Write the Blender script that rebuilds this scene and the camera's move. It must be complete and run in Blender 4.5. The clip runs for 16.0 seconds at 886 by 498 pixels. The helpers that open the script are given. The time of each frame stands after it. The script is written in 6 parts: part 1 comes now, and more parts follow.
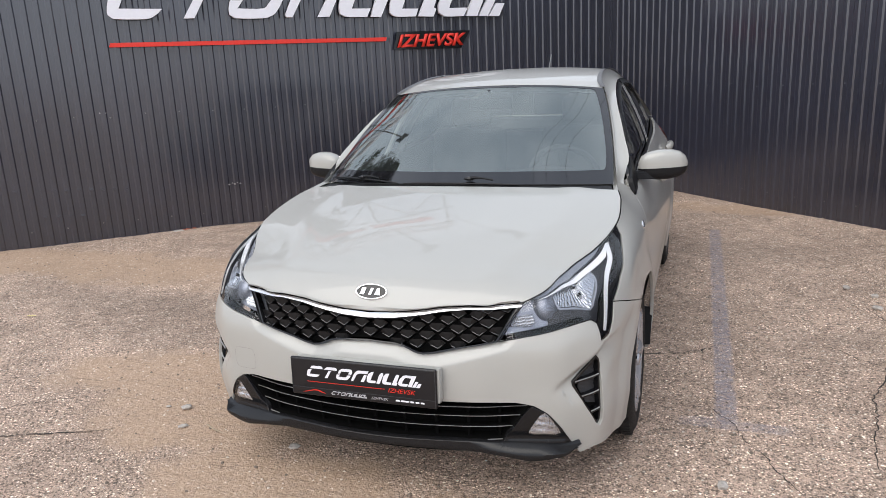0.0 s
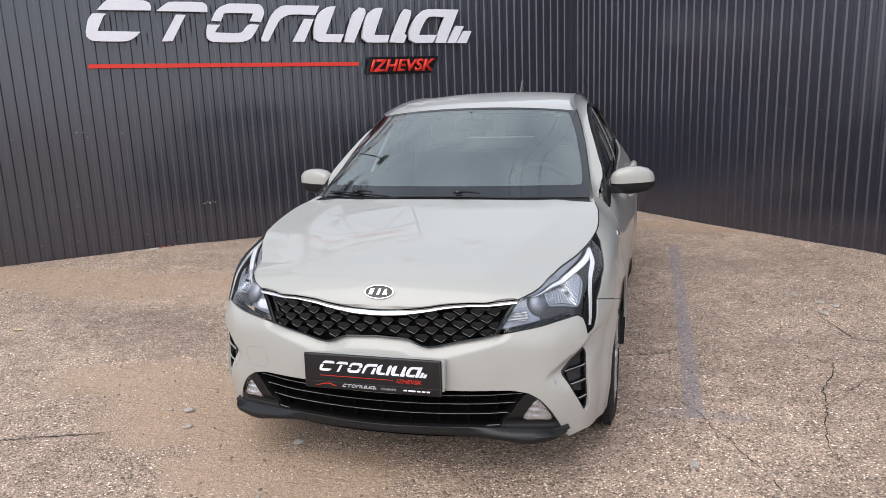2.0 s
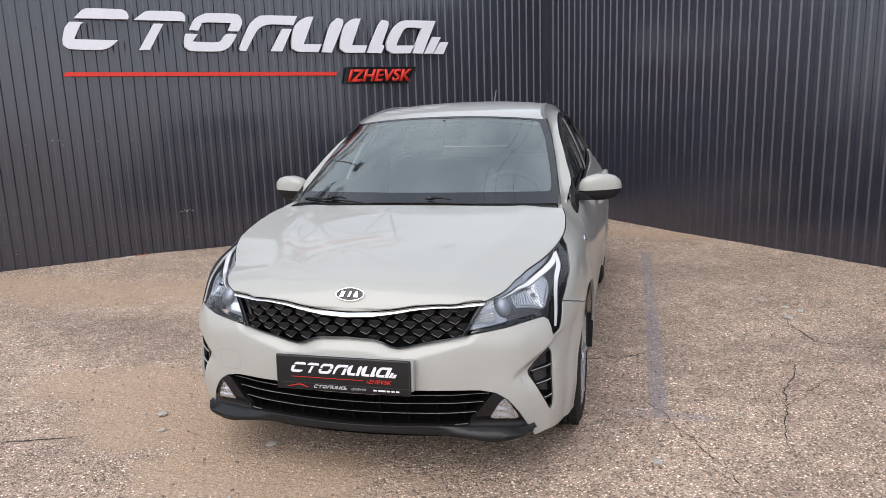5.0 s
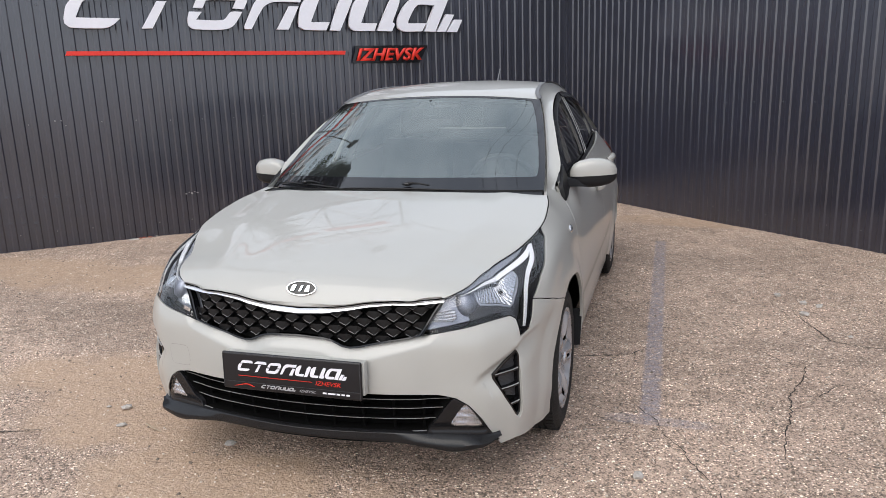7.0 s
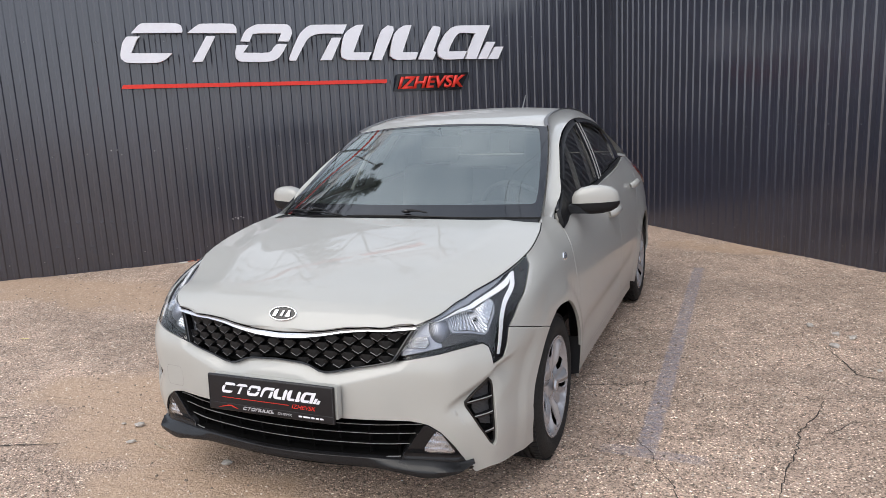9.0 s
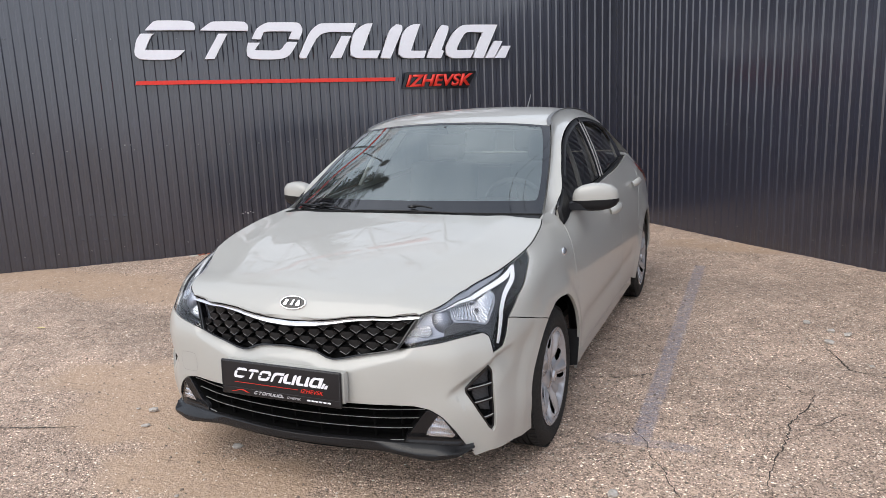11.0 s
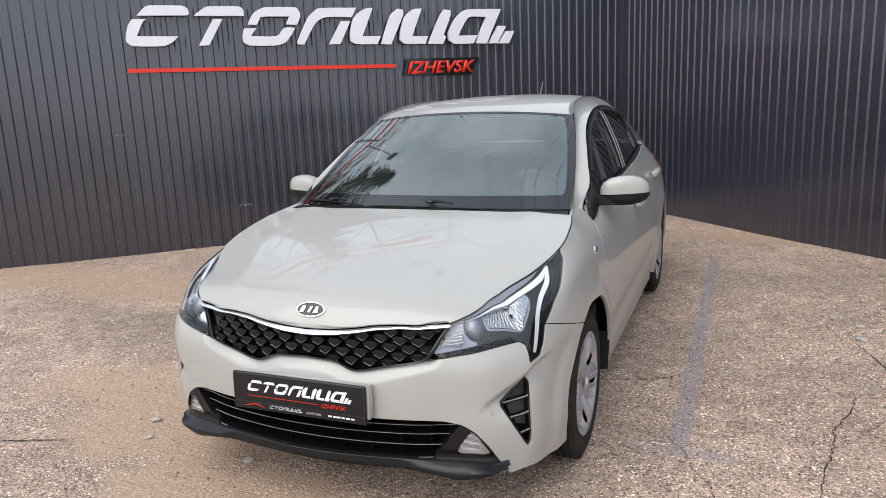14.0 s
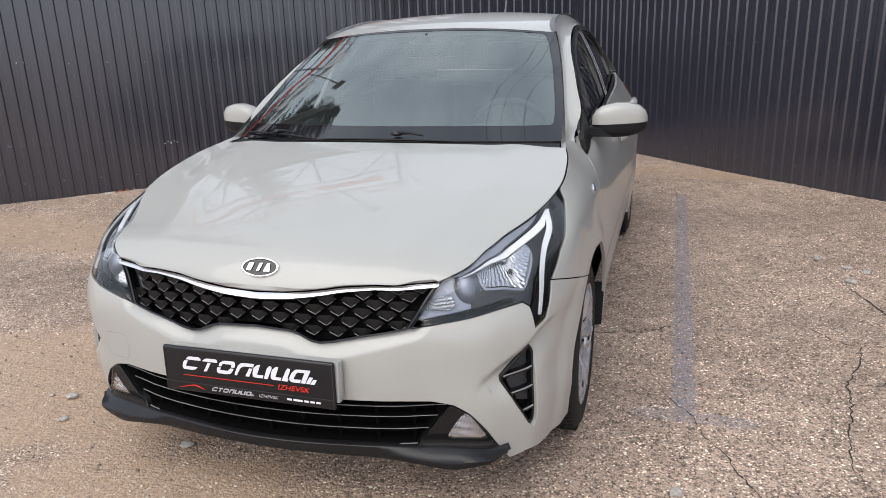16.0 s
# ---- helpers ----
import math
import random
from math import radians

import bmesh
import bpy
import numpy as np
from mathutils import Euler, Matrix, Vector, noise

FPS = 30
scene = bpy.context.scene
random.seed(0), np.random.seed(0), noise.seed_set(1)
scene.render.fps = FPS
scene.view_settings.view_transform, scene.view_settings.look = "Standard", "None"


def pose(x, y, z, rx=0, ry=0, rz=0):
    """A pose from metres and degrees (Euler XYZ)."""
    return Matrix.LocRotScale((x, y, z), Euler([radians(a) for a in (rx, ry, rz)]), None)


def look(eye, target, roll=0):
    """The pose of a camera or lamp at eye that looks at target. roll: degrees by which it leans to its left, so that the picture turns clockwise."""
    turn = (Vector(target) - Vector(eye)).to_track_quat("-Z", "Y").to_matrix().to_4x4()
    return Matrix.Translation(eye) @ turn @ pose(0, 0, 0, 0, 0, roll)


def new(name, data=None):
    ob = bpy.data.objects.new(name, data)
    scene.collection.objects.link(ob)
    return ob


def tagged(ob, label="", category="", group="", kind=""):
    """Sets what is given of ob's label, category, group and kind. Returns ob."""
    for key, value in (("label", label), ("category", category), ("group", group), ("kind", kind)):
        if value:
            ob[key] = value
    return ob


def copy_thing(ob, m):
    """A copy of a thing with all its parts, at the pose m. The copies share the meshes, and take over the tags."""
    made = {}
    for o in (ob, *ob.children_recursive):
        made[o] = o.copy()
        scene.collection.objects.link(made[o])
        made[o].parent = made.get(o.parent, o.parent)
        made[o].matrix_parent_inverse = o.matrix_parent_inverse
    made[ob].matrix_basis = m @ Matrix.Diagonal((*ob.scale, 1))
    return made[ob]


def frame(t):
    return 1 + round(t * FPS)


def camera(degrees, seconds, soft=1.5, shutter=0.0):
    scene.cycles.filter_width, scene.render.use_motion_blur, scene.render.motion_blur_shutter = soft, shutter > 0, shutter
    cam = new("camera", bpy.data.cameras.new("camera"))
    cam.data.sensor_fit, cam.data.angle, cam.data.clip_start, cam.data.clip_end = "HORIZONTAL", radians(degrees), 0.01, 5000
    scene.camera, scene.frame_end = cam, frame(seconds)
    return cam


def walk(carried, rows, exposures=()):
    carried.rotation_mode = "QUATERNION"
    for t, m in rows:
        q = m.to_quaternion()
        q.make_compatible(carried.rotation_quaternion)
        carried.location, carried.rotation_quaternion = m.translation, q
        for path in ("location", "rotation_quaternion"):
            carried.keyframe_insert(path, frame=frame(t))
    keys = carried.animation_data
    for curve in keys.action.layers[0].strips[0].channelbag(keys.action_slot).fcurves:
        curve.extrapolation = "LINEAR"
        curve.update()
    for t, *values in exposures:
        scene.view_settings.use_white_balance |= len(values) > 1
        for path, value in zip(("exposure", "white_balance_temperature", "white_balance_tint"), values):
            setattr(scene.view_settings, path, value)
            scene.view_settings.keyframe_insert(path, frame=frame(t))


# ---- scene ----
cam = camera(63.0, 16.0, soft=0.62)
PATH = [
    (0, (1.041, -2.836, 1.487), (0.381, -1.011, 1.0), -2.8),
    (0.5, (0.869, -2.95, 1.491), (0.258, -1.104, 1.025), -2.2),
    (1, (0.835, -3.007, 1.498), (0.254, -1.146, 1.051), -2.1),
    (1.5, (0.9, -3.064, 1.498), (0.335, -1.195, 1.065), -2.1),
    (2, (0.965, -3.14, 1.484), (0.42, -1.264, 1.056), -2.2),
    (2.5, (0.972, -3.17, 1.505), (0.446, -1.289, 1.073), -2.3),
    (3, (0.904, -3.212, 1.505), (0.397, -1.323, 1.085), -2.3),
    (5.5, (1.098, -3.189, 1.466), (0.603, -1.293, 1.065), -1.9),
    (6, (1.169, -3.146, 1.467), (0.646, -1.26, 1.057), -1.9),
    (6.5, (1.195, -3.039, 1.453), (0.64, -1.166, 1.026), -1.9),
    (7, (1.224, -2.901, 1.447), (0.639, -1.042, 1.001), -1.9),
    (7.5, (1.268, -2.85, 1.458), (0.647, -1.002, 1.012), -2.1),
    (8, (1.396, -2.803, 1.463), (0.718, -0.969, 1.042), -2.4),
    (8.5, (1.492, -2.798, 1.461), (0.759, -0.979, 1.07), -2.6),
    (9, (1.546, -2.818, 1.455), (0.779, -1.009, 1.08), -2.7),
    (11.5, (1.636, -2.93, 1.464), (0.84, -1.137, 1.077), -2.0),
    (12, (1.677, -2.898, 1.462), (0.86, -1.117, 1.064), -1.8),
    (12.5, (1.686, -2.865, 1.463), (0.848, -1.095, 1.055), -2.1),
    (13, (1.623, -2.833, 1.461), (0.793, -1.062, 1.045), -2.4),
    (13.5, (1.5, -2.803, 1.472), (0.705, -1.017, 1.049), -2.4),
    (14, (1.395, -2.776, 1.477), (0.634, -0.974, 1.06), -2.5),
    (14.5, (1.359, -2.701, 1.472), (0.608, -0.895, 1.056), -2.6),
    (15, (1.349, -2.586, 1.454), (0.604, -0.785, 1.005), -2.7),
    (15.5, (1.263, -2.489, 1.412), (0.571, -0.685, 0.898), -2.3),
    (16, (1.086, -2.386, 1.383), (0.501, -0.565, 0.799), -2.0),
]
walk(cam, [(t, look(eye, target, roll)) for t, eye, target, roll in PATH], [(0, 0.38), (8, 0.38), (11, 0.44), (14.5, 0.44), (16, 0.36)])

# ---- sky and light ----
SUN_UP, SUN_WAY = 46.0, 194.0
world = bpy.data.worlds.new("overcast_sky")
scene.world = world
world.use_nodes = True
wn, wl = world.node_tree.nodes, world.node_tree.links
wn.clear()
w_out, w_bg = wn.new("ShaderNodeOutputWorld"), wn.new("ShaderNodeBackground")
w_sky = wn.new("ShaderNodeTexSky")
w_sky.sky_type, w_sky.sun_disc = "NISHITA", False
w_sky.sun_elevation, w_sky.sun_rotation = radians(SUN_UP), radians(SUN_WAY)
w_sky.air_density, w_sky.dust_density = 1.0, 2.0
w_pos, w_map, w_noise, w_ramp = wn.new("ShaderNodeTexCoord"), wn.new("ShaderNodeMapping"), wn.new("ShaderNodeTexNoise"), wn.new("ShaderNodeValToRGB")
w_map.inputs["Scale"].default_value = (1.0, 1.0, 2.2)
w_map.inputs["Rotation"].default_value = (0, 0, radians(250))
w_noise.inputs["Scale"].default_value, w_noise.inputs["Detail"].default_value, w_noise.inputs["Roughness"].default_value = 2.1, 7.0, 0.55
w_ramp.color_ramp.elements[0].position, w_ramp.color_ramp.elements[1].position = 0.36, 0.68
w_ramp.color_ramp.elements[0].color, w_ramp.color_ramp.elements[1].color = (4.3, 4.85, 5.8, 1), (8.7, 9.15, 10.1, 1)
w_mix = wn.new("ShaderNodeMix")
w_mix.data_type, w_mix.inputs["Factor"].default_value = "RGBA", 0.88
wl.new(w_pos.outputs["Generated"], w_map.inputs["Vector"])
wl.new(w_map.outputs["Vector"], w_noise.inputs["Vector"])
wl.new(w_noise.outputs["Fac"], w_ramp.inputs["Fac"])
wl.new(w_sky.outputs["Color"], w_mix.inputs["A"])
wl.new(w_ramp.outputs["Color"], w_mix.inputs["B"])
# the cloud cover is nearly even from the horizon up
w_xyz, w_up, w_all = wn.new("ShaderNodeSeparateXYZ"), wn.new("ShaderNodeMapRange"), wn.new("ShaderNodeMix")
w_up.inputs["From Min"].default_value, w_up.inputs["From Max"].default_value = 0.0, 1.0
w_up.inputs["To Min"].default_value, w_up.inputs["To Max"].default_value = 1.0, 0.88
w_all.data_type, w_all.blend_type, w_all.inputs["Factor"].default_value = "RGBA", "MULTIPLY", 1.0
wl.new(w_pos.outputs["Generated"], w_xyz.inputs[0])
wl.new(w_xyz.outputs[2], w_up.inputs["Value"])
wl.new(w_mix.outputs["Result"], w_all.inputs["A"])
wl.new(w_up.outputs["Result"], w_all.inputs["B"])
wl.new(w_all.outputs["Result"], w_bg.inputs["Color"])
w_bg.inputs["Strength"].default_value = 0.142
wl.new(w_bg.outputs["Background"], w_out.inputs["Surface"])

sun = new("sun", bpy.data.lights.new("sun", "SUN"))
sun.data.energy, sun.data.angle, sun.data.color = 1.75, radians(60), (1.0, 0.94, 0.86)
sun.matrix_world = pose(0, 0, 12, 90 - SUN_UP, 0, 180 - SUN_WAY)


# ---- materials ----
def shader(name, colour, rough=0.5, metal=0.0, grain=0.0, grain_size=40.0, blotch=0.0, blotch_size=3.0, bump=0.0, bump_size=200.0, coat=0.0, spec=0.5):
    """A plain surface with fine grain, larger blotches and a fine relief."""
    m = bpy.data.materials.new(name)
    m.use_nodes = True
    n, l = m.node_tree.nodes, m.node_tree.links
    b = n["Principled BSDF"]
    b.inputs["Base Color"].default_value = (*colour, 1)
    b.inputs["Roughness"].default_value, b.inputs["Metallic"].default_value = rough, metal
    b.inputs["Coat Weight"].default_value, b.inputs["Coat Roughness"].default_value = coat, 0.025
    b.inputs["Specular IOR Level"].default_value = spec
    pos = n.new("ShaderNodeTexCoord")
    last = None
    for amount, size in ((grain, grain_size), (blotch, blotch_size)):
        if not amount:
            continue
        t, mx = n.new("ShaderNodeTexNoise"), n.new("ShaderNodeMix")
        t.inputs["Scale"].default_value, t.inputs["Detail"].default_value = size, 5.0
        mr = n.new("ShaderNodeMapRange")
        mr.inputs["From Min"].default_value, mr.inputs["From Max"].default_value = 0.3, 0.7
        mr.inputs["To Min"].default_value, mr.inputs["To Max"].default_value = 1 - amount, 1 + amount
        mx.data_type, mx.blend_type, mx.inputs["Factor"].default_value = "RGBA", "MULTIPLY", 1.0
        l.new(pos.outputs["Object"], t.inputs["Vector"])
        l.new(t.outputs["Fac"], mr.inputs["Value"])
        if last is None:
            mx.inputs["A"].default_value = (*colour, 1)
        else:
            l.new(last, mx.inputs["A"])
        l.new(mr.outputs["Result"], mx.inputs["B"])
        last = mx.outputs["Result"]
    if last is not None:
        l.new(last, b.inputs["Base Color"])
    if bump:
        t, bp = n.new("ShaderNodeTexNoise"), n.new("ShaderNodeBump")
        t.inputs["Scale"].default_value, t.inputs["Detail"].default_value = bump_size, 3.0
        bp.inputs["Strength"].default_value, bp.inputs["Distance"].default_value = bump, 0.002
        l.new(pos.outputs["Object"], t.inputs["Vector"])
        l.new(t.outputs["Fac"], bp.inputs["Height"])
        l.new(bp.outputs["Normal"], b.inputs["Normal"])
    return m


def glass(name, tint, gloss=0.02, ior=1.45, haze=0.0, sheen=(1.0, 1.0, 1.0)):
    """A thin pane: tinted see-through with a reflection by its angle, set by ior. A pale diffuse haze can brighten it.
    """
    m = bpy.data.materials.new(name)
    m.use_nodes = True
    n, l = m.node_tree.nodes, m.node_tree.links
    n.remove(n["Principled BSDF"])
    fres, clear, shiny, mx = n.new("ShaderNodeFresnel"), n.new("ShaderNodeBsdfTransparent"), n.new("ShaderNodeBsdfGlossy"), n.new("ShaderNodeMixShader")
    fres.inputs["IOR"].default_value = ior
    clear.inputs["Color"].default_value = (*tint, 1)
    shiny.inputs["Roughness"].default_value, shiny.inputs["Color"].default_value = gloss, (*sheen, 1)
    l.new(fres.outputs["Fac"], mx.inputs["Fac"])
    if haze:
        # uneven pale veil mixed in to lift the pane's brightness
        film, veil, spots, thick = n.new("ShaderNodeBsdfDiffuse"), n.new("ShaderNodeMixShader"), n.new("ShaderNodeTexNoise"), n.new("ShaderNodeMapRange")
        film.inputs["Color"].default_value = (0.66, 0.74, 0.76, 1)
        spots.inputs["Scale"].default_value, spots.inputs["Detail"].default_value = 3.0, 6.0
        for k, v in enumerate((0.3, 0.7, haze * 0.75, haze * 1.25)):
            thick.inputs[k + 1].default_value = v
        l.new(spots.outputs["Fac"], thick.inputs["Value"])
        l.new(thick.outputs["Result"], veil.inputs["Fac"])
        l.new(clear.outputs["BSDF"], veil.inputs[1])
        l.new(film.outputs["BSDF"], veil.inputs[2])
        l.new(veil.outputs["Shader"], mx.inputs[1])
    else:
        l.new(clear.outputs["BSDF"], mx.inputs[1])
    l.new(shiny.outputs["BSDF"], mx.inputs[2])
    l.new(mx.outputs["Shader"], n["Material Output"].inputs["Surface"])
    return m


paint = shader("ivory_grey_paint", (0.368, 0.364, 0.342), 0.38, 0.0, 0.02, 900, 0.015, 2.0, coat=0.65)
gloss_black = shader("gloss_black_plastic", (0.006, 0.006, 0.007), 0.09, 0, 0.1, 60, spec=0.5)
matt_black = shader("matt_black_plastic", (0.0075, 0.0075, 0.0085), 0.46, 0, 0.12, 120, bump=0.25, bump_size=900, spec=0.24)
trim_grey = shader("dark_grey_trim", (0.035, 0.035, 0.038), 0.42, 0, 0.1, 80, spec=0.4)
# near-black that puts the shade of deep recesses into the colour
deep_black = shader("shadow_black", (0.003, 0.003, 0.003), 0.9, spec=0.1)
chrome = shader("satin_chrome", (0.80, 0.80, 0.82), 0.16, 1.0, 0.02, 50)
satin = shader("brushed_satin_metal", (0.74, 0.74, 0.77), 0.22, 0.95, 0.02, 50)
bright_edge = shader("bright_edge_line", (0.52, 0.52, 0.53), 0.28, 0.6, 0.1, 40)
scale_black = shader("grille_scale_plastic", (0.0055, 0.0055, 0.006), 0.34, 0, 0.15, 90, spec=0.32)
# paler grey that paints the lit edges of the grille scales
scale_line = shader("lit_scale_edge", (0.15, 0.15, 0.155), 0.3, 0.2, 0.2, 60)
lip_black = shader("satin_black_lip", (0.0085, 0.0085, 0.0095), 0.27, 0, 0.15, 60, 0.1, 6, spec=0.36)
rubber = shader("tyre_rubber", (0.017, 0.016, 0.0155), 0.75, 0, 0.25, 60, 0.2, 8, bump=0.4, bump_size=500, spec=0.25)
silver = shader("silver_wheel_cover", (0.43, 0.43, 0.45), 0.27, 0.60, 0.03, 300, 0.05, 10)
lamp_white = shader("milky_light_guide", (0.82, 0.83, 0.86), 0.25, 0, 0.02, 100, coat=0.5)
lamp_dark = shader("dark_lamp_housing", (0.045, 0.047, 0.056), 0.3, 0.2, 0.1, 60)
lamp_chrome = shader("bright_lamp_lining", (0.30, 0.315, 0.365), 0.36, 0.65, 0.05, 20, 0.30, 14, bump=0.5, bump_size=14)
lamp_grey = shader("grey_lamp_housing", (0.36, 0.38, 0.43), 0.35, 0.4, 0.08, 30)
reflector = shader("faceted_reflector", (0.56, 0.57, 0.59), 0.12, 1.0, 0.05, 40)
fog_bright = shader("bright_fog_reflector", (0.86, 0.87, 0.89), 0.12, 0.9)
red_lens = shader("red_tail_lens", (0.07, 0.005, 0.007), 0.1, 0, 0.1, 40, coat=0.6)
white_face = shader("white_sign_face", (0.74, 0.74, 0.79), 0.4, 0, 0.02, 30, 0.03, 2)
red_face = shader("red_sign_face", (0.68, 0.030, 0.017), 0.4, 0, 0.04, 30)
plate_black = shader("black_plate_face", (0.007, 0.007, 0.009), 0.3, 0, 0.1, 100)
plate_grey = shader("grey_print", (0.42, 0.42, 0.44), 0.5)
seat_cloth = shader("dark_seat_cloth", (0.13, 0.135, 0.14), 0.9, 0, 0.12, 14)
pale_trim = shader("pale_grey_pillar_trim", (0.42, 0.42, 0.41), 0.7, 0, 0.05, 50)
dash_black = shader("dashboard_plastic", (0.055, 0.056, 0.060), 0.6, 0, 0.08, 12)
# painted haze and an ior well above glass brighten this pane
wind_glass = glass("windscreen_glass", (0.62, 0.70, 0.69), ior=3.0, haze=0.022, sheen=(0.93, 1.0, 0.965))
print_black = shader("black_printed_band", (0.008, 0.008, 0.010), 0.04)
print_black.node_tree.nodes["Principled BSDF"].inputs["IOR"].default_value = 1.75
side_glass = glass("tinted_side_glass", (0.36, 0.37, 0.37))
dark_glass = shader("dark_rear_glass", (0.030, 0.033, 0.034), 0.06, 0, 0.05, 10)
far_glass = glass("far_side_glass", (0.30, 0.32, 0.32), ior=1.02)
lamp_glass = glass("clear_lamp_lens", (0.93, 0.94, 0.96), ior=1.5)
ditch_grey = shader("grey_roof_moulding", (0.10, 0.10, 0.105), 0.45, 0, 0.05, 60)
trim_seam = shader("grey_panel_seam", (0.22, 0.22, 0.21), 0.6, 0, 0.05, 60)
screw_grey = shader("painted_screw", (0.10, 0.105, 0.115), 0.4, 0.5)


# ---- builders ----
from mathutils import geometry
def part(name, bm, material, parent=None, label="", smooth=False, category="", kind=""):
    """A bmesh as one mesh object, under a thing or a part."""
    me = bpy.data.meshes.new(name)
    bmesh.ops.recalc_face_normals(bm, faces=bm.faces)
    bm.to_mesh(me)
    bm.free()
    if smooth:
        for p in me.polygons:
            p.use_smooth = True
        me.set_sharp_from_angle(angle=radians(38))
    return link(name, me, material, parent, label, category, kind)


def link(name, me, material, parent=None, label="", category="", kind=""):
    if me.materials:
        me.materials.clear()
    for m in material if isinstance(material, (list, tuple)) else [material]:
        me.materials.append(m)
    ob = new(name, me)
    if parent is not None:
        ob.parent = parent
    return tagged(ob, label, category, "", kind)


def box(bm, size, m=Matrix(), bevel=0.0, segments=2):
    made = bmesh.ops.create_cube(bm, size=1.0)["verts"]
    bmesh.ops.transform(bm, matrix=m @ Matrix.Diagonal((*size, 1)), verts=made)
    if bevel:
        es = list({e for v in made for e in v.link_edges})
        bmesh.ops.bevel(bm, geom=es, offset=bevel, segments=segments, affect="EDGES", profile=0.6)
    return made


def tube(bm, points, radius, sides=8, closed=False, ends=True):
    """A round bar along points; radius may be a list."""
    pts = [Vector(p) for p in points]
    rings = []
    up = Vector((0, 0, 1))
    for i, p in enumerate(pts):
        a = pts[i - 1] if (i or closed) else p
        b = pts[(i + 1) % len(pts)] if (i < len(pts) - 1 or closed) else p
        d = (b - a).normalized()
        side = d.cross(up)
        if side.length < 0.05:
            side = d.cross(Vector((0, 1, 0)))
        side.normalize()
        top = side.cross(d)
        r = radius[i] if isinstance(radius, (list, tuple)) else radius
        rings.append([bm.verts.new(p + r * (math.cos(k * 2 * math.pi / sides) * side + math.sin(k * 2 * math.pi / sides) * top)) for k in range(sides)])
    n = len(rings)
    for i in range(n if closed else n - 1):
        a, b = rings[i], rings[(i + 1) % n]
        for k in range(sides):
            bm.faces.new((a[k], a[(k + 1) % sides], b[(k + 1) % sides], b[k]))
    if ends and not closed:
        bm.faces.new(rings[0][::-1])
        bm.faces.new(rings[-1])
    return bm


def grid_mesh(bm, rows, close=False):
    """Faces between rows of places of equal length."""
    vs = [[bm.verts.new(p) for p in row] for row in rows]
    for a, b in zip(vs, vs[1:]):
        n = len(a)
        for k in range(n if close else n - 1):
            bm.faces.new((a[k], a[(k + 1) % n], b[(k + 1) % n], b[k]))
    return vs


def prism(bm, loop, depth, m=Matrix()):
    """A flat outline in x and z, extruded along +y by depth, set by m."""
    front = [bm.verts.new(m @ Vector((x, 0, z))) for x, z in loop]
    back = [bm.verts.new(m @ Vector((x, depth, z))) for x, z in loop]
    n = len(loop)
    for t in geometry.tessellate_polygon([[Vector((x, z, 0)) for x, z in loop]]):
        bm.faces.new([front[k] for k in t])
        bm.faces.new([back[k] for k in reversed(t)])
    for i in range(n):
        bm.faces.new((front[i], back[i], back[(i + 1) % n], front[(i + 1) % n]))
    return bm


def words(name, text, height, m, material, parent=None, depth=0.0, shear=0.0, label="", width=None, bold=0.0):
    """Lettering in the built-in font, as a mesh; its baseline's start lies at m's origin, in m's x and z."""
    cu = bpy.data.curves.new(name, "FONT")
    cu.body, cu.size, cu.extrude, cu.shear = text, 1.0, 0.0, shear
    cu.offset = bold
    tmp = bpy.data.objects.new(name, cu)
    me = bpy.data.meshes.new_from_object(tmp)
    bpy.data.objects.remove(tmp)
    xs, ys = [v.co.x for v in me.vertices], [v.co.y for v in me.vertices]
    kx = height / (max(ys) - min(ys))
    kw = width / (max(xs) - min(xs)) if width else kx
    x0, y0 = min(xs), min(ys)
    bm = bmesh.new()
    bm.from_mesh(me)
    bpy.data.meshes.remove(me)
    if depth:
        out = bmesh.ops.extrude_face_region(bm, geom=bm.faces[:])["geom"]
        for v in out:
            if isinstance(v, bmesh.types.BMVert):
                v.co.z += 1.0
    for v in bm.verts:
        x, y, z = v.co
        v.co = m @ Vector(((x - x0) * kw, -z * depth, (y - y0) * kx))
    return part(name, bm, material, parent, label)


def inside(x, y, loop):
    """For many places at once: whether each lies within the outline."""
    hit = np.zeros(x.shape, bool)
    for (x0, y0), (x1, y1) in zip(loop, loop[1:] + loop[:1]):
        if y0 != y1:
            hit ^= ((y0 > y) != (y1 > y)) & (x < x0 + (y - y0) * (x1 - x0) / (y1 - y0))
    return hit


def area2(loop):
    return sum(x0 * y1 - x1 * y0 for (x0, y0), (x1, y1) in zip(loop, loop[1:] + loop[:1]))


def curve(points, sharp=(), per=4, closed=True):
    """A smooth outline through points; those whose numbers are in sharp stay corners."""
    n = len(points)
    pts = [np.array(p, float) for p in points]
    out = []
    for i in range(n if closed else n - 1):
        a, b = pts[i], pts[(i + 1) % n]
        ta = (b - a) if i in sharp or (not closed and i == 0) else (b - pts[i - 1]) / 2
        j = (i + 1) % n
        tb = (b - a) if j in sharp or (not closed and j == n - 1) else (pts[(i + 2) % n] - a) / 2
        k = np.hypot(*(b - a))
        ta = ta * min(1, k / max(np.hypot(*ta), 1e-6))
        tb = tb * min(1, k / max(np.hypot(*tb), 1e-6))
        for s in np.arange(per) / per:
            out.append(tuple((1 + 2 * s) * (1 - s) ** 2 * a + s * (1 - s) ** 2 * ta + s * s * (3 - 2 * s) * b + s * s * (s - 1) * tb))
    if not closed:
        out.append(tuple(pts[-1]))
    return out


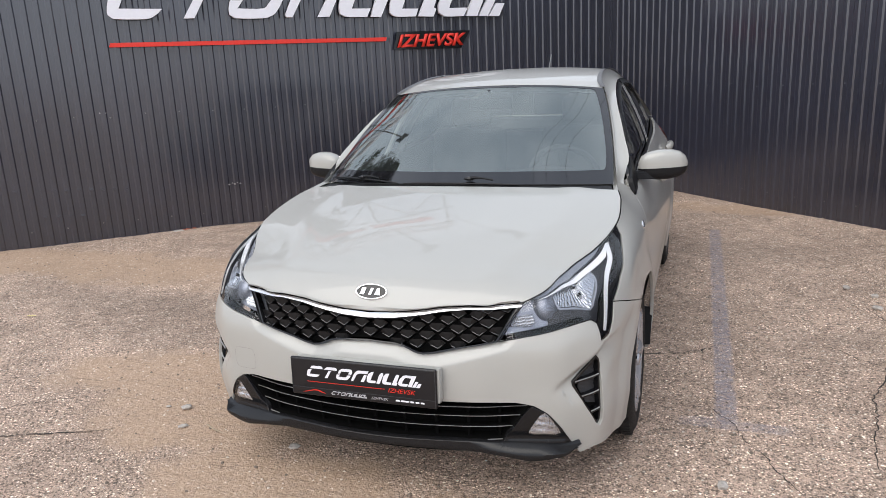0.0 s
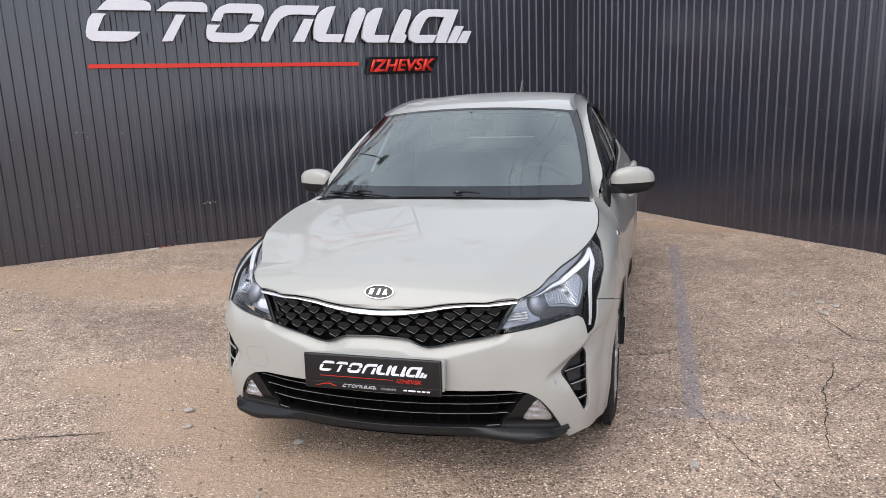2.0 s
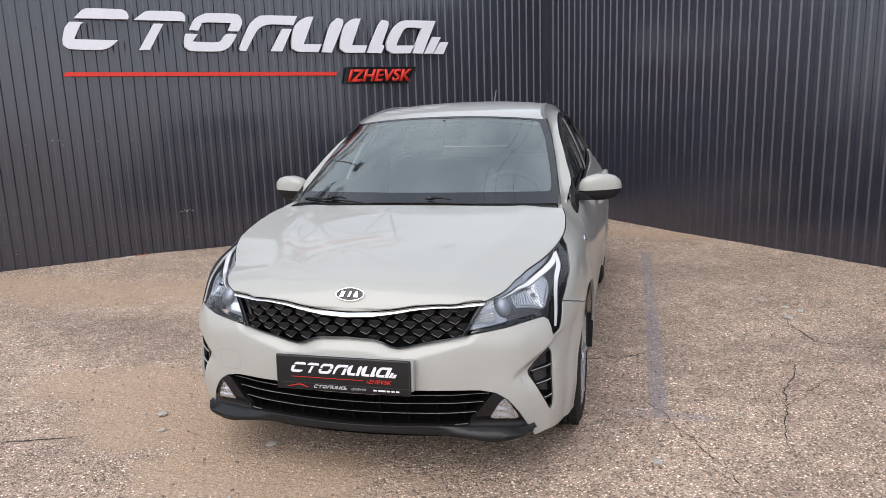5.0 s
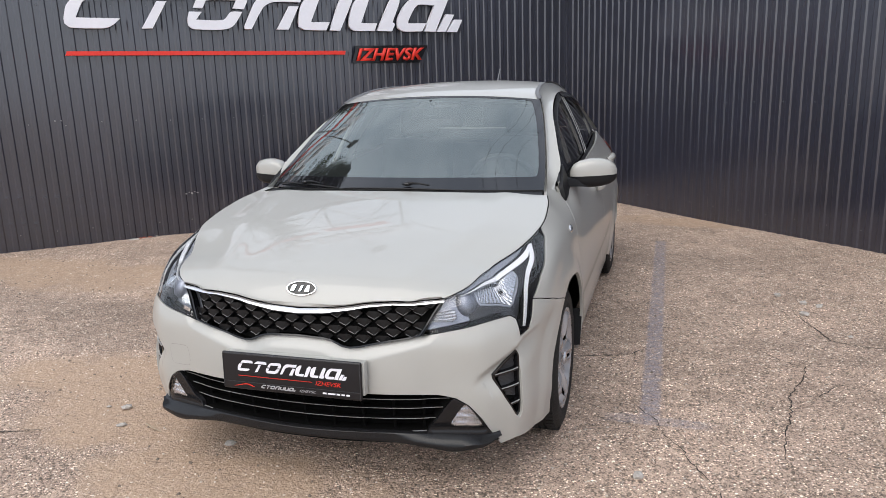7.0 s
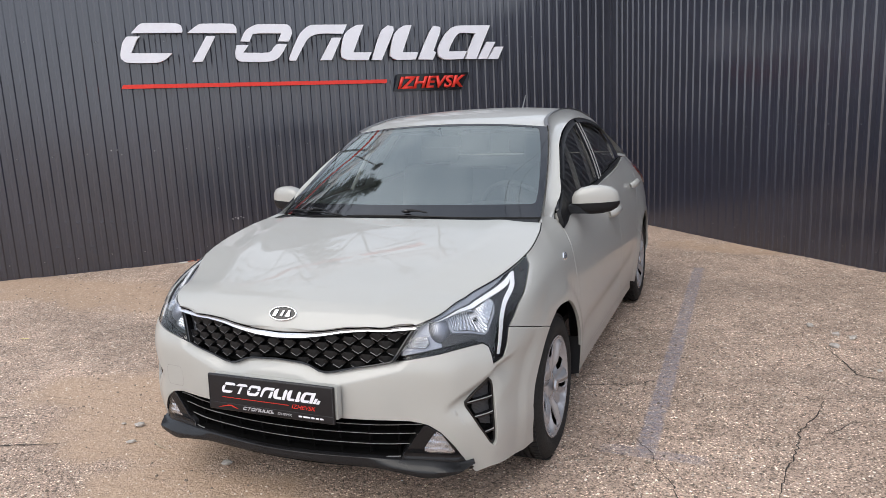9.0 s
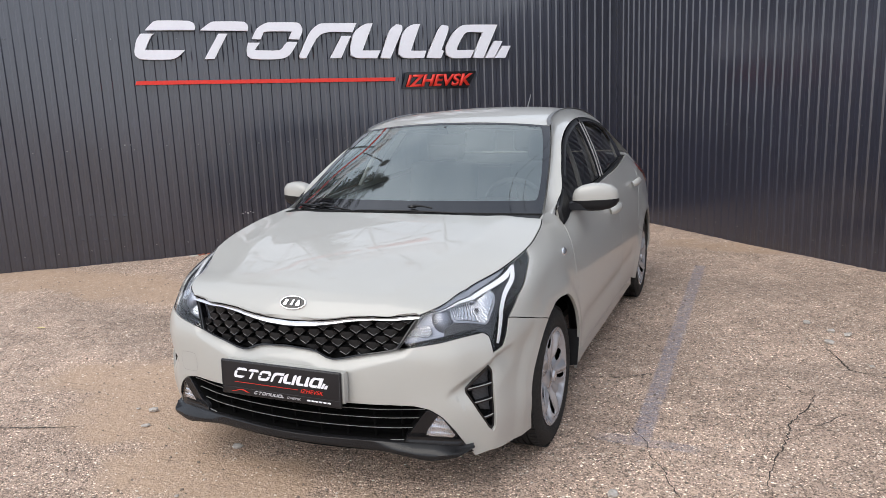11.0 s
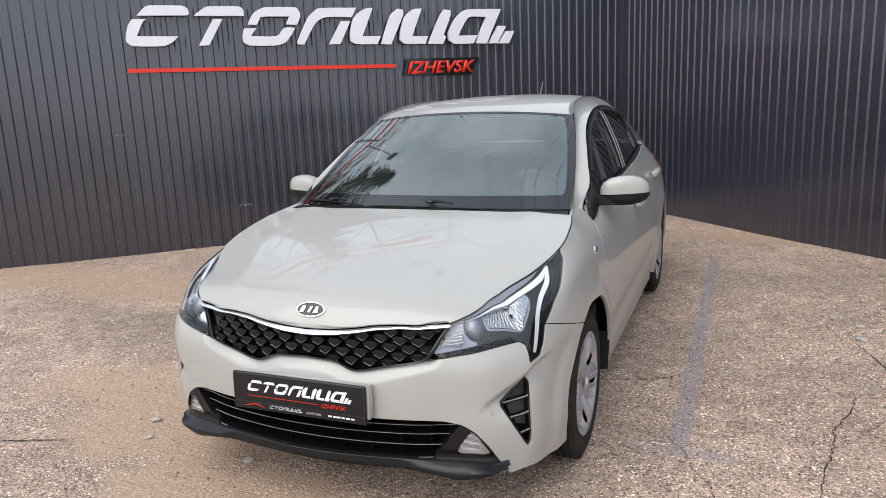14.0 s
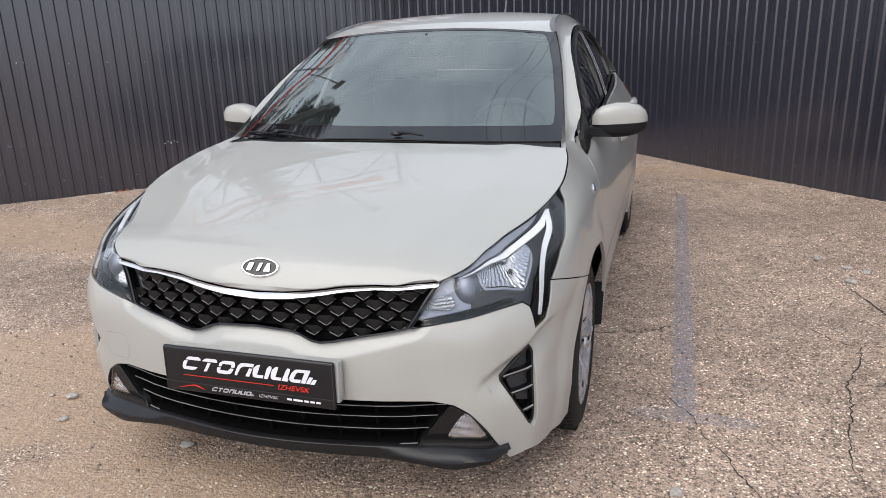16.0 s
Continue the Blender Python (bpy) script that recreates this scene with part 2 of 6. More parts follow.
def shrunk(loop, gap):
    """The outline moved inwards by gap (it runs against the clock)."""
    out, n = [], len(loop)
    for i in range(n):
        a, b, c = (np.array(loop[(i + k) % n]) for k in (-1, 0, 1))
        d0, d1 = (b - a) / max(np.hypot(*(b - a)), 1e-9), (c - b) / max(np.hypot(*(c - b)), 1e-9)
        n0, n1 = np.array((-d0[1], d0[0])), np.array((-d1[1], d1[0]))
        m = n0 + n1
        m = m / max(m @ m / 2, 0.35)
        out.append(tuple(b + gap * m))
    return out


def sheet(name, outline, surface, material, parent=None, holes=(), step=0.035, depth=0.014, gap=0.0018, scale=1.0, label="", edge=0.02, push=0.0):
    """A smooth curved panel: an outline with holes in the surface's two coordinates, with turned-in edges.
    scale: metres for one unit of the second coordinate."""
    loops = []
    for k, lp in enumerate([outline, *holes]):
        lp = [(a, b * scale) for a, b in lp]
        if (area2(lp) > 0) != (k == 0):
            lp = lp[::-1]
        lp = shrunk(lp, gap) if gap else lp
        fine = []
        for (x0, y0), (x1, y1) in zip(lp, lp[1:] + lp[:1]):
            m = max(1, math.ceil(math.hypot(x1 - x0, y1 - y0) / edge))
            fine += [(x0 + (x1 - x0) * s / m, y0 + (y1 - y0) * s / m) for s in range(m)]
        loops.append(fine)
    pts, cons = [], []
    for lp in loops:
        i0 = len(pts)
        pts += lp
        cons += [(i0 + i, i0 + (i + 1) % len(lp)) for i in range(len(lp))]
    every = [p for lp in loops for p in lp]
    ea = np.array(every)
    x0, y0, x1, y1 = ea[:, 0].min(), ea[:, 1].min(), ea[:, 0].max(), ea[:, 1].max()
    nx, ny = max(2, int((x1 - x0) / step)), max(2, int((y1 - y0) / step))
    gi, gj = (q.ravel() for q in np.meshgrid(np.arange(nx + 1), np.arange(ny + 1), indexing="ij"))
    gx, gy = x0 + (x1 - x0) * (gi + 0.5 * (gj % 2)) / nx, y0 + (y1 - y0) * gj / ny
    keep = inside(gx, gy, loops[0])
    for h in loops[1:]:
        keep &= ~inside(gx, gy, h)
    gx, gy = gx[keep], gy[keep]
    if len(gx):
        near = np.array([np.min((ea[:, 0] - px) ** 2 + (ea[:, 1] - py) ** 2) for px, py in zip(gx, gy)])
        pts += list(zip(gx[near > (0.45 * step) ** 2].tolist(), gy[near > (0.45 * step) ** 2].tolist()))
    vs, _, fs, *_ = geometry.delaunay_2d_cdt([Vector(p) for p in pts], cons, [], 0, 1e-6)
    va = np.array([(v.x, v.y) for v in vs])
    fa = np.array([list(f) for f in fs])
    mid = va[fa].mean(1)
    keep = inside(mid[:, 0], mid[:, 1], loops[0])
    for h in loops[1:]:
        keep &= ~inside(mid[:, 0], mid[:, 1], h)
    tris = fa[keep].tolist()

    def place(q):
        a, b, e = q[:, 0], q[:, 1] / scale, 2e-3
        p = np.asarray(surface(a, b), float)
        n = np.cross(surface(a + e, b) - surface(a - e, b), surface(a, b + e / scale) - surface(a, b - e / scale))
        n = n / np.maximum(np.linalg.norm(n, axis=1, keepdims=True), 1e-12)
        return p + n * push, n
    co, no = (list(q) for q in place(va))
    if depth:
        for lp in loops:
            base, m = len(co), len(lp)
            pp, pn = place(np.array(lp))
            t = np.roll(pp, -1, 0) - np.roll(pp, 1, 0)
            s = np.cross(t, pn)
            s = s / np.maximum(np.linalg.norm(s, axis=1, keepdims=True), 1e-9)
            for k in range(m):
                soft = pn[k] * 0.75 + s[k] * 0.65
                co += [pp[k], pp[k] + s[k] * 0.0012 - pn[k] * 0.0025, pp[k] - pn[k] * depth]
                no += [soft / np.linalg.norm(soft), s[k], s[k]]
            for k in range(m):
                i, j = base + 3 * k, base + 3 * ((k + 1) % m)
                tris += [[i, i + 1, j + 1, j], [i + 1, i + 2, j + 2, j + 1]]
    me = bpy.data.meshes.new(name)
    me.from_pydata([tuple(p) for p in co], [], tris)
    for p in me.polygons:
        p.use_smooth = True
    me.update()
    me.normals_split_custom_set_from_vertices([tuple(n) for n in no])
    return link(name, me, material, parent, label)


def loft(name, first, second, material, parent=None, bulge=0.0, across=8, label="", bend=None):
    """A strip between two rows of places, bowed outwards along its own normal."""
    a, b = [np.array(p, float) for p in first], [np.array(p, float) for p in second]
    rows = []
    n = len(a)
    for i in range(n):
        t = a[min(i + 1, n - 1)] - a[max(i - 1, 0)]
        w = np.cross(t, b[i] - a[i])
        w = w / max(np.linalg.norm(w), 1e-9)
        rows.append([a[i] + (b[i] - a[i]) * s + w * bulge * 4 * s * (1 - s) for s in np.linspace(0, 1, across + 1)])
    bm = bmesh.new()
    grid_mesh(bm, rows)
    me = bpy.data.meshes.new(name)
    bm.to_mesh(me)
    bm.free()
    for p in me.polygons:
        p.use_smooth = True
    return link(name, me, material, parent, label)


def flip_x(loop):
    return [(-a, b) for a, b in loop]


# ---- ground ----
def ground_material():
    """Old brown-grey asphalt with pale grit, sand drifts, damp stains and a worn blue-grey painted mark."""
    m = bpy.data.materials.new("worn_asphalt")
    m.use_nodes = True
    n, l = m.node_tree.nodes, m.node_tree.links
    b = n["Principled BSDF"]
    co = n.new("ShaderNodeTexCoord").outputs["Object"]
    xyz = n.new("ShaderNodeSeparateXYZ")
    l.new(co, xyz.inputs[0])

    def put(socket, v):
        if isinstance(v, (int, float)):
            socket.default_value = v
        elif isinstance(v, tuple):
            socket.default_value = v
        else:
            l.new(v, socket)

    def calc(op, a, c=0.0, d=0.0):
        k = n.new("ShaderNodeMath")
        k.operation = op
        for s, v in zip(k.inputs, (a, c, d)):
            put(s, v)
        return k.outputs[0]

    def ramp(v, lo, hi, a=0.0, c=1.0):
        k = n.new("ShaderNodeMapRange")
        k.interpolation_type = "SMOOTHSTEP"
        for s, q in zip(k.inputs, (v, lo, hi, a, c)):
            put(s, q)
        return k.outputs[0]

    def wave(size, detail=4.0, rough=0.55):
        k = n.new("ShaderNodeTexNoise")
        k.inputs["Scale"].default_value, k.inputs["Detail"].default_value, k.inputs["Roughness"].default_value = size, detail, rough
        l.new(co, k.inputs["Vector"])
        return k.outputs["Fac"]

    def mix(f, a, c, how="MIX"):
        k = n.new("ShaderNodeMix")
        k.data_type, k.blend_type = "RGBA", how
        put(k.inputs["Factor"], f)
        put(k.inputs["A"], a)
        put(k.inputs["B"], c)
        return k.outputs["Result"]

    def patch(x, y, rx, ry, soft=1.0):
        dx, dy = calc("DIVIDE", calc("SUBTRACT", xyz.outputs[0], x), rx), calc("DIVIDE", calc("SUBTRACT", xyz.outputs[1], y), ry)
        r = calc("SQRT", calc("ADD", calc("MULTIPLY", dx, dx), calc("MULTIPLY", dy, dy)))
        r = calc("ADD", r, calc("MULTIPLY", calc("SUBTRACT", wave(2.6, 6.0), 0.5), 2.2))
        return ramp(r, 1.0 + 0.25 * soft, 1.0 - 0.35 * soft)

    def cells(size):
        k = n.new("ShaderNodeTexVoronoi")
        k.inputs["Scale"].default_value = size
        l.new(co, k.inputs["Vector"])
        s = n.new("ShaderNodeSeparateColor")
        l.new(k.outputs["Color"], s.inputs[0])
        return k.outputs["Distance"], s.outputs[0], s.outputs[1]

    d1, r1, g1 = cells(95.0)
    d2, r2, g2 = cells(210.0)
    d3, r3, g3 = cells(46.0)
    base = mix(ramp(r2, 0.2, 0.9), (0.100, 0.075, 0.060, 1), (0.360, 0.262, 0.203, 1))
    base = mix(calc("MULTIPLY", ramp(r1, 0.35, 0.75), 0.55), base, (0.38, 0.285, 0.226, 1))
    base = mix(calc("MULTIPLY", ramp(g1, 0.70, 0.82), calc("MULTIPLY", ramp(d1, 0.44, 0.28), 0.9)), base, (0.70, 0.60, 0.50, 1))
    base = mix(calc("MULTIPLY", ramp(r3, 0.86, 0.91), calc("MULTIPLY", ramp(d3, 0.34, 0.20), 0.75)), base, (0.86, 0.77, 0.66, 1))
    base = mix(calc("MULTIPLY", ramp(g3, 0.80, 0.9), calc("MULTIPLY", ramp(d3, 0.5, 0.3), 0.6)), base, (0.045, 0.037, 0.032, 1))
    base = mix(1.0, base, ramp(wave(1.1, 6.0, 0.6), 0.3, 0.72, 1.36, 1.86), "MULTIPLY")
    base = mix(1.0, base, ramp(wave(6.5, 5.0, 0.6), 0.3, 0.7, 0.86, 1.12), "MULTIPLY")
    # damp dark stains
    for x, y, rx, ry in ((-2.7, 0.95, 0.95, 0.30), (-3.7, 1.65, 0.8, 0.28), (2.3, 1.15, 0.75, 0.28), (1.35, 3.0, 0.5, 0.35), (-1.9, 0.5, 0.4, 0.3)):
        base = mix(calc("MULTIPLY", patch(x, y, rx, ry, 1.4), 0.24), base, (0.12, 0.098, 0.083, 1))
    # sand drifts
    sand = mix(ramp(wave(60.0, 3.0), 0.35, 0.7), (0.37, 0.258, 0.180, 1), (0.53, 0.388, 0.282, 1))
    drift = None
    for x, y, rx, ry in ((-1.50, -0.02, 0.62, 0.34), (-1.05, -0.42, 0.62, 0.27), (-0.45, -0.78, 0.62, 0.24), (-3.7, 1.75, 2.1, 0.45), (1.6, 4.75, 0.95, 0.26)):
        p = patch(x, y, rx, ry)
        drift = p if drift is None else calc("MAXIMUM", drift, p)
    cover = calc("MULTIPLY", drift, ramp(wave(24.0, 5.0, 0.7), 0.28, 0.56, 0.36, 0.94))
    base = mix(cover, base, sand)
    # scraped streaks in the sand
    turned, long_noise = n.new("ShaderNodeMapping"), n.new("ShaderNodeTexNoise")
    turned.inputs["Rotation"].default_value, turned.inputs["Scale"].default_value = (0, 0, radians(-48)), (3.0, 60.0, 1.0)
    long_noise.inputs["Scale"].default_value, long_noise.inputs["Detail"].default_value = 1.0, 3.0
    l.new(co, turned.inputs["Vector"])
    l.new(turned.outputs["Vector"], long_noise.inputs["Vector"])
    scrape = calc("MULTIPLY", cover, ramp(long_noise.outputs["Fac"], 0.60, 0.70, 0.0, 0.55))
    base = mix(scrape, base, (0.15, 0.105, 0.075, 1))
    # worn painted mark: a long stripe with a short cross bar at its near end
    wob = calc("MULTIPLY", calc("SUBTRACT", wave(7.0), 0.5), 0.03)
    ax = calc("ABSOLUTE", calc("ADD", calc("SUBTRACT", xyz.outputs[0], 1.19), wob))
    stripe = calc("MULTIPLY", ramp(ax, 0.054, 0.032), calc("MULTIPLY", ramp(xyz.outputs[1], 0.05, 0.12), ramp(xyz.outputs[1], 3.78, 3.70)))
    ay = calc("ABSOLUTE", calc("ADD", calc("SUBTRACT", xyz.outputs[1], 0.10), wob))
    bar = calc("MULTIPLY", ramp(ay, 0.05, 0.03), calc("MULTIPLY", ramp(xyz.outputs[0], 0.95, 1.08), ramp(xyz.outputs[0], 1.50, 1.36)))
    worn = calc("MULTIPLY", calc("MAXIMUM", stripe, calc("MULTIPLY", bar, 0.65)), ramp(wave(30.0, 6.0, 0.7), 0.32, 0.62, 0.12, 0.66))
    base = mix(worn, base, (0.275, 0.265, 0.32, 1))
    l.new(base, b.inputs["Base Color"])
    b.inputs["Roughness"].default_value, b.inputs["Specular IOR Level"].default_value = 0.85, 0.3
    rise = calc("ADD", calc("MULTIPLY", calc("SUBTRACT", 0.6, d1), 0.8), calc("ADD", calc("MULTIPLY", d2, -0.4), calc("MULTIPLY", wave(30.0, 6.0, 0.7), 1.4)))
    rise = calc("MULTIPLY", rise, calc("SUBTRACT", 1.0, calc("MULTIPLY", cover, 0.6)))
    bp = n.new("ShaderNodeBump")
    bp.inputs["Strength"].default_value, bp.inputs["Distance"].default_value = 1.0, 0.008
    l.new(rise, bp.inputs["Height"])
    l.new(bp.outputs["Normal"], b.inputs["Normal"])
    return m


asphalt = ground_material()


def swell(x, y):
    """The ground's slight unevenness, level under the car."""
    r = min(1.0, max(0.0, (math.hypot((x - 0.0) / 1.2, (y - 1.3) / 2.4) - 1.0) / 0.8))
    far = min(1.0, max(0.0, (14 - math.hypot(x, y)) / 6))
    return r * far * (0.016 * (noise.noise(Vector((x * 0.9, y * 0.9, 0.0)))) + 0.006 * noise.noise(Vector((x * 3.1, y * 3.1, 2.0))))


bm = bmesh.new()
axis_x = [-900, -300, -100, -40, -18] + [-9 + 0.12 * i for i in range(126)] + [10, 18, 40, 100, 300, 900]
axis_y = [-900, -300, -100, -40, -15] + [-5 + 0.12 * i for i in range(105)] + [10, 18, 40, 100, 300, 900]
grid_mesh(bm, [[(x, y, swell(x, y)) for x in axis_x] for y in axis_y])
ground = part("ground", bm, asphalt, label="worn brown-grey asphalt yard with pale grit and sand", smooth=True, category="ground", kind="structure")

crack_dark = shader("crack_filling", (0.035, 0.029, 0.025), 0.95, 0, 0.3, 90)
rng = random.Random(4)


def crack(points, width):
    """A jagged open crack in the asphalt, a thin sunken strip."""
    path = []
    for (x0, y0), (x1, y1) in zip(points, points[1:]):
        m = max(2, int(math.hypot(x1 - x0, y1 - y0) / 0.025))
        for s in range(m):
            f = s / m
            path.append((x0 + (x1 - x0) * f + rng.uniform(-0.008, 0.008), y0 + (y1 - y0) * f + rng.uniform(-0.008, 0.008)))
    path.append(points[-1])
    rows = []
    for i, (x, y) in enumerate(path):
        x1, y1 = path[min(i + 1, len(path) - 1)]
        x0, y0 = path[max(i - 1, 0)]
        d = math.hypot(x1 - x0, y1 - y0) or 1
        taper = min(1, 3 * min(i, len(path) - 1 - i) / len(path) + 0.25)
        w = width * rng.uniform(0.25, 1.0) * taper / 2
        nx, ny = -(y1 - y0) / d, (x1 - x0) / d
        rows.append([(x - nx * w, y - ny * w, swell(x, y) + 0.0035), (x + nx * w, y + ny * w, swell(x, y) + 0.0035)])
    bm = bmesh.new()
    grid_mesh(bm, rows)
    return part("crack", bm, crack_dark, ground, "dark open crack in the asphalt")


crack([(1.05, 0.42), (1.11, 0.29), (1.14, 0.20), (1.22, 0.10), (1.25, -0.04), (1.32, -0.12), (1.35, -0.23), (1.41, -0.34), (1.47, -0.5), (1.5, -0.7)], 0.006)
crack([(1.55, 1.2), (1.75, 1.04), (1.82, 0.93), (1.92, 0.87), (1.87, 0.68), (1.80, 0.51), (1.78, 0.34), (1.74, 0.15), (1.71, 0.0), (1.70, -0.12), (1.74, -0.3)], 0.007)
crack([(1.80, 0.49), (1.93, 0.52), (2.04, 0.67), (2.2, 0.7)], 0.006)
crack([(2.0, 1.75), (2.05, 1.58), (2.12, 1.30), (2.22, 1.23), (2.5, 1.2), (2.7, 1.05)], 0.011)
crack([(0.70, 0.80), (0.80, 0.79), (0.96, 0.82), (1.08, 0.89), (1.20, 1.03)], 0.008)
crack([(-2.1, -0.90), (-1.95, -0.84), (-1.79, -0.765), (-1.68, -0.725), (-1.58, -0.672), (-1.46, -0.63), (-1.40, -0.60)], 0.005)
crack([(-2.4, -0.72), (-2.08, -0.57), (-2.0, -0.50), (-1.88, -0.42), (-1.79, -0.37)], 0.008)
crack([(-2.1, -0.9), (-1.79, -0.76), (-1.71, -0.73), (-1.62, -0.69), (-1.52, -0.66), (-1.36, -0.58)], 0.007)

# ---- corrugated walls ----
WALL_TOP = 3.08
CORNER = Vector((-0.021, 6.456, 0))
A_WAY, B_WAY = Vector((-0.7526, -0.6585, 0)), Vector((0.7071, -0.7071, 0))
A_OUT, B_OUT = Vector((0.6585, -0.7526, 0)), Vector((-0.7071, -0.7071, 0))
sheet_grey = shader("graphite_coated_steel", (0.0145, 0.0160, 0.0285), 0.18, 0.0, 0.06, 14, 0.12, 1.3, bump=0.04, bump_size=25, spec=1.0)
sheet_grey.node_tree.nodes["Principled BSDF"].inputs["Coat Weight"].default_value = 0.6
sheet_grey.node_tree.nodes["Principled BSDF"].inputs["Coat Roughness"].default_value = 0.42
trim_dark = shader("dark_corner_flashing", (0.030, 0.031, 0.040), 0.4, 0, 0.08, 20)


def corrugated(name, way, out, length, label, pitch, start):
    """A wall of profiled steel sheets: flat ribs and wide pans, on a solid back."""
    prof, s = [(0.0, 0.0)], start
    while s < length:
        prof += [(s, 0.0), (s + 0.036, 0.0), (s + 0.050, -0.0095), (s + pitch - 0.010, -0.0095)]
        s += pitch
    prof.append((s, 0.0))
    bm = bmesh.new()
    levels = [(-0.05, 0), (0.62, 0.0), (1.25, 0), (1.9, 0.0), (2.5, 0), (WALL_TOP, 0)]
    rows = [[CORNER + way * q + out * (d + 0.004 * noise.noise(Vector((q * 1.3, z * 1.1, way.x)))) + Vector((0, 0, z)) for q, d in prof] for z, _ in levels]
    vs = grid_mesh(bm, rows)
    back = [[bm.verts.new(CORNER + way * q - out * 0.06 + Vector((0, 0, z))) for q in (0, s)] for z in (-0.05, WALL_TOP)]
    bm.faces.new((back[0][0], back[0][1], back[1][1], back[1][0]))
    bm.faces.new([*vs[-1], back[1][1], back[1][0]])
    bm.faces.new([*[r[0] for r in vs], back[1][0], back[0][0]])
    bm.faces.new([*[r[-1] for r in vs], back[1][1], back[0][1]])
    wall = part(name, bm, sheet_grey, label=label, category="wall", kind="structure")
    bm = bmesh.new()
    k = 0
    for z in (0.16, 1.18, 2.27):
        q = start + 0.068
        while q < s:
            if (k * 7) % 3 == 1:
                c = CORNER + way * (q + rng.uniform(-0.004, 0.004)) + out * -0.010 + Vector((0, 0, z + rng.uniform(-0.015, 0.015)))
                m = Matrix.Translation(c) @ out.to_track_quat("Z", "Y").to_matrix().to_4x4()
                bmesh.ops.create_cone(bm, cap_ends=True, segments=6, radius1=0.007, radius2=0.005, depth=0.010, matrix=m)
            q += pitch
            k += 1
    tagged(part("wall_screws", bm, screw_grey, wall, "small hex-headed wall screws"), kind="stuff")
    bm = bmesh.new()
    lo = [CORNER + way * q + out * 0.010 for q in (0.0, s)]
    for z0, z1, o0, o1 in ((WALL_TOP - 0.02, WALL_TOP + 0.03, -0.07, 0.03),):
        vs = [[bm.verts.new(CORNER + way * q + out * o + Vector((0, 0, z))) for o, z in ((o0, z0), (o1, z0), (o1, z1), (o0, z1))] for q in (0.0, s)]
        for i in range(4):
            bm.faces.new((vs[0][i], vs[0][(i + 1) % 4], vs[1][(i + 1) % 4], vs[1][i]))
        bm.faces.new(vs[0])
        bm.faces.new(vs[1][::-1])
    part("top_flashing", bm, trim_dark, wall)
    return wall


PITCH = 0.1043
wall_a = corrugated("wall_west", A_WAY, A_OUT, 7.45, "graphite-grey profiled steel wall with upright ribs", PITCH, 0.0636)
wall_b = corrugated("wall_east", B_WAY, B_OUT, 9.5, "graphite-grey profiled steel wall with upright ribs", 0.10274, 0.0678)
bm = bmesh.new()
box(bm, (0.05, 0.05, WALL_TOP), Matrix.Translation(CORNER + Vector((0, -0.01, WALL_TOP / 2))) @ Matrix.Rotation(radians(45), 4, "Z"), 0.006)
part("trim", bm, sheet_grey, None, "dark folded corner flashing of the wall", category="trim", kind="structure")

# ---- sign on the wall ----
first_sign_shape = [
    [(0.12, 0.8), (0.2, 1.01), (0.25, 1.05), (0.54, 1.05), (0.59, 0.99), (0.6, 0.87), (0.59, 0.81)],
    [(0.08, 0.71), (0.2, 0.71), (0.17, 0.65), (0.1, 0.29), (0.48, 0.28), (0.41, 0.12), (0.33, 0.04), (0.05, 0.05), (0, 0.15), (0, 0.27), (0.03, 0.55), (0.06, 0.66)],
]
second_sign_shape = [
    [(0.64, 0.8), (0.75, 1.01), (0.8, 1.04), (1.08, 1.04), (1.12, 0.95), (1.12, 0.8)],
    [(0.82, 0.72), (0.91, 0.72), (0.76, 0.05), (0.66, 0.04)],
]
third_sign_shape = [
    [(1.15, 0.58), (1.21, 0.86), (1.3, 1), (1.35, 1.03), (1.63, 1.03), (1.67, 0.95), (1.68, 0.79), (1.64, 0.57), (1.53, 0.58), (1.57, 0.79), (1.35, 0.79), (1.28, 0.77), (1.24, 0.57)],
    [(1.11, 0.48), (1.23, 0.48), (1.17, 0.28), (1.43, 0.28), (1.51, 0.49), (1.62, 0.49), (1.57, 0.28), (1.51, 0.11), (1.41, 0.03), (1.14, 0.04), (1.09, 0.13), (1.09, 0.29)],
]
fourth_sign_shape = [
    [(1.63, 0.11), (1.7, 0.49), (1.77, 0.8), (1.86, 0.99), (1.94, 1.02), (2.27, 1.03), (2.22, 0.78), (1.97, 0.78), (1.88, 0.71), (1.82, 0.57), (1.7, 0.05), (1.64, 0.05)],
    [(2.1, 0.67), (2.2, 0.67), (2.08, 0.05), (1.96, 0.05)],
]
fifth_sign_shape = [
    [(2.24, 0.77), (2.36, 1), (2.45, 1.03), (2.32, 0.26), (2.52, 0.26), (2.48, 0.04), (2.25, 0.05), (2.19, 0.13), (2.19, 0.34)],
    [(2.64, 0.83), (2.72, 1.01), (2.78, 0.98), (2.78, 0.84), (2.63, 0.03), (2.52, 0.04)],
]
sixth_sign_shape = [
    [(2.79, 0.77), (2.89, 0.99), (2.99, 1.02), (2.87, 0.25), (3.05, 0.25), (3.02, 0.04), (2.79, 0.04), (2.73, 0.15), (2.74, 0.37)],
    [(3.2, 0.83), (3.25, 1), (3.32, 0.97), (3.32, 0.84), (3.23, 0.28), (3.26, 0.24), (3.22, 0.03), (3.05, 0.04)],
]
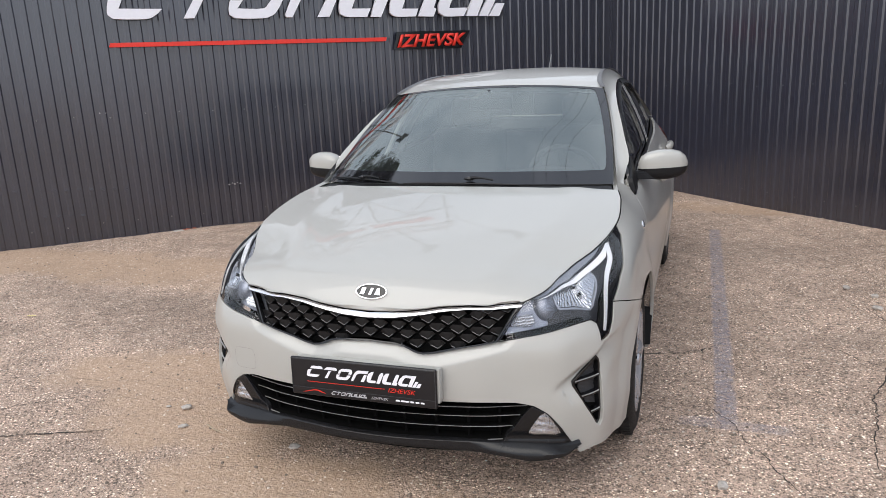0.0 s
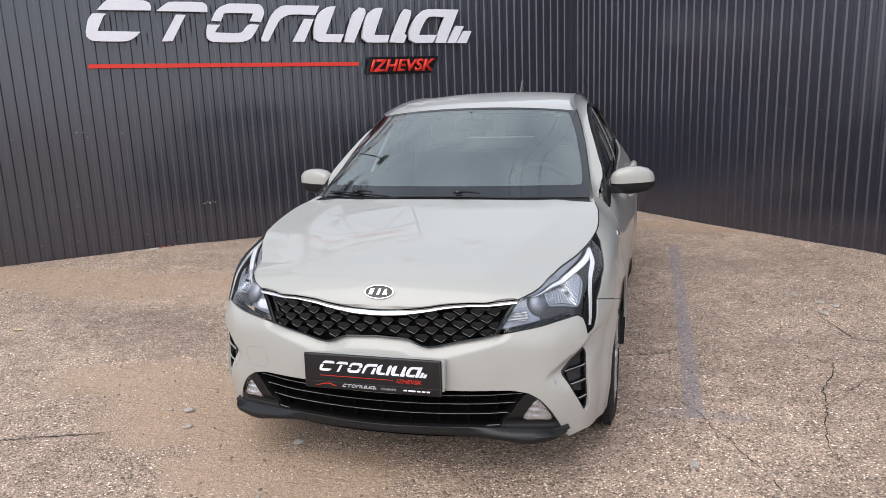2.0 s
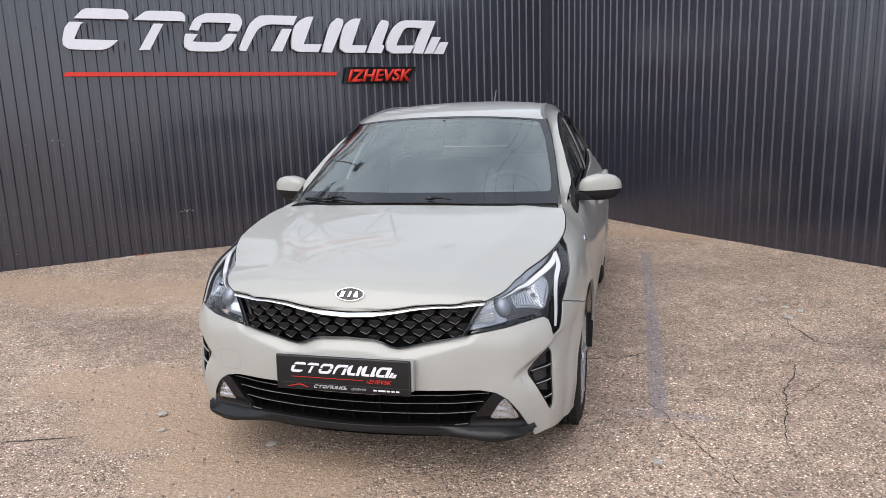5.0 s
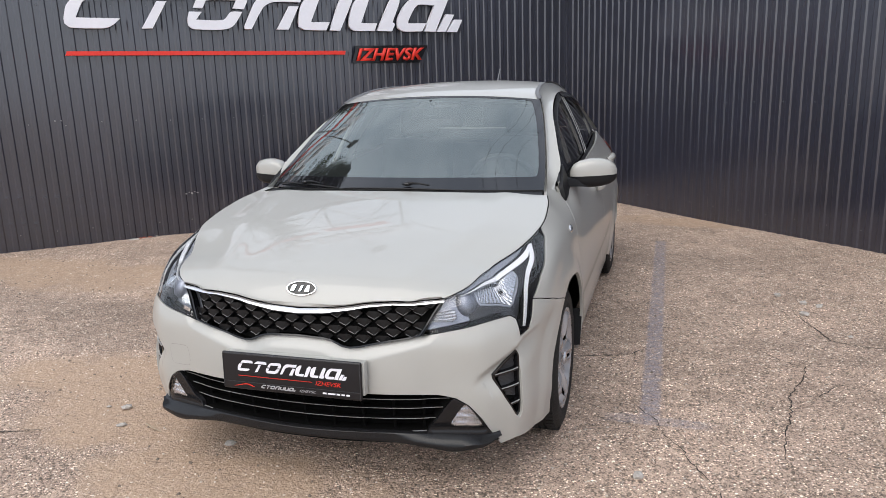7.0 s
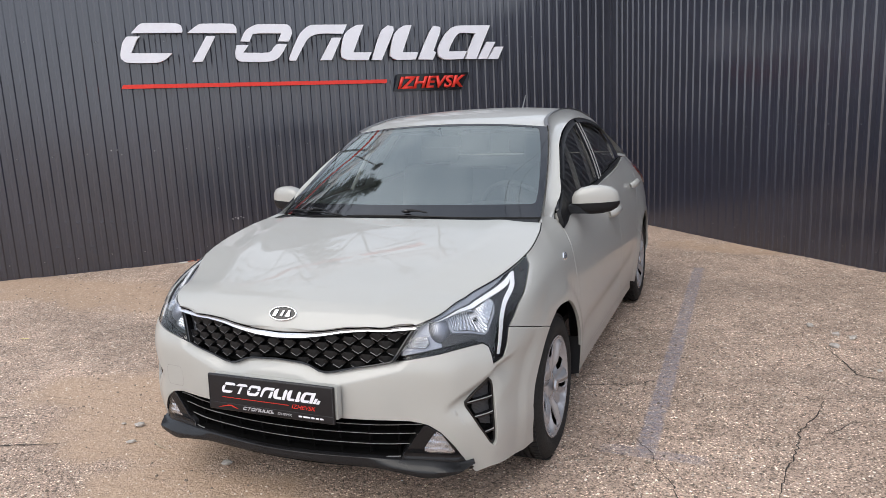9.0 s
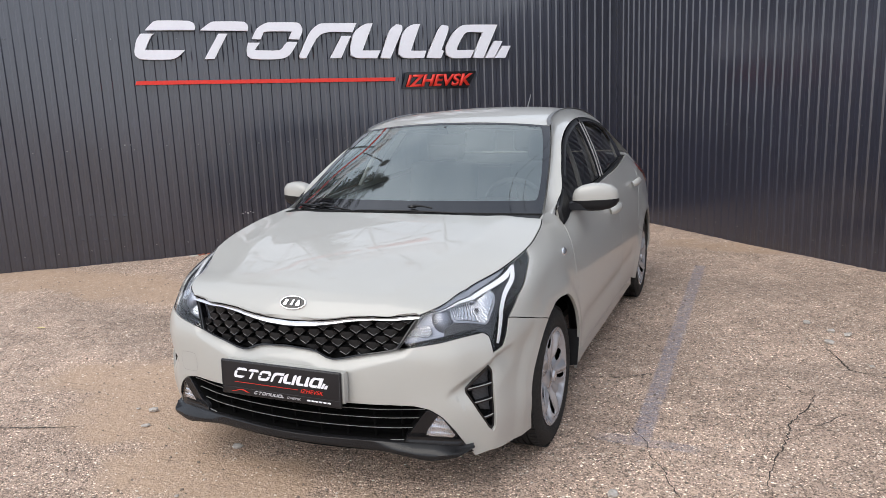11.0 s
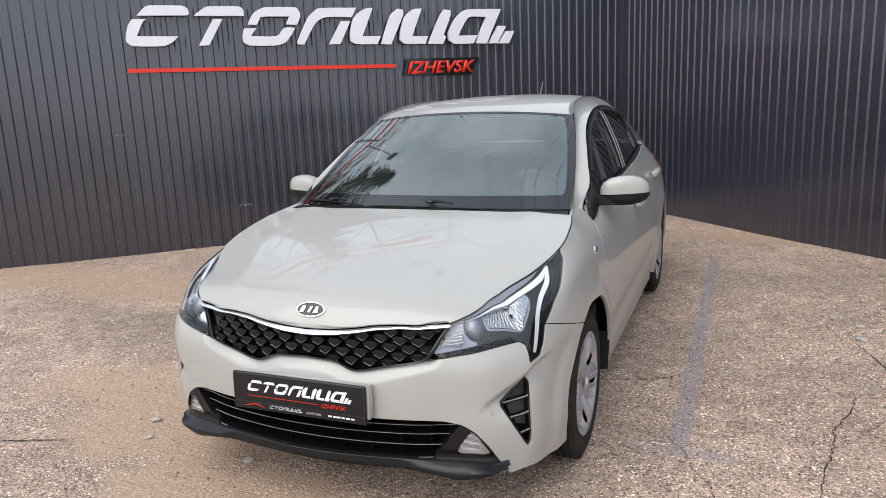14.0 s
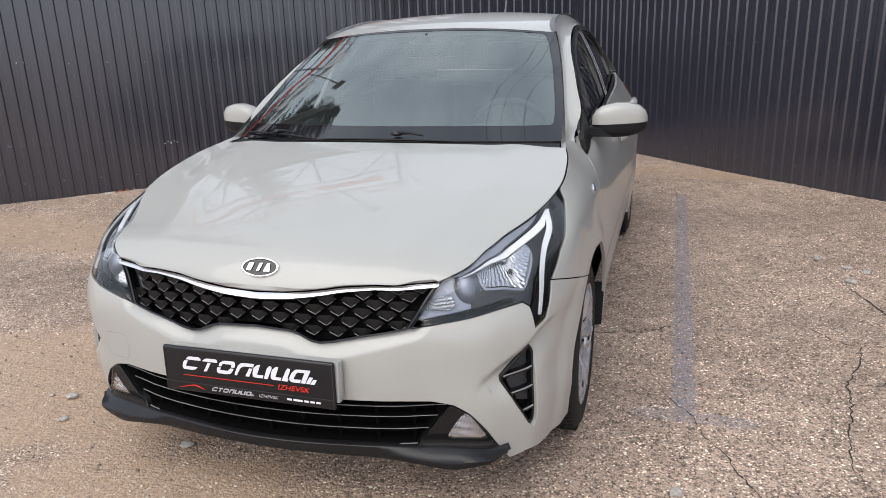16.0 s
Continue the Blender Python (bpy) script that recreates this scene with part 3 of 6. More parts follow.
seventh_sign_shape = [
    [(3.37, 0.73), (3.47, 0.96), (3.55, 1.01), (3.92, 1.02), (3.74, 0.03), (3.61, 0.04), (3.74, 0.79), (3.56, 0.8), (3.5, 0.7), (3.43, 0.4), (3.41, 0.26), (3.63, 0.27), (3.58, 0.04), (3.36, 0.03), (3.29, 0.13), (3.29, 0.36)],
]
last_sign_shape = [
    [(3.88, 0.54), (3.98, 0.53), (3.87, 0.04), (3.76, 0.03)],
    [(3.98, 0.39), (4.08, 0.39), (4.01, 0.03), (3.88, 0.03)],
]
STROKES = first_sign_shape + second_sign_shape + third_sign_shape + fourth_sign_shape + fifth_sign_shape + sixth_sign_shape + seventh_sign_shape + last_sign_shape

SIGN_START = Vector((-4.20, 2.80, 0)) + A_WAY * -0.005
SIGN_M = Matrix(((0.7526, -0.6585, 0, SIGN_START.x), (0.6585, 0.7526, 0, SIGN_START.y), (0, 0, 1, 0), (0, 0, 0, 1)))


def lean(s, z):
    return z - 0.0105 * s


sign = new("wall_sign")
sign.matrix_world = Matrix.Translation((SIGN_START.x, SIGN_START.y, 1.7))
tagged(sign, "raised white geometric sign with red bar on steel wall", "sign")
SIGN_IN = SIGN_M.copy()
SIGN_IN.translation = Vector((0, 0, -1.7))




def eased(loop):
    """A stroke's outline with its blunt corners rounded and its sharp ones kept."""
    n, sharp = len(loop), []
    for i in range(n):
        (x0, y0), (x1, y1), (x2, y2) = loop[i - 1], loop[i], loop[(i + 1) % n]
        turn = math.atan2(y2 - y1, x2 - x1) - math.atan2(y1 - y0, x1 - x0)
        if abs((turn + math.pi) % (2 * math.pi) - math.pi) > radians(50):
            sharp.append(i)
    return curve(loop, sharp, per=3)


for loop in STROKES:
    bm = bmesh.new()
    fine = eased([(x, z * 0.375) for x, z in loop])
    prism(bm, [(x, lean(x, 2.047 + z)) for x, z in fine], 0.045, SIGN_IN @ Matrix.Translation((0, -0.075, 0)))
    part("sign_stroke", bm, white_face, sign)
bm = bmesh.new()
prism(bm, [(-0.03, 1.814), (2.672, lean(2.68, 1.814)), (2.682, lean(2.68, 1.853)), (-0.012, 1.853)], 0.03, SIGN_IN @ Matrix.Translation((0, -0.06, 0)))
part("red_bar", bm, red_face, sign, "long thin red bar")
bm = bmesh.new()
prism(bm, [(2.755, 1.695), (3.54, 1.688), (3.65, 1.874), (2.805, 1.878)], 0.02, SIGN_IN @ Matrix.Translation((0, -0.05, 0)))
board = part("city_board", bm, gloss_black, sign, "black backing board")
words("city_letters", "IZHEVSK", 0.135, SIGN_IN @ Matrix.Translation((2.795, -0.055, 1.714)), red_face, board, depth=0.025, shear=0.32, width=0.80, bold=0.028, label="raised red slanted letters")

# ---- second sign on a steel frame over the wall, with its floodlights ----
roof_sign = new("frame_sign")
roof_sign.matrix_world = Matrix.Translation((SIGN_START.x, SIGN_START.y, WALL_TOP + 0.03))
tagged(roof_sign, "large white emblem sign on steel frame over the wall", "sign")
HIGH = SIGN_M.copy()
HIGH.translation = Vector((0, 0, -WALL_TOP - 0.03))
steel = shader("galvanised_steel", (0.16, 0.165, 0.17), 0.5, 0.4, 0.15, 30)
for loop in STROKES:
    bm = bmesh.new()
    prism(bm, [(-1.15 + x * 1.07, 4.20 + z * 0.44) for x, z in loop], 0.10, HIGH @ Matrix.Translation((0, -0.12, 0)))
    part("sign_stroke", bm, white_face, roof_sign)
bm = bmesh.new()
prism(bm, [(-1.15, 3.93), (1.75, 3.93), (1.75, 3.99), (-1.15, 3.99)], 0.06, HIGH @ Matrix.Translation((0, -0.10, 0)))
part("red_bar", bm, red_face, roof_sign, "long thin red bar")
bm = bmesh.new()
prism(bm, [(1.85, 3.86), (2.78, 3.86), (2.86, 4.00), (1.90, 4.00)], 0.05, HIGH @ Matrix.Translation((0, -0.09, 0)))
tall_board = part("city_board", bm, red_face, roof_sign, "red city name board")
for i in range(5):
    x = -1.1 + 1.05 * i
    bm = bmesh.new()
    tube(bm, [HIGH @ Vector((x, 0.05, WALL_TOP + 0.02)), HIGH @ Vector((x, 0.05, 4.62))], 0.022, 6)
    part("post", bm, steel, roof_sign)
    if i < 4:
        bm = bmesh.new()
        tube(bm, [HIGH @ Vector((x, 0.05, WALL_TOP + 0.05)), HIGH @ Vector((x + 0.52, 0.05, 3.78)), HIGH @ Vector((x + 1.05, 0.05, WALL_TOP + 0.05))], 0.014, 6)
        part("brace", bm, steel, roof_sign)
for z in (3.78, 4.28, 4.55):
    bm = bmesh.new()
    tube(bm, [HIGH @ Vector((-1.2, 0.03, z)), HIGH @ Vector((3.2, 0.03, z))], 0.018, 6)
    part("rail", bm, steel, roof_sign)


def floodlight(s):
    lamp = new("floodlight")
    lamp.matrix_world = SIGN_M @ Matrix.Translation((s, 0.02, 4.08))
    tagged(lamp, "dark floodlight on a long arm from the sign frame", "floodlight", "floodlights over the wall")
    bm = bmesh.new()
    tube(bm, [(0, 0, 0), (0, -0.4, 0.08), (0, -1.62, 0.14)], 0.016, 6)
    part("arm", bm, steel, lamp)
    bm = bmesh.new()
    box(bm, (0.22, 0.07, 0.15), Matrix.Translation((0, -1.66, 0.12)) @ Matrix.Rotation(radians(35), 4, "X"), 0.012)
    part("lamp_head", bm, trim_dark, lamp)
    return lamp


for s in (0.85, 2.15, 3.2):
    floodlight(s)


# ---- body surface of the car: plan curve, sections, and a smooth sheet through them ----
NOSE_SECTIONS = [
    (0.00, -0.790, (0.020, 0.185), (.000, .36), (-.005, .47), (.012, .57), (.040, .64), (.065, .70), (.080, .745)),
    (0.25, -0.772, (0.020, 0.185), (.000, .36), (-.005, .47), (.006, .57), (.030, .64), (.055, .70), (.078, .742)),
    (0.45, -0.728, (0.020, 0.185), (.000, .36), (-.005, .47), (.000, .57), (.018, .63), (.042, .69), (.060, .737)),
    (0.60, -0.652, (0.022, 0.185), (.000, .36), (.000, .47), (.000, .57), (.012, .64), (.035, .71), (0.066, 0.758)),
    (0.69, -0.585, (0.025, 0.185), (.000, .34), (.000, .46), (.000, .57), (.010, .65), (.050, .73), (0.128, 0.788)),
]
CORNER_SECTIONS = [
    (0.75, -0.525, (0.022, 0.185), (-.005, .33), (.000, .45), (.000, .56), (.015, .65), (.060, .735), (0.155, 0.796)),
    (0.79, -0.430, (0.020, 0.185), (.000, .33), (.005, .45), (.000, .56), (.005, .66), (.045, .755), (0.154, 0.811)),
    (0.830, -0.30, (0.025, 0.185), (.000, .33), (.000, .45), (.000, .56), (.000, .66), (.030, .775), (0.132, 0.840)),
    (0.845, -0.10, (0.025, 0.190), (.000, .33), (-.005, .45), (-.003, .56), (.000, .67), (.020, .800), (.090, .889)),
    (0.858, 0.10, (0.025, 0.190), (.000, .33), (-.005, .45), (-.003, .56), (.003, .68), (.030, .820), (.108, .932)),
]
SIDE_SECTIONS = [
    (0.862, 0.35, (0.025, 0.190), (.005, .33), (.000, .45), (.000, .56), (.012, .70), (.045, .840), (.150, .965)),
    (0.865, 0.62, (0.035, 0.190), (.012, .33), (.000, .45), (.000, .58), (.014, .71), (.045, .840), (.088, .958)),
    (0.868, 1.20, (0.040, 0.190), (.015, .33), (.000, .45), (.000, .58), (.012, .71), (.042, .865), (.090, 1.000)),
    (0.868, 2.00, (0.040, 0.190), (.015, .33), (.000, .45), (-.002, .58), (.008, .72), (.042, .895), (.100, 1.045)),
    (0.862, 2.60, (0.035, 0.190), (.010, .33), (.000, .45), (.000, .58), (.005, .73), (.045, .910), (.150, 1.070)),
]
TAIL_SECTIONS = [
    (0.83, 3.00, (0.035, 0.240), (.000, .35), (.000, .47), (.000, .60), (.010, .75), (.050, .900), (.170, 1.040)),
    (0.74, 3.38, (0.035, 0.240), (.000, .37), (.000, .49), (.010, .62), (.030, .76), (.060, .900), (.160, 1.040)),
    (0.50, 3.53, (0.025, 0.240), (.000, .38), (.000, .50), (.020, .63), (.040, .77), (.060, .900), (.090, 1.040)),
    (0.00, 3.57, (0.025, 0.240), (.000, .38), (.000, .50), (.020, .63), (.040, .77), (.060, .900), (.090, 1.040)),
]
SECTIONS = NOSE_SECTIONS + CORNER_SECTIONS + SIDE_SECTIONS + TAIL_SECTIONS


def slopes(ts, vs):
    """Tangents of a smooth curve through the values at uneven stations."""
    ts, vs = np.asarray(ts, float), np.asarray(vs, float)
    d = (vs[1:] - vs[:-1]) / (ts[1:] - ts[:-1]).reshape((-1,) + (1,) * (vs.ndim - 1))
    m = np.empty_like(vs)
    m[0], m[-1] = d[0], d[-1]
    h = (ts[1:] - ts[:-1]).reshape((-1,) + (1,) * (vs.ndim - 1))
    m[1:-1] = (d[:-1] * h[1:] + d[1:] * h[:-1]) / (h[1:] + h[:-1])
    return m


def hermite(ts, vs, m, t):
    t = np.asarray(t, float)
    i = np.clip(np.searchsorted(ts, t) - 1, 0, len(ts) - 2)
    h = ts[i + 1] - ts[i]
    s = (t - ts[i]) / h
    wide = t.shape + (1,) * (vs.ndim - 1)
    s, h = s.reshape(wide), h.reshape(wide)
    return (1 + 2 * s) * (1 - s) ** 2 * vs[i] + s * (1 - s) ** 2 * h * m[i] + s * s * (3 - 2 * s) * vs[i + 1] + s * s * (s - 1) * h * m[i + 1]


def spline(ts, vs, flat=False):
    """A smooth curve through values at uneven stations, as a function of the station or of many."""
    ts, vs = np.asarray(ts, float), np.asarray(vs, float)
    m = slopes(ts, vs)
    if flat:
        m[0] = 0
    return lambda t: hermite(ts, vs, m, t)


PLAN = np.array([s[:2] for s in SECTIONS])
US = np.r_[0, np.cumsum(np.hypot(*np.diff(PLAN, axis=0).T))]
plan_slopes = slopes(US, PLAN)
plan_slopes[0] = plan_slopes[-1] = (1, 0)
plan_slopes[-1] = (-1, 0)
SIDE = np.array([s[2:] for s in SECTIONS], float)
side_at = spline(US, SIDE)


def plan_at(a):
    """A place of the plan curve and the outward direction there."""
    p, q = hermite(US, PLAN, plan_slopes, a), hermite(US, PLAN, plan_slopes, np.asarray(a, float) + 1e-4)
    d = (q - p) / np.linalg.norm(q - p, axis=-1, keepdims=True)
    return p, np.stack((d[..., 1], -d[..., 0]), -1)


def rim_at(u):
    """The top edge of the sections as they stand, by u."""
    p, n = plan_at(u)
    return p - n * side_at(u)[..., 6, :1]


RIM_U = np.array((0.62, 0.68, 0.735, 0.93, 0.99, 1.05))
rim_fair = spline(RIM_U, rim_at(RIM_U))


def smooth01(t):
    t = np.clip(t, 0.0, 1.0)
    return t * t * (3 - 2 * t)


def body(u, v):
    """A place on the body's skin: u metres round the plan from the middle of the nose, v from 0 at the sill to 6 at the top edge."""
    u, v = np.broadcast_arrays(np.asarray(u, float), np.asarray(v, float))
    a = np.abs(u)
    p, n = plan_at(a)
    rows = side_at(a)
    d = rows[..., 1:, :] - rows[..., :-1, :]
    m = np.concatenate((d[..., :1, :], (d[..., 1:, :] + d[..., :-1, :]) / 2, d[..., -1:, :]), -2)
    j = np.clip(np.floor(v).astype(int), 0, 5)
    s = (v - j)[..., None]
    pick = lambda q, k: np.take_along_axis(q, k[..., None, None], -2)[..., 0, :]
    both = (1 + 2 * s) * (1 - s) ** 2 * pick(rows, j) + s * (1 - s) ** 2 * pick(m, j) + s * s * (3 - 2 * s) * pick(rows, j + 1) + s * s * (s - 1) * pick(m, j + 1)
    xy = p - n * both[..., :1]
    # the top edge runs fair round the tight front corner
    fair = np.where(((a > 0.68) & (a < 0.99))[..., None], rim_fair(np.clip(a, 0.62, 1.05)) - rim_at(a), 0.0)
    xy = xy + fair * (np.clip(v - 4.6, 0, 1.4) / 1.4)[..., None] ** 2
    # the nose is squarer in plan at its corners, the bumper more so than the lamps
    up = smooth01((v - 2.8) / 1.7)
    full = smooth01((a - 0.46) / 0.24) * smooth01((1.04 + 0.36 * up - a) / (0.16 + 0.24 * up)) * (1 - 0.3 * up)
    xy = xy + full[..., None] * np.array((0.010, -0.044))
    return np.stack((np.where(u >= 0, xy[..., 0], -xy[..., 0]), xy[..., 1], both[..., 1]), -1)


def mirrored_half(points):
    """A closed outline, even about the middle, from its right half listed from middle to middle."""
    return points + [(-a, b) for a, b in reversed(points) if a > 1e-6]


def uv_of(y, z):
    """The skin's coordinates of a place on the car's flank, from its y and z."""
    lo, hi = 0.9, 4.45
    v = 3.0
    for _ in range(4):
        a, b = lo, hi
        for _ in range(22):
            c = (a + b) / 2
            if body(c, v)[1] < y:
                a = c
            else:
                b = c
        u = a
        p, q = -0.6, 6.6
        for _ in range(20):
            c = (p + q) / 2
            if body(u, c)[2] < z:
                p = c
            else:
                q = c
        v = p
    return u, v


def arch(y0, r, a0, a1, n=18, z0=0.305):
    """A run of the wheel arch's edge, from angle a0 to a1 in degrees (0 is rearwards, 90 is up)."""
    return [uv_of(y0 + r * math.cos(radians(a0 + (a1 - a0) * i / n)), z0 + r * math.sin(radians(a0 + (a1 - a0) * i / n))) for i in range(n + 1)]


GRILLE_LOW = [(0, 3.42), (0.105, 3.36), (0.135, 3.28), (0.178, 3.05), (0.205, 3.00), (0.245, 3.06), (0.305, 3.24), (0.385, 3.48), (0.455, 3.72)]
GRILLE_TOP = [(0.545, 5.50), (0.45, 5.52), (0.361, 5.48), (0.315, 5.32), (0.265, 5.14), (0.215, 4.94), (0.165, 4.80), (0.10, 4.66), (0, 4.58)]
CHROME_TOP = [(0.553, 5.78), (0.45, 5.80), (0.361, 5.74), (0.315, 5.60), (0.265, 5.44), (0.215, 5.24), (0.165, 5.10), (0.10, 4.98), (0, 4.90)]
LAMP = [(0.455, 3.72), (0.505, 4.65), (0.543, 5.45), (0.558, 5.80), (0.585, 5.90), (0.622, 5.985), (0.700, 6.0), (0.800, 6.0), (0.900, 6.0), (1.05, 6.0), (1.16, 6.0), (1.25, 6.0), (1.222, 5.68), (1.125, 5.32), (1.010, 4.88),
        (0.925, 4.31), (0.896, 3.70), (0.876, 3.40), (0.825, 3.28), (0.820, 3.66), (0.813, 3.97), (0.790, 4.13), (0.675, 4.08), (0.550, 3.92)]
VENT = [(0.806, 2.80), (0.820, 2.66), (0.825, 2.50), (0.824, 1.60), (0.824, 0.80), (0.815, 0.70), (0.797, 0.80), (0.756, 1.28), (0.714, 1.88), (0.713, 2.02), (0.725, 2.12)]
CREASE = [(0.96, 3.40), (0.90, 3.27), (0.84, 3.13), (0.772, 2.66), (0.700, 2.26), (0.655, 1.98), (0.615, 1.57)]
grille_full = [(a, b * 0.1) for a, b in mirrored_half(GRILLE_LOW + GRILLE_TOP)]
crease_way = [(a, b * 0.1) for a, b in CREASE]


def far_from(x, y, way, closed=True):
    """For many places: the distance to a broken line, how far along it, and on which side."""
    best, along, side = np.full(x.shape, 9.0), np.zeros(x.shape), np.zeros(x.shape)
    pairs = list(zip(way, way[1:] + way[:1])) if closed else list(zip(way, way[1:]))
    for k, ((x0, y0), (x1, y1)) in enumerate(pairs):
        dx, dy = x1 - x0, y1 - y0
        t = np.clip(((x - x0) * dx + (y - y0) * dy) / (dx * dx + dy * dy + 1e-12), 0, 1)
        g = np.hypot(x - x0 - t * dx, y - y0 - t * dy)
        near = g < best
        best, along = np.where(near, g, best), np.where(near, (k + t) / len(pairs), along)
        side = np.where(near, dx * (y - y0) - dy * (x - x0), side)
    return best, along, side


def relief(u, v, p):
    """How far the skin stands out from its plain form: bevel round the grille, bumper crease, arch lips, door hollow."""
    a = np.abs(u)
    g = far_from(u, v * 0.1, grille_full)[0]
    bevel = np.maximum(0.0, 1 - g / 0.055)
    d = np.where((a < 0.56) & (v < 4.2), -0.021 * smooth01(bevel) * smooth01((0.56 - a) / 0.08), 0.0)
    best, along, side = far_from(a, v * 0.1, crease_way, False)
    fade = smooth01(along / 0.25) * smooth01((1 - along) / 0.35)
    under = np.where(side > 0, best, -best)
    d = d - np.where((a > 0.55) & (a < 1.08), 0.020 * fade * smooth01((under + 0.010) / 0.028) * smooth01((0.105 - under) / 0.09), 0.0)
    for y0 in (0.0, 2.6):
        r = np.hypot(p[..., 1] - y0, p[..., 2] - 0.305)
        d = d + np.where(a > 0.9, 0.012 * smooth01((0.455 - r) / 0.075), 0.0)
    hollow = 0.016 * np.exp(-((p[..., 2] - 0.40 - 0.03 * (p[..., 1] - 1.0)) / 0.055) ** 2)
    return d - hollow * smooth01((a - 1.7) / 0.25) * smooth01((3.6 - a) / 0.3)


def out_of(u, by):
    n = plan_at(np.abs(u))[1]
    return np.stack((np.where(np.asarray(u) >= 0, n[..., 0], -n[..., 0]), n[..., 1], 0 * n[..., 0]), -1) * np.asarray(by)[..., None]


def skin(u, v):
    u, v = np.broadcast_arrays(np.asarray(u, float), np.asarray(v, float))
    p = body(u, v)
    return p + out_of(u, relief(u, v, p))


def sunk(by):
    """The skin set in by some metres."""
    return lambda u, v: body(u, v) + out_of(u, -by + 0 * np.asarray(u, float))


car = new("car")
tagged(car, "ivory-grey four-door saloon car parked before steel walls", "car")
V = 0.1

# ---- painted panels ----
BUMPER_TAIL = [uv_of(-0.316, 0.25), uv_of(-0.296, 0.20), (1.065, -0.02)]
BUMPER = (GRILLE_LOW + [(0.55, 3.92), (0.675, 4.08), (0.790, 4.13), (0.813, 3.97), (0.820, 3.66), (0.825, 3.28), (0.876, 3.40), (0.896, 3.70), (0.925, 4.31), (1.06, 3.98)]
          + arch(0.0, 0.338, 117, 172, 12) + BUMPER_TAIL + [(1.0, 0.0), (0.90, 0.08), (0.807, 0.12), (0.748, 0.04), (0.703, 0.42), (0.667, 0.71), (0.617, 1.03), (0.570, 1.24), (0.508, 1.36), (0.426, 1.41), (0.25, 1.43), (0, 1.43)])
bumper = sheet("front_bumper", mirrored_half(BUMPER), skin, paint, car, [VENT, flip_x(VENT)], scale=V, step=0.009, edge=0.008, label="painted front bumper with tow-hook cover")
for side in (1, -1):
    turn = (lambda lp: lp) if side > 0 else flip_x
    fender = [(0.925, 4.31), (1.010, 4.88), (1.125, 5.32), (1.222, 5.68), (1.25, 6.0), (1.40, 6.0), (1.55, 6.0), (1.66, 6.05), (1.74, 6.0), (1.80, 5.75), (1.785, 5.45), (1.755, 5.05), (1.735, 4.7), (1.733, 4.0), (1.735, 3.0), (1.745, 1.5), (1.75, 0.55), (1.722, 0.55)]
    fender += arch(0.0, 0.356, -4, 70, 18) + arch(0.0, 0.346, 84, 100, 4) + arch(0.0, 0.338, 112, 117, 1) + [(1.06, 3.98)]
    sheet("fender", turn(fender), skin, paint, car, scale=V, step=0.03, edge=0.018, gap=0.0028)
    b_line = uv_of(1.56, 0.6)[0]
    front_door = [(1.735, 4.7), (1.755, 5.05), (1.785, 5.45), (1.80, 5.75), (1.83, 6.02), (2.2, 6.02), (2.6, 6.02), (b_line + 0.02, 6.02), (b_line, 5.0), (b_line, 4.0), (b_line, 2.0), (b_line, 0.55), (2.3, 0.55), (1.75, 0.55), (1.745, 1.5), (1.735, 3.0), (1.733, 4.0)]
    sheet("front_door", turn(front_door), skin, paint, car, scale=V, step=0.045, edge=0.03, gap=0.0028)
    rear_door = [(b_line, 0.55), (b_line, 2.0), (b_line, 4.0), (b_line, 5.0), (b_line + 0.02, 6.02), (3.3, 6.02), (3.86, 6.02), (3.90, 5.3), (3.80, 4.95), (3.69, 4.5), (3.60, 3.9), (3.53, 3.3)] + arch(2.6, 0.362, 140, 195, 10) + [(3.4, 0.55)]
    sheet("rear_door", turn(rear_door), skin, paint, car, scale=V, step=0.045, edge=0.03, gap=0.0028)
    quarter = [(3.86, 6.02), (4.0, 6.02), (4.35, 6.0), (4.45, 6.0), (4.45, 0.1), (4.36, 0.1)] + arch(2.6, 0.362, -16, 140, 24) + [(3.53, 3.3), (3.60, 3.9), (3.69, 4.5), (3.80, 4.95), (3.90, 5.3)]
    sheet("quarter_panel", turn(quarter), skin, paint, car, scale=V, step=0.05, edge=0.03)
    rocker = [(1.738, 0.55), (1.76, 0.55), (2.4, 0.55), (3.0, 0.55), (3.42, 0.55), (3.50, 0.05), (2.6, 0.0), (1.742, 0.05)]
    sheet("rocker_panel", turn(rocker), skin, paint, car, scale=V, step=0.06, edge=0.03)
    tail = [(4.25, 5.35), (4.35, 5.6), (4.75, 5.6), (4.85, 5.2), (4.75, 4.6), (4.45, 4.5)]
    sheet("tail_lamp", turn(curve(tail, per=3)), skin, red_lens, car, scale=V, step=0.04, push=0.01, label="red tail lamp")
end_u = US[-1]


def tail_skin(u, v):
    return body(np.where(u <= end_u, u, u - 2 * end_u), v)


sheet("rear_bumper", [(4.45, 0.1), (4.45, 6.0), (4.9, 6.0), (end_u, 6.0), (2 * end_u - 4.9, 6.0), (2 * end_u - 4.45, 6.0), (2 * end_u - 4.45, 0.1)], tail_skin, paint, car, scale=V, step=0.08, edge=0.05)

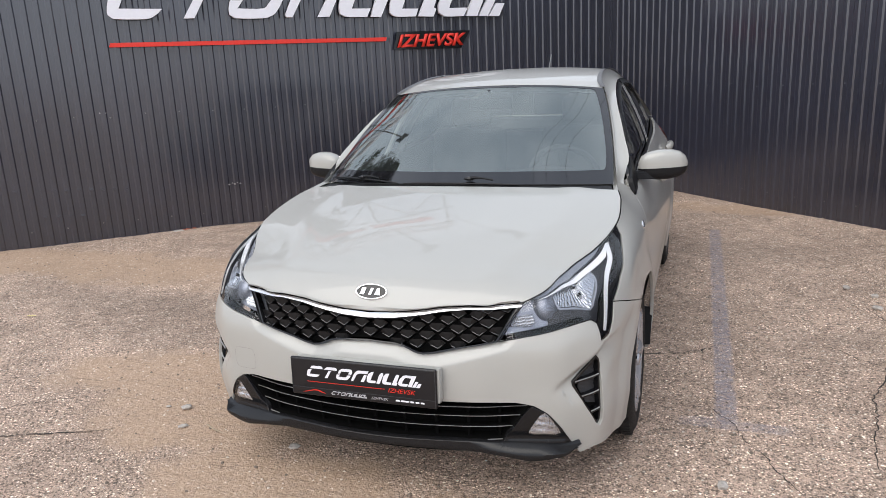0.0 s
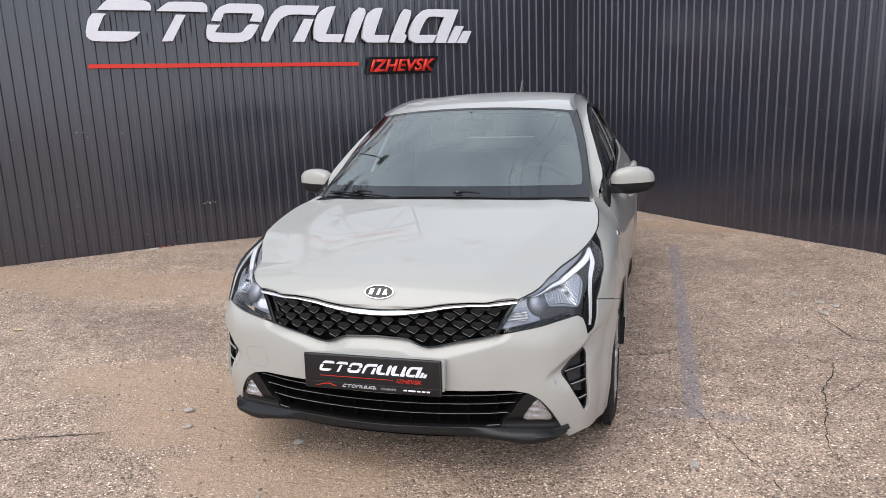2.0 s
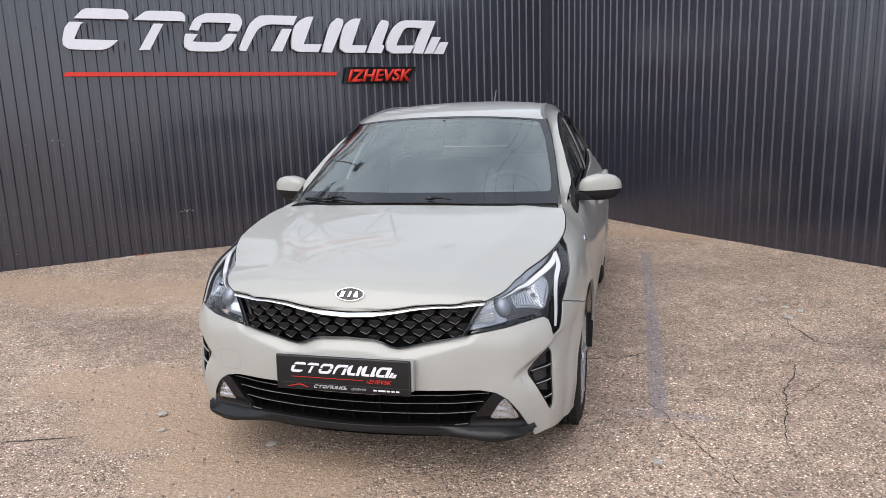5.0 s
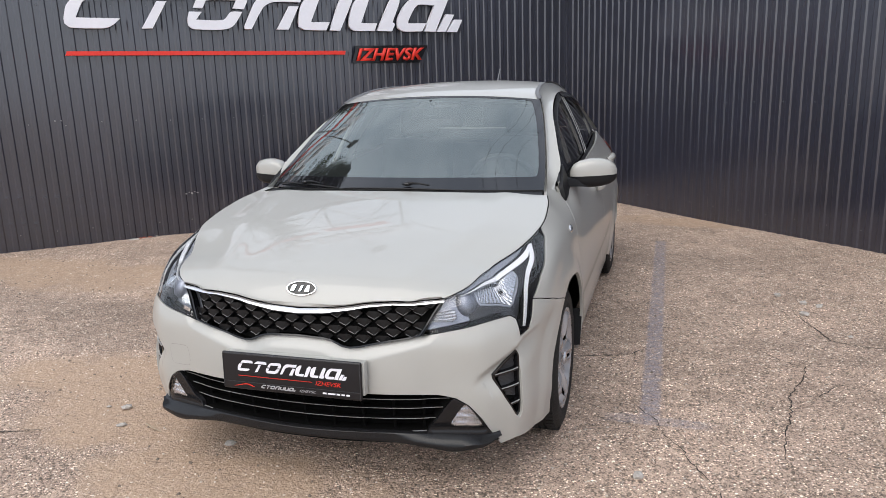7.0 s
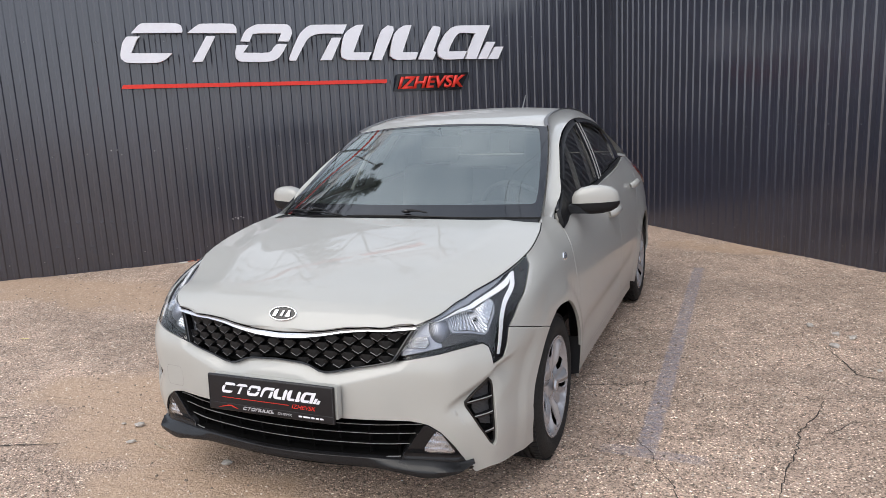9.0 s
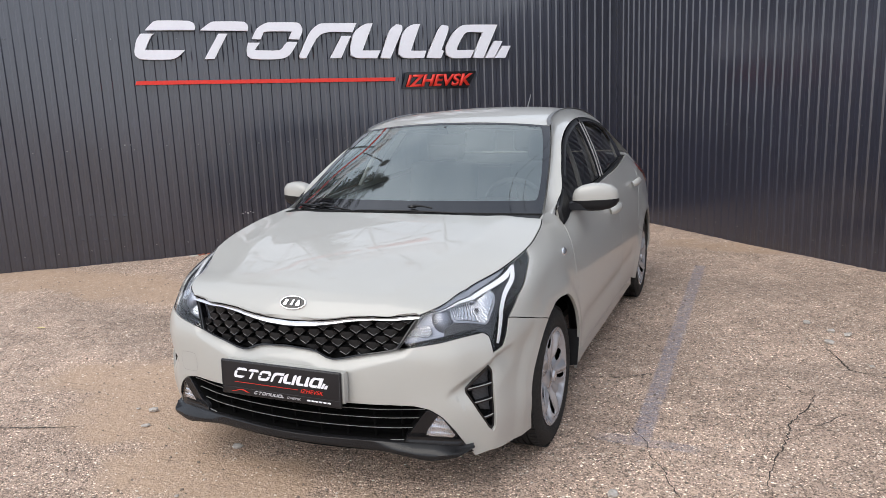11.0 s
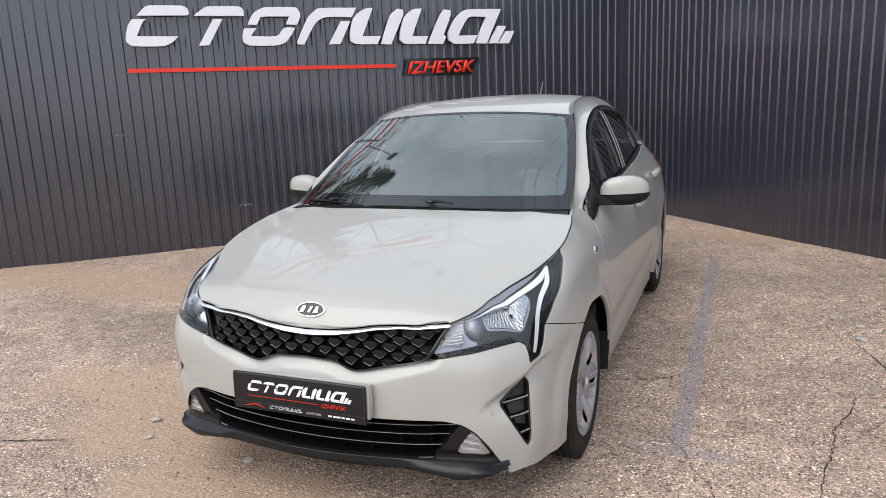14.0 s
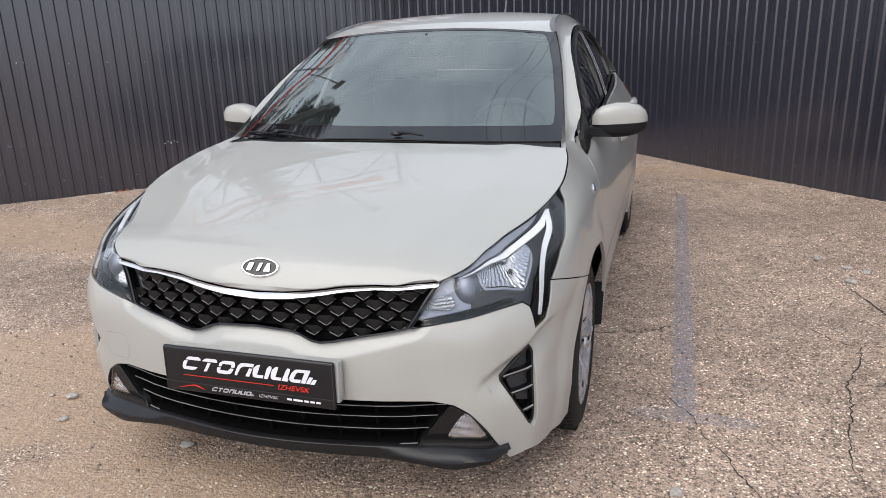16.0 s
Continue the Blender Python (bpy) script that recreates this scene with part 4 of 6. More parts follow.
# ---- bonnet ----
hood_edge = spline([0, 0.10, 0.22, 0.36, 0.50, 0.66, 0.82, 1.0], [0.553, 0.62, 0.74, 0.92, 1.07, 1.25, 1.43, 1.60])
hood_y = spline([0, 0.04, 0.10, 0.22, 0.36, 0.50, 0.66, 0.82, 1.0], [-0.735, -0.722, -0.690, -0.60, -0.46, -0.315, -0.15, 0.02, 0.20])
hood_z = spline([0, 0.04, 0.10, 0.22, 0.36, 0.50, 0.66, 0.82, 1.0], [0.690, 0.728, 0.768, 0.815, 0.855, 0.888, 0.918, 0.945, 0.970])
chrome_v = spline([a for a, _ in reversed(CHROME_TOP)], [b for _, b in reversed(CHROME_TOP)], flat=True)


def hood(a, b):
    """The bonnet: a across from -1 to 1, b from the nose to the windscreen."""
    a, b = np.broadcast_arrays(np.asarray(a, float), np.asarray(b, float))
    s = np.minimum(np.abs(a), 1.0)
    e = body(hood_edge(b), np.where(b > 0.1, 6.0, 5.80 + 2.0 * b))
    x, y, z = s * e[..., 0], e[..., 1] + (hood_y(b) - e[..., 1]) * (1 - s * s), e[..., 2] + (hood_z(b) - e[..., 2]) * (1 - s ** 2.3)
    z = z + 0.006 * np.exp(-((s - 0.62 - 0.14 * b) / 0.09) ** 2) * smooth01(b / 0.25)
    n = body(s * 0.553, chrome_v(s * 0.553) + 0.04)
    f = np.clip(b / 0.16, 0, 1)
    f = f * f * (3 - 2 * f) * 0.5 + f * 0.5
    x, y, z = x * f + n[..., 0] * (1 - f), y * f + n[..., 1] * (1 - f), z * f + n[..., 2] * (1 - f)
    return np.stack((np.where(a >= 0, x, -x), y, z), -1)


edge_a = [i / 24 - 1 for i in range(49)]
sheet("bonnet", [(a, 0.0) for a in edge_a] + [(1, i / 30) for i in range(1, 30)] + [(a, 1.0) for a in reversed(edge_a)] + [(-1, 1 - i / 30) for i in range(1, 30)], hood, paint, car, scale=1.0, step=0.028, edge=0.02, gap=0.0045, label="long smooth painted bonnet")

for side in (1, -1):
    bm = bmesh.new()
    tube(bm, [tuple(body(side * u, 6.0) + np.array((0, 0, -0.0025))) for u in np.linspace(1.23, 1.60, 30)], 0.0019, 6)
    part("bonnet_seam", bm, deep_black, car, smooth=True)

# ---- glasshouse ----
PILLAR_IN = [(0.700, 0.345, 0.960), (0.680, 0.505, 1.058), (0.648, 0.68, 1.167), (0.611, 0.85, 1.265), (0.570, 0.995, 1.349), (0.540, 1.10, 1.382), (0.518, 1.35, 1.418), (0.505, 1.70, 1.430), (0.505, 2.05, 1.412), (0.520, 2.35, 1.365), (0.56, 2.60, 1.275), (0.60, 2.82, 1.165), (0.64, 3.0, 1.075)]
DOOR_TOP = [(0.40, 0.945), (0.53, 1.038), (0.67, 1.132), (0.78, 1.195), (0.90, 1.256), (1.02, 1.295), (1.25, 1.343), (1.55, 1.374), (1.85, 1.370), (2.10, 1.338), (2.32, 1.278), (2.46, 1.18), (2.53, 1.07)]


def flank(y, z):
    """The glass side above the doors."""
    h = np.asarray(z) - 0.95
    return np.stack((0.785 - 0.30 * h - 0.42 * h * h - 0.045 * ((y - 1.3) / 1.3) ** 2, y + 0 * h, z + 0 * h), -1)


def run(points, n):
    pts = np.array(points, float)
    ts = np.r_[0, np.cumsum(np.linalg.norm(np.diff(pts, axis=0), axis=1))]
    f = spline(ts, pts)
    return [f(t) for t in np.linspace(0, ts[-1], n)]


foot_in, foot_out = body(np.array((1.56, 1.64)), np.array((5.97, 5.97))), body(np.array((1.72, 1.80)), np.array((5.80, 6.0)))
pillar_in = run([tuple(foot_in[0]), tuple(foot_in[1])] + PILLAR_IN[1:], 64)
pillar_out = run([tuple(foot_out[0]), tuple(foot_out[1])] + [tuple(flank(y, z)) for y, z in DOOR_TOP[1:]], 64)
pillar_out[-8:] = [p + (np.array((0.70, 3.02, 1.062)) - p) * ((i + 1) / 8) ** 1.0 * 0.6 for i, p in enumerate(pillar_out[-8:])]
for side in (1, -1):
    fl = lambda ps: [(p[0] * side, p[1], p[2]) for p in ps]
    a, b = (fl(pillar_out), fl(pillar_in)) if side > 0 else (fl(pillar_in), fl(pillar_out))
    loft("body_side_frame", b, a, paint, car, bulge=0.012, across=10)

edge_at = spline(np.linspace(0, 1, 5), PILLAR_IN[:5])
glass_mid_y, glass_mid_z = spline([0, 0.5, 1], [0.235, 0.565, 0.905]), spline([0, 0.5, 1], [0.972, 1.196, 1.384])


def bowed(a, e, my, mz):
    k = 1 - np.abs(a) ** 2.2
    return np.stack((a * e[..., 0], e[..., 1] + (my - e[..., 1]) * k, e[..., 2] + (mz - e[..., 2]) * k), -1)


def screen(a, b):
    """The windscreen: a across, b from the cowl up to the roof."""
    return bowed(a, edge_at(b), glass_mid_y(b), glass_mid_z(b))


roof_edge = spline(np.linspace(0, 1, 6), PILLAR_IN[4:10])
roof_mid_y, roof_mid_z = spline(np.linspace(0, 1, 6), [0.905, 1.04, 1.33, 1.70, 2.08, 2.42]), spline(np.linspace(0, 1, 6), [1.384, 1.413, 1.445, 1.457, 1.442, 1.398])


def roof(a, b):
    return bowed(a, roof_edge(b), roof_mid_y(b), roof_mid_z(b))


back_edge = spline(np.linspace(0, 1, 4), PILLAR_IN[9:13])


def backlight(a, b):
    return bowed(a, back_edge(b), 2.42 + 0.66 * b, 1.398 - 0.30 * b - 0.04 * b * b)


def frame_loop(n=16, a=1.0, b0=0.0, b1=1.0):
    xs = [a * (2 * i / n - 1) for i in range(n + 1)]
    ys = [b0 + (b1 - b0) * i / n for i in range(1, n)]
    return [(x, b0) for x in xs] + [(a, y) for y in ys] + [(x, b1) for x in reversed(xs)] + [(-a, y) for y in reversed(ys)]


sheet("roof_panel", frame_loop(20, 0.985), roof, paint, car, step=0.06, edge=0.05, gap=0.0, depth=0.008)
sheet("windscreen", frame_loop(20, 0.985, 0.0, 0.985), screen, wind_glass, car, step=0.08, edge=0.06, gap=0.0, depth=0.0, label="clear windscreen mirroring clouds").visible_shadow = False
hole = curve([(-0.92, 0.125), (0, 0.10), (0.92, 0.125), (0.945, 0.18), (0.94, 0.55), (0.92, 0.93), (0.89, 0.965), (0, 0.965), (-0.89, 0.965), (-0.92, 0.93), (-0.94, 0.55), (-0.945, 0.18)], per=5)
sheet("windscreen_border", frame_loop(20, 0.99, 0.0, 0.99), screen, print_black, car, [hole], step=0.08, edge=0.05, gap=0.0, depth=0.0, push=0.0015, label="black printed border")
sheet("rear_window", frame_loop(14, 0.93, 0.05, 0.95), backlight, dark_glass, car, step=0.1, edge=0.08, gap=0.0, depth=0.0).visible_shadow = False
back_hole = frame_loop(14, 0.93, 0.05, 0.95)
sheet("rear_window_frame", frame_loop(14, 1.0, 0.0, 1.0), backlight, paint, car, [back_hole], step=0.1, edge=0.06, gap=0.0, depth=0.008)
for side in (1, -1):
    fl = lambda p: (p[0] * side, p[1], p[2])
    ditch = [roof(1.0, t) for t in np.linspace(0, 1, 26)]
    inner = [roof(0.966, t) + np.array((0, 0, 0.003)) for t in np.linspace(0, 1, 26)]
    ditch = [p + np.array((0.004, 0, 0.004)) for p in ditch]
    a, b = [fl(p) for p in inner], [fl(p + np.array((0, 0, 0.004))) for p in ditch]
    loft("roof_ditch_strip", *((a, b) if side > 0 else (b, a)), ditch_grey, car, bulge=0.003, across=4, label="dark roof ditch moulding")

# boot lid
trunk_edge = [body(u, 6.0) for u in np.linspace(4.0, end_u, 14)]
bm = bmesh.new()
grid_mesh(bm, [[(x * f, y + 0.0, z + 0.02 * (1 - f * f)) for f in np.linspace(-1, 1, 13)] for x, y, z in [(p[0] if i < 13 else 0.02, p[1], p[2]) for i, p in enumerate(trunk_edge)]])
part("boot_lid", bm, paint, car, smooth=True)


# ---- nose: grille, chrome strip, lower intake, lip, vents ----
def spot(surface, a, b, scale=V):
    """A frame on a surface: x along the first coordinate, y out of it, z up it."""
    e = 1e-3
    p = Vector(surface(a, b).tolist())
    da = Vector((surface(a + e, b) - surface(a - e, b)).tolist()).normalized()
    db = Vector((surface(a, b + e / scale) - surface(a, b - e / scale)).tolist()).normalized()
    n = da.cross(db).normalized()
    m = Matrix((da, n, n.cross(da))).transposed().to_4x4()
    m.translation = p
    return m


def ring(loop, width, scale=V):
    """An outline and its inner edge, width metres inside."""
    lp = [(a, b * scale) for a, b in loop]
    if area2(lp) < 0:
        lp = lp[::-1]
    return [(a, b / scale) for a, b in lp], [(a, b / scale) for a, b in shrunk(lp, width)]


def within(a, b, loop):
    return bool(inside(np.array([a]), np.array([b]), loop)[0])


grille_loop = mirrored_half(GRILLE_LOW + GRILLE_TOP)
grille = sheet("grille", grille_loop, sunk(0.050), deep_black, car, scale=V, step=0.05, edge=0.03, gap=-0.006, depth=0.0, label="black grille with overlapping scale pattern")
outer, inner = ring(grille_loop, 0.009)
sheet("grille_frame", outer, sunk(0.006), gloss_black, grille, [inner], scale=V, step=0.05, edge=0.015, gap=0.0015, depth=0.03)
_, reach = ring(grille_loop, 0.006)
k = 0
row_v = 3.02
while row_v < 5.6:
    du = 0.071
    shift = 0.5 * (k % 2)
    for i in range(-9, 10):
        u = (i + shift) * du
        if within(u, row_v, reach):
            m = spot(sunk(0.020), u, row_v)
            w, h = 0.0290, 0.0235
            shape = [(-w, -0.005, 0.001), (0.004, -0.006, -h * 0.66), (w, -0.005, 0.004), (w * 0.5, 0.002, h * 0.52), (-w * 0.6, 0.002, h * 0.50)]
            bm = bmesh.new()
            face = [bm.verts.new(m @ Vector(p)) for p in shape]
            rear = [bm.verts.new(m @ Vector((x * 0.9, -0.028, z - 0.002))) for x, y, z in shape]
            bm.faces.new(face)
            for q in range(5):
                bm.faces.new((face[q], face[(q + 1) % 5], rear[(q + 1) % 5], rear[q]))
            part("grille_scale", bm, scale_black, grille)
            # thin pale bar draws the bright line along the scale's lower edges
            bm = bmesh.new()
            tube(bm, [tuple(m @ Vector((x, y + 0.0012, z))) for x, y, z in ((-w * 0.72, -0.005, -0.0045), shape[1], (w * 0.62, -0.005, -0.0045))], 0.0012, 5)
            part("scale_edge", bm, scale_line, grille)
    row_v += 0.40
    k += 1

strip_half = [(a, b + 0.03) for a, b in reversed(GRILLE_TOP)] + [(a, b - 0.03) for a, b in CHROME_TOP]


def bulged(u, v):
    """The chrome strip's rounded face."""
    s = np.minimum(np.abs(u), 0.553)
    lo, hi = grille_v(s), chrome_v(s)
    f = np.clip((v - lo) / (hi - lo), 0, 1)
    return body(u, v) + out_of(u, 0.007 + 0.003 * np.sin(np.pi * f) ** 0.8 - 0.008 * f)


grille_v = spline([a for a, _ in reversed(GRILLE_TOP)], [b for _, b in reversed(GRILLE_TOP)], flat=True)
sheet("chrome_strip", mirrored_half(strip_half), bulged, satin, car, scale=V, step=0.006, edge=0.012, gap=0.001, depth=0.018, label="bright chrome strip over the grille")

INTAKE = [(0, 0.41), (0.235, 0.42), (0.40, 0.42), (0.466, 0.41), (0.512, 0.80), (0.555, 1.20), (0.545, 1.30), (0.508, 1.36), (0.426, 1.41), (0.25, 1.43), (0, 1.43)]
# shadow-coloured sheet closes the intake's depth from behind
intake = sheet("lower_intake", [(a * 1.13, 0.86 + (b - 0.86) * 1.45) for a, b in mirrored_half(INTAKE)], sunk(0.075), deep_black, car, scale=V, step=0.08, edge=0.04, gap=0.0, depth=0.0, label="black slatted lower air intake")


# black walls added to block the view behind the bumper and keep the mouth dark
bm = bmesh.new()
mouth = mirrored_half(INTAKE)
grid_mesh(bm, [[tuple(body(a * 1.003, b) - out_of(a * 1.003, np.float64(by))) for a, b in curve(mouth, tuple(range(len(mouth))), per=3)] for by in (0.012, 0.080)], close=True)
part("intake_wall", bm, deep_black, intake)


def bar_on(name, surface, ends, size, material, parent, tilt=0.0, n=40):
    """A slim bar laid along the skin between two places of it; size: how high and how deep."""
    (u0, v0), (u1, v1) = ends
    us = np.linspace(u0, u1, n)
    vs_ = np.linspace(v0, v1, n)
    mid = surface(us, vs_)
    out = out_of(us, np.ones(n))
    h, d = size
    up = np.array((0, 0, 1.0))
    rows = [[mid[i] + out[i] * y + up * (z + tilt * y) for y, z in ((0, h * 0.5), (0.0015, 0.25 * h), (0.0015, -0.25 * h), (0, -h * 0.5), (-d, -h * 0.5), (-d, h * 0.5))] for i in range(n)]
    bm = bmesh.new()
    vs = grid_mesh(bm, rows, close=True)
    bm.faces.new(vs[0])
    bm.faces.new(vs[-1][::-1])
    return part(name, bm, material, parent, smooth=True)


for v in (1.185, 0.935, 0.685):
    w = 0.475 + 0.10 * (v - 0.41)
    bar_on("intake_slat", sunk(0.024), ((-w, v), (w, v)), (0.006, 0.045), deep_black, intake, tilt=0.25)
    bar_on("slat_edge", sunk(0.0215), ((-w, v), (w, v)), (0.0016, 0.002), bright_edge, intake)
bar_on("slat_edge", sunk(0.010), ((-0.465, 0.44), (0.465, 0.44)), (0.0016, 0.002), bright_edge, intake)
for i in range(-4, 5):
    u = i * 0.115
    pts = [body(u, v) - out_of(u, 0.05) for v in (0.40, 0.7, 1.0, 1.42)]
    bm = bmesh.new()
    tube(bm, [tuple(p) for p in pts], 0.006, 6)
    part("intake_rib", bm, deep_black, intake)

FOG = [(0.604, 1.07), (0.590, 0.98), (0.556, 0.66), (0.553, 0.56), (0.572, 0.53), (0.655, 0.53), (0.672, 0.57), (0.648, 0.76), (0.620, 0.98)]
LIP = [(0, 0.41), (0.235, 0.42), (0.40, 0.42), (0.466, 0.41), (0.512, 0.80), (0.555, 1.20), (0.566, 1.235), (0.617, 1.03), (0.667, 0.71), (0.703, 0.42), (0.742, 0.18), (0.66, 0.16), (0.53, 0.18), (0.40, 0.26), (0, 0.28)]


def lip_skin(u, v):
    return body(u, v) + out_of(u, 0.002 - 0.010 * np.exp(-((v - 0.50) / 0.09) ** 2) * smooth01((np.abs(u) - 0.44) / 0.05))


lip = sheet("lip_spoiler", mirrored_half(LIP), lip_skin, lip_black, car, [FOG, flip_x(FOG)], scale=V, step=0.012, edge=0.010, gap=0.001, depth=0.018, label="black lower lip with fog lamp bezels")
# the forward blade along the lip's foot, drawn out to a point at each end
blade_top = spline([0, 0.40, 0.50, 0.60, 0.70, 0.738], [0.405, 0.40, 0.365, 0.34, 0.34, 0.38], flat=True)
blade_foot = spline([0, 0.23, 0.40, 0.48, 0.555, 0.64, 0.738], [0.280, 0.272, 0.235, 0.18, 0.115, 0.185, 0.34], flat=True)
rows = []
for u in np.linspace(-0.738, 0.738, 149):
    s = abs(u)
    reach = 0.012 + 0.030 * float(smooth01((s - 0.34) / 0.20)) + 0.008 * float(smooth01((s - 0.60) / 0.13))
    reach *= 1 - 0.62 * float(smooth01((s - 0.655) / 0.085))
    hi, lo = float(blade_top(s)), float(blade_foot(s))
    at = lambda v, by, dz=0.0: tuple(body(u, v) + out_of(u, np.float64(by)) + np.array((0, 0, dz)))
    rows.append([at(hi + 0.05, -0.012), at(hi + 0.03, 0.003), at(hi + 0.02, 0.006, -0.001), at(hi, reach * 0.55, -0.003), at(lo + (hi - lo) * 0.5, reach - 0.002), at(lo + (hi - lo) * 0.16, reach), at(lo, reach - 0.001), at(lo - 0.02, reach - 0.010), at(lo - 0.02, -0.03)])
bm = bmesh.new()
grid_mesh(bm, rows)
part("lip_blade", bm, lip_black, lip, smooth=True)


def wavy(by, deep, size, way=1.0, rise=0.0, cut=0.6):
    """A faceted reflector: flutes across a set-in skin."""
    return lambda u, v: body(u, v) + out_of(u, -by - rise * (np.asarray(v) - 0.8) * 0.3 + deep * (np.abs(((np.asarray(u) * way + 0.02 * np.asarray(v)) / size) % 1 - 0.5) * 2 + cut * np.abs((np.asarray(v) * 0.1 / (size * 1.7)) % 1 - 0.5)))


for side in (1, -1):
    turn = (lambda lp: lp) if side > 0 else flip_x
    fog = sheet("fog_lamp", turn(FOG), wavy(0.023, 0.0060, 0.0085, rise=0.10, cut=0.9), fog_bright, car, scale=V, step=0.004, edge=0.006, gap=-0.003, depth=0.0, label="clear faceted fog lamp")
    sheet("fog_lens", turn(FOG), sunk(0.003), lamp_glass, fog, scale=V, step=0.02, edge=0.01, gap=0.0, depth=0.0)
    vent = sheet("side_vent", turn(VENT), sunk(0.040), deep_black, car, scale=V, step=0.03, edge=0.02, gap=-0.022, depth=0.0, label="black corner air vent with fins")
    o, i_ = ring(turn(VENT), 0.006)
    sheet("vent_frame", o, sunk(0.012), gloss_black, vent, [i_], scale=V, step=0.02, edge=0.008, gap=0.0, depth=0.028)
    net = [(0.752, 2.25), (0.815, 2.60), (0.816, 1.25), (0.775, 1.30), (0.745, 1.75)]
    sheet("vent_mesh", turn(net), wavy(0.034, 0.003, 0.005), trim_grey, vent, scale=V, step=0.004, edge=0.008, gap=0.0, depth=0.004)
    for (u0, v0), (u1, v1) in (((0.722, 1.98), (0.818, 2.16)), ((0.747, 1.52), (0.818, 1.66)), ((0.782, 1.06), (0.818, 1.14))):
        bar_on("vent_fin", sunk(0.012), ((u0 * side, v0), (u1 * side, v1)), (0.009, 0.026), gloss_black, vent, n=10)
        bar_on("fin_edge", sunk(0.0105), ((u0 * side, v0 + 0.03), (u1 * side, v1 + 0.03)), (0.0024, 0.003), bright_edge, vent, n=10)

# ---- headlamps ----
LEG = spline([0, 1, 2, 3, 4, 5, 6], [(1.104, 0.569), (1.058, 0.5465), (0.972, 0.515), (0.920, 0.474), (0.890, 0.420), (0.873, 0.383), (0.861, 0.354)])
leg_mid = LEG(np.linspace(0, 6, 25))
leg_way = np.gradient(leg_mid, axis=0)
leg_off = np.stack((leg_way[:, 1], -leg_way[:, 0]), -1) / np.linalg.norm(leg_way, axis=1, keepdims=True) * (0.0072 - 0.0028 * np.linspace(0, 1, 25)[:, None] ** 3)
leg_a, leg_b = [tuple(q * np.array((1, 10))) for q in leg_mid - leg_off], [tuple(q * np.array((1, 10))) for q in leg_mid + leg_off]
GUIDE_TOP = [(0.61, 5.63), (0.67, 5.615), (0.732, 5.605), (0.82, 5.61), (0.914, 5.645), (1.0, 5.70), (1.07, 5.765), (1.122, 5.845), (1.136, 5.80)]
GUIDE_LOW = [(1.050, 5.575), (1.0, 5.525), (0.942, 5.495), (0.88, 5.475), (0.82, 5.465), (0.76, 5.485), (0.70, 5.53), (0.65, 5.58)]
GUIDE = curve(GUIDE_TOP, (0, 7), per=3, closed=False) + leg_a[1:] + leg_b[::-1][:-1] + curve(GUIDE_LOW, (), per=3, closed=False)
BROW = [(0.585, 5.80), (0.62, 5.67), (0.732, 5.63), (0.82, 5.64), (0.914, 5.67), (1.0, 5.73), (1.06, 5.80), (1.11, 5.89), (1.17, 5.96), (1.05, 5.97), (0.90, 5.97), (0.75, 5.96), (0.63, 5.93)]
BOWL = [(0.692, 5.40), (0.75, 5.45), (0.814, 5.44), (0.88, 5.47), (0.922, 5.44), (0.930, 5.26), (0.908, 4.90), (0.862, 4.50), (0.834, 4.36), (0.755, 4.56), (0.695, 4.72), (0.686, 5.13)]
BLINK = [(0.508, 4.30), (0.520, 4.66), (0.562, 4.80), (0.590, 4.70), (0.596, 4.41), (0.580, 4.25), (0.546, 4.27)]
SHELL = [(0.475, 3.86), (0.51, 4.55), (0.55, 5.20), (0.60, 5.50), (0.70, 5.46), (0.72, 4.55), (0.80, 4.32), (0.78, 4.20), (0.675, 4.14), (0.56, 3.99)]
FLOOR = [(0.645, 4.50), (0.70, 4.66), (0.75, 4.57), (0.826, 4.36), (0.816, 4.24), (0.72, 4.20), (0.645, 4.17)]


def bowl_face(u, v):
    """The main reflector: hollowed towards its middle, with upright flutes broken by a few steps."""
    a, w = np.abs(np.asarray(u, float)), np.asarray(v, float)
    r = np.hypot((a - 0.80) / 0.115, (w - 4.98) / 0.62)
    t = ((a - 0.80) * (1.0 + 0.8 * (w - 5.0)) / 0.0125 + 0.35 * np.floor((w - 4.3) * 5)) % 1
    return body(u, v) + out_of(u, -0.058 + 0.022 * np.clip(r, 0, 1.2) ** 2 + 0.0042 * np.sin(np.pi * t))


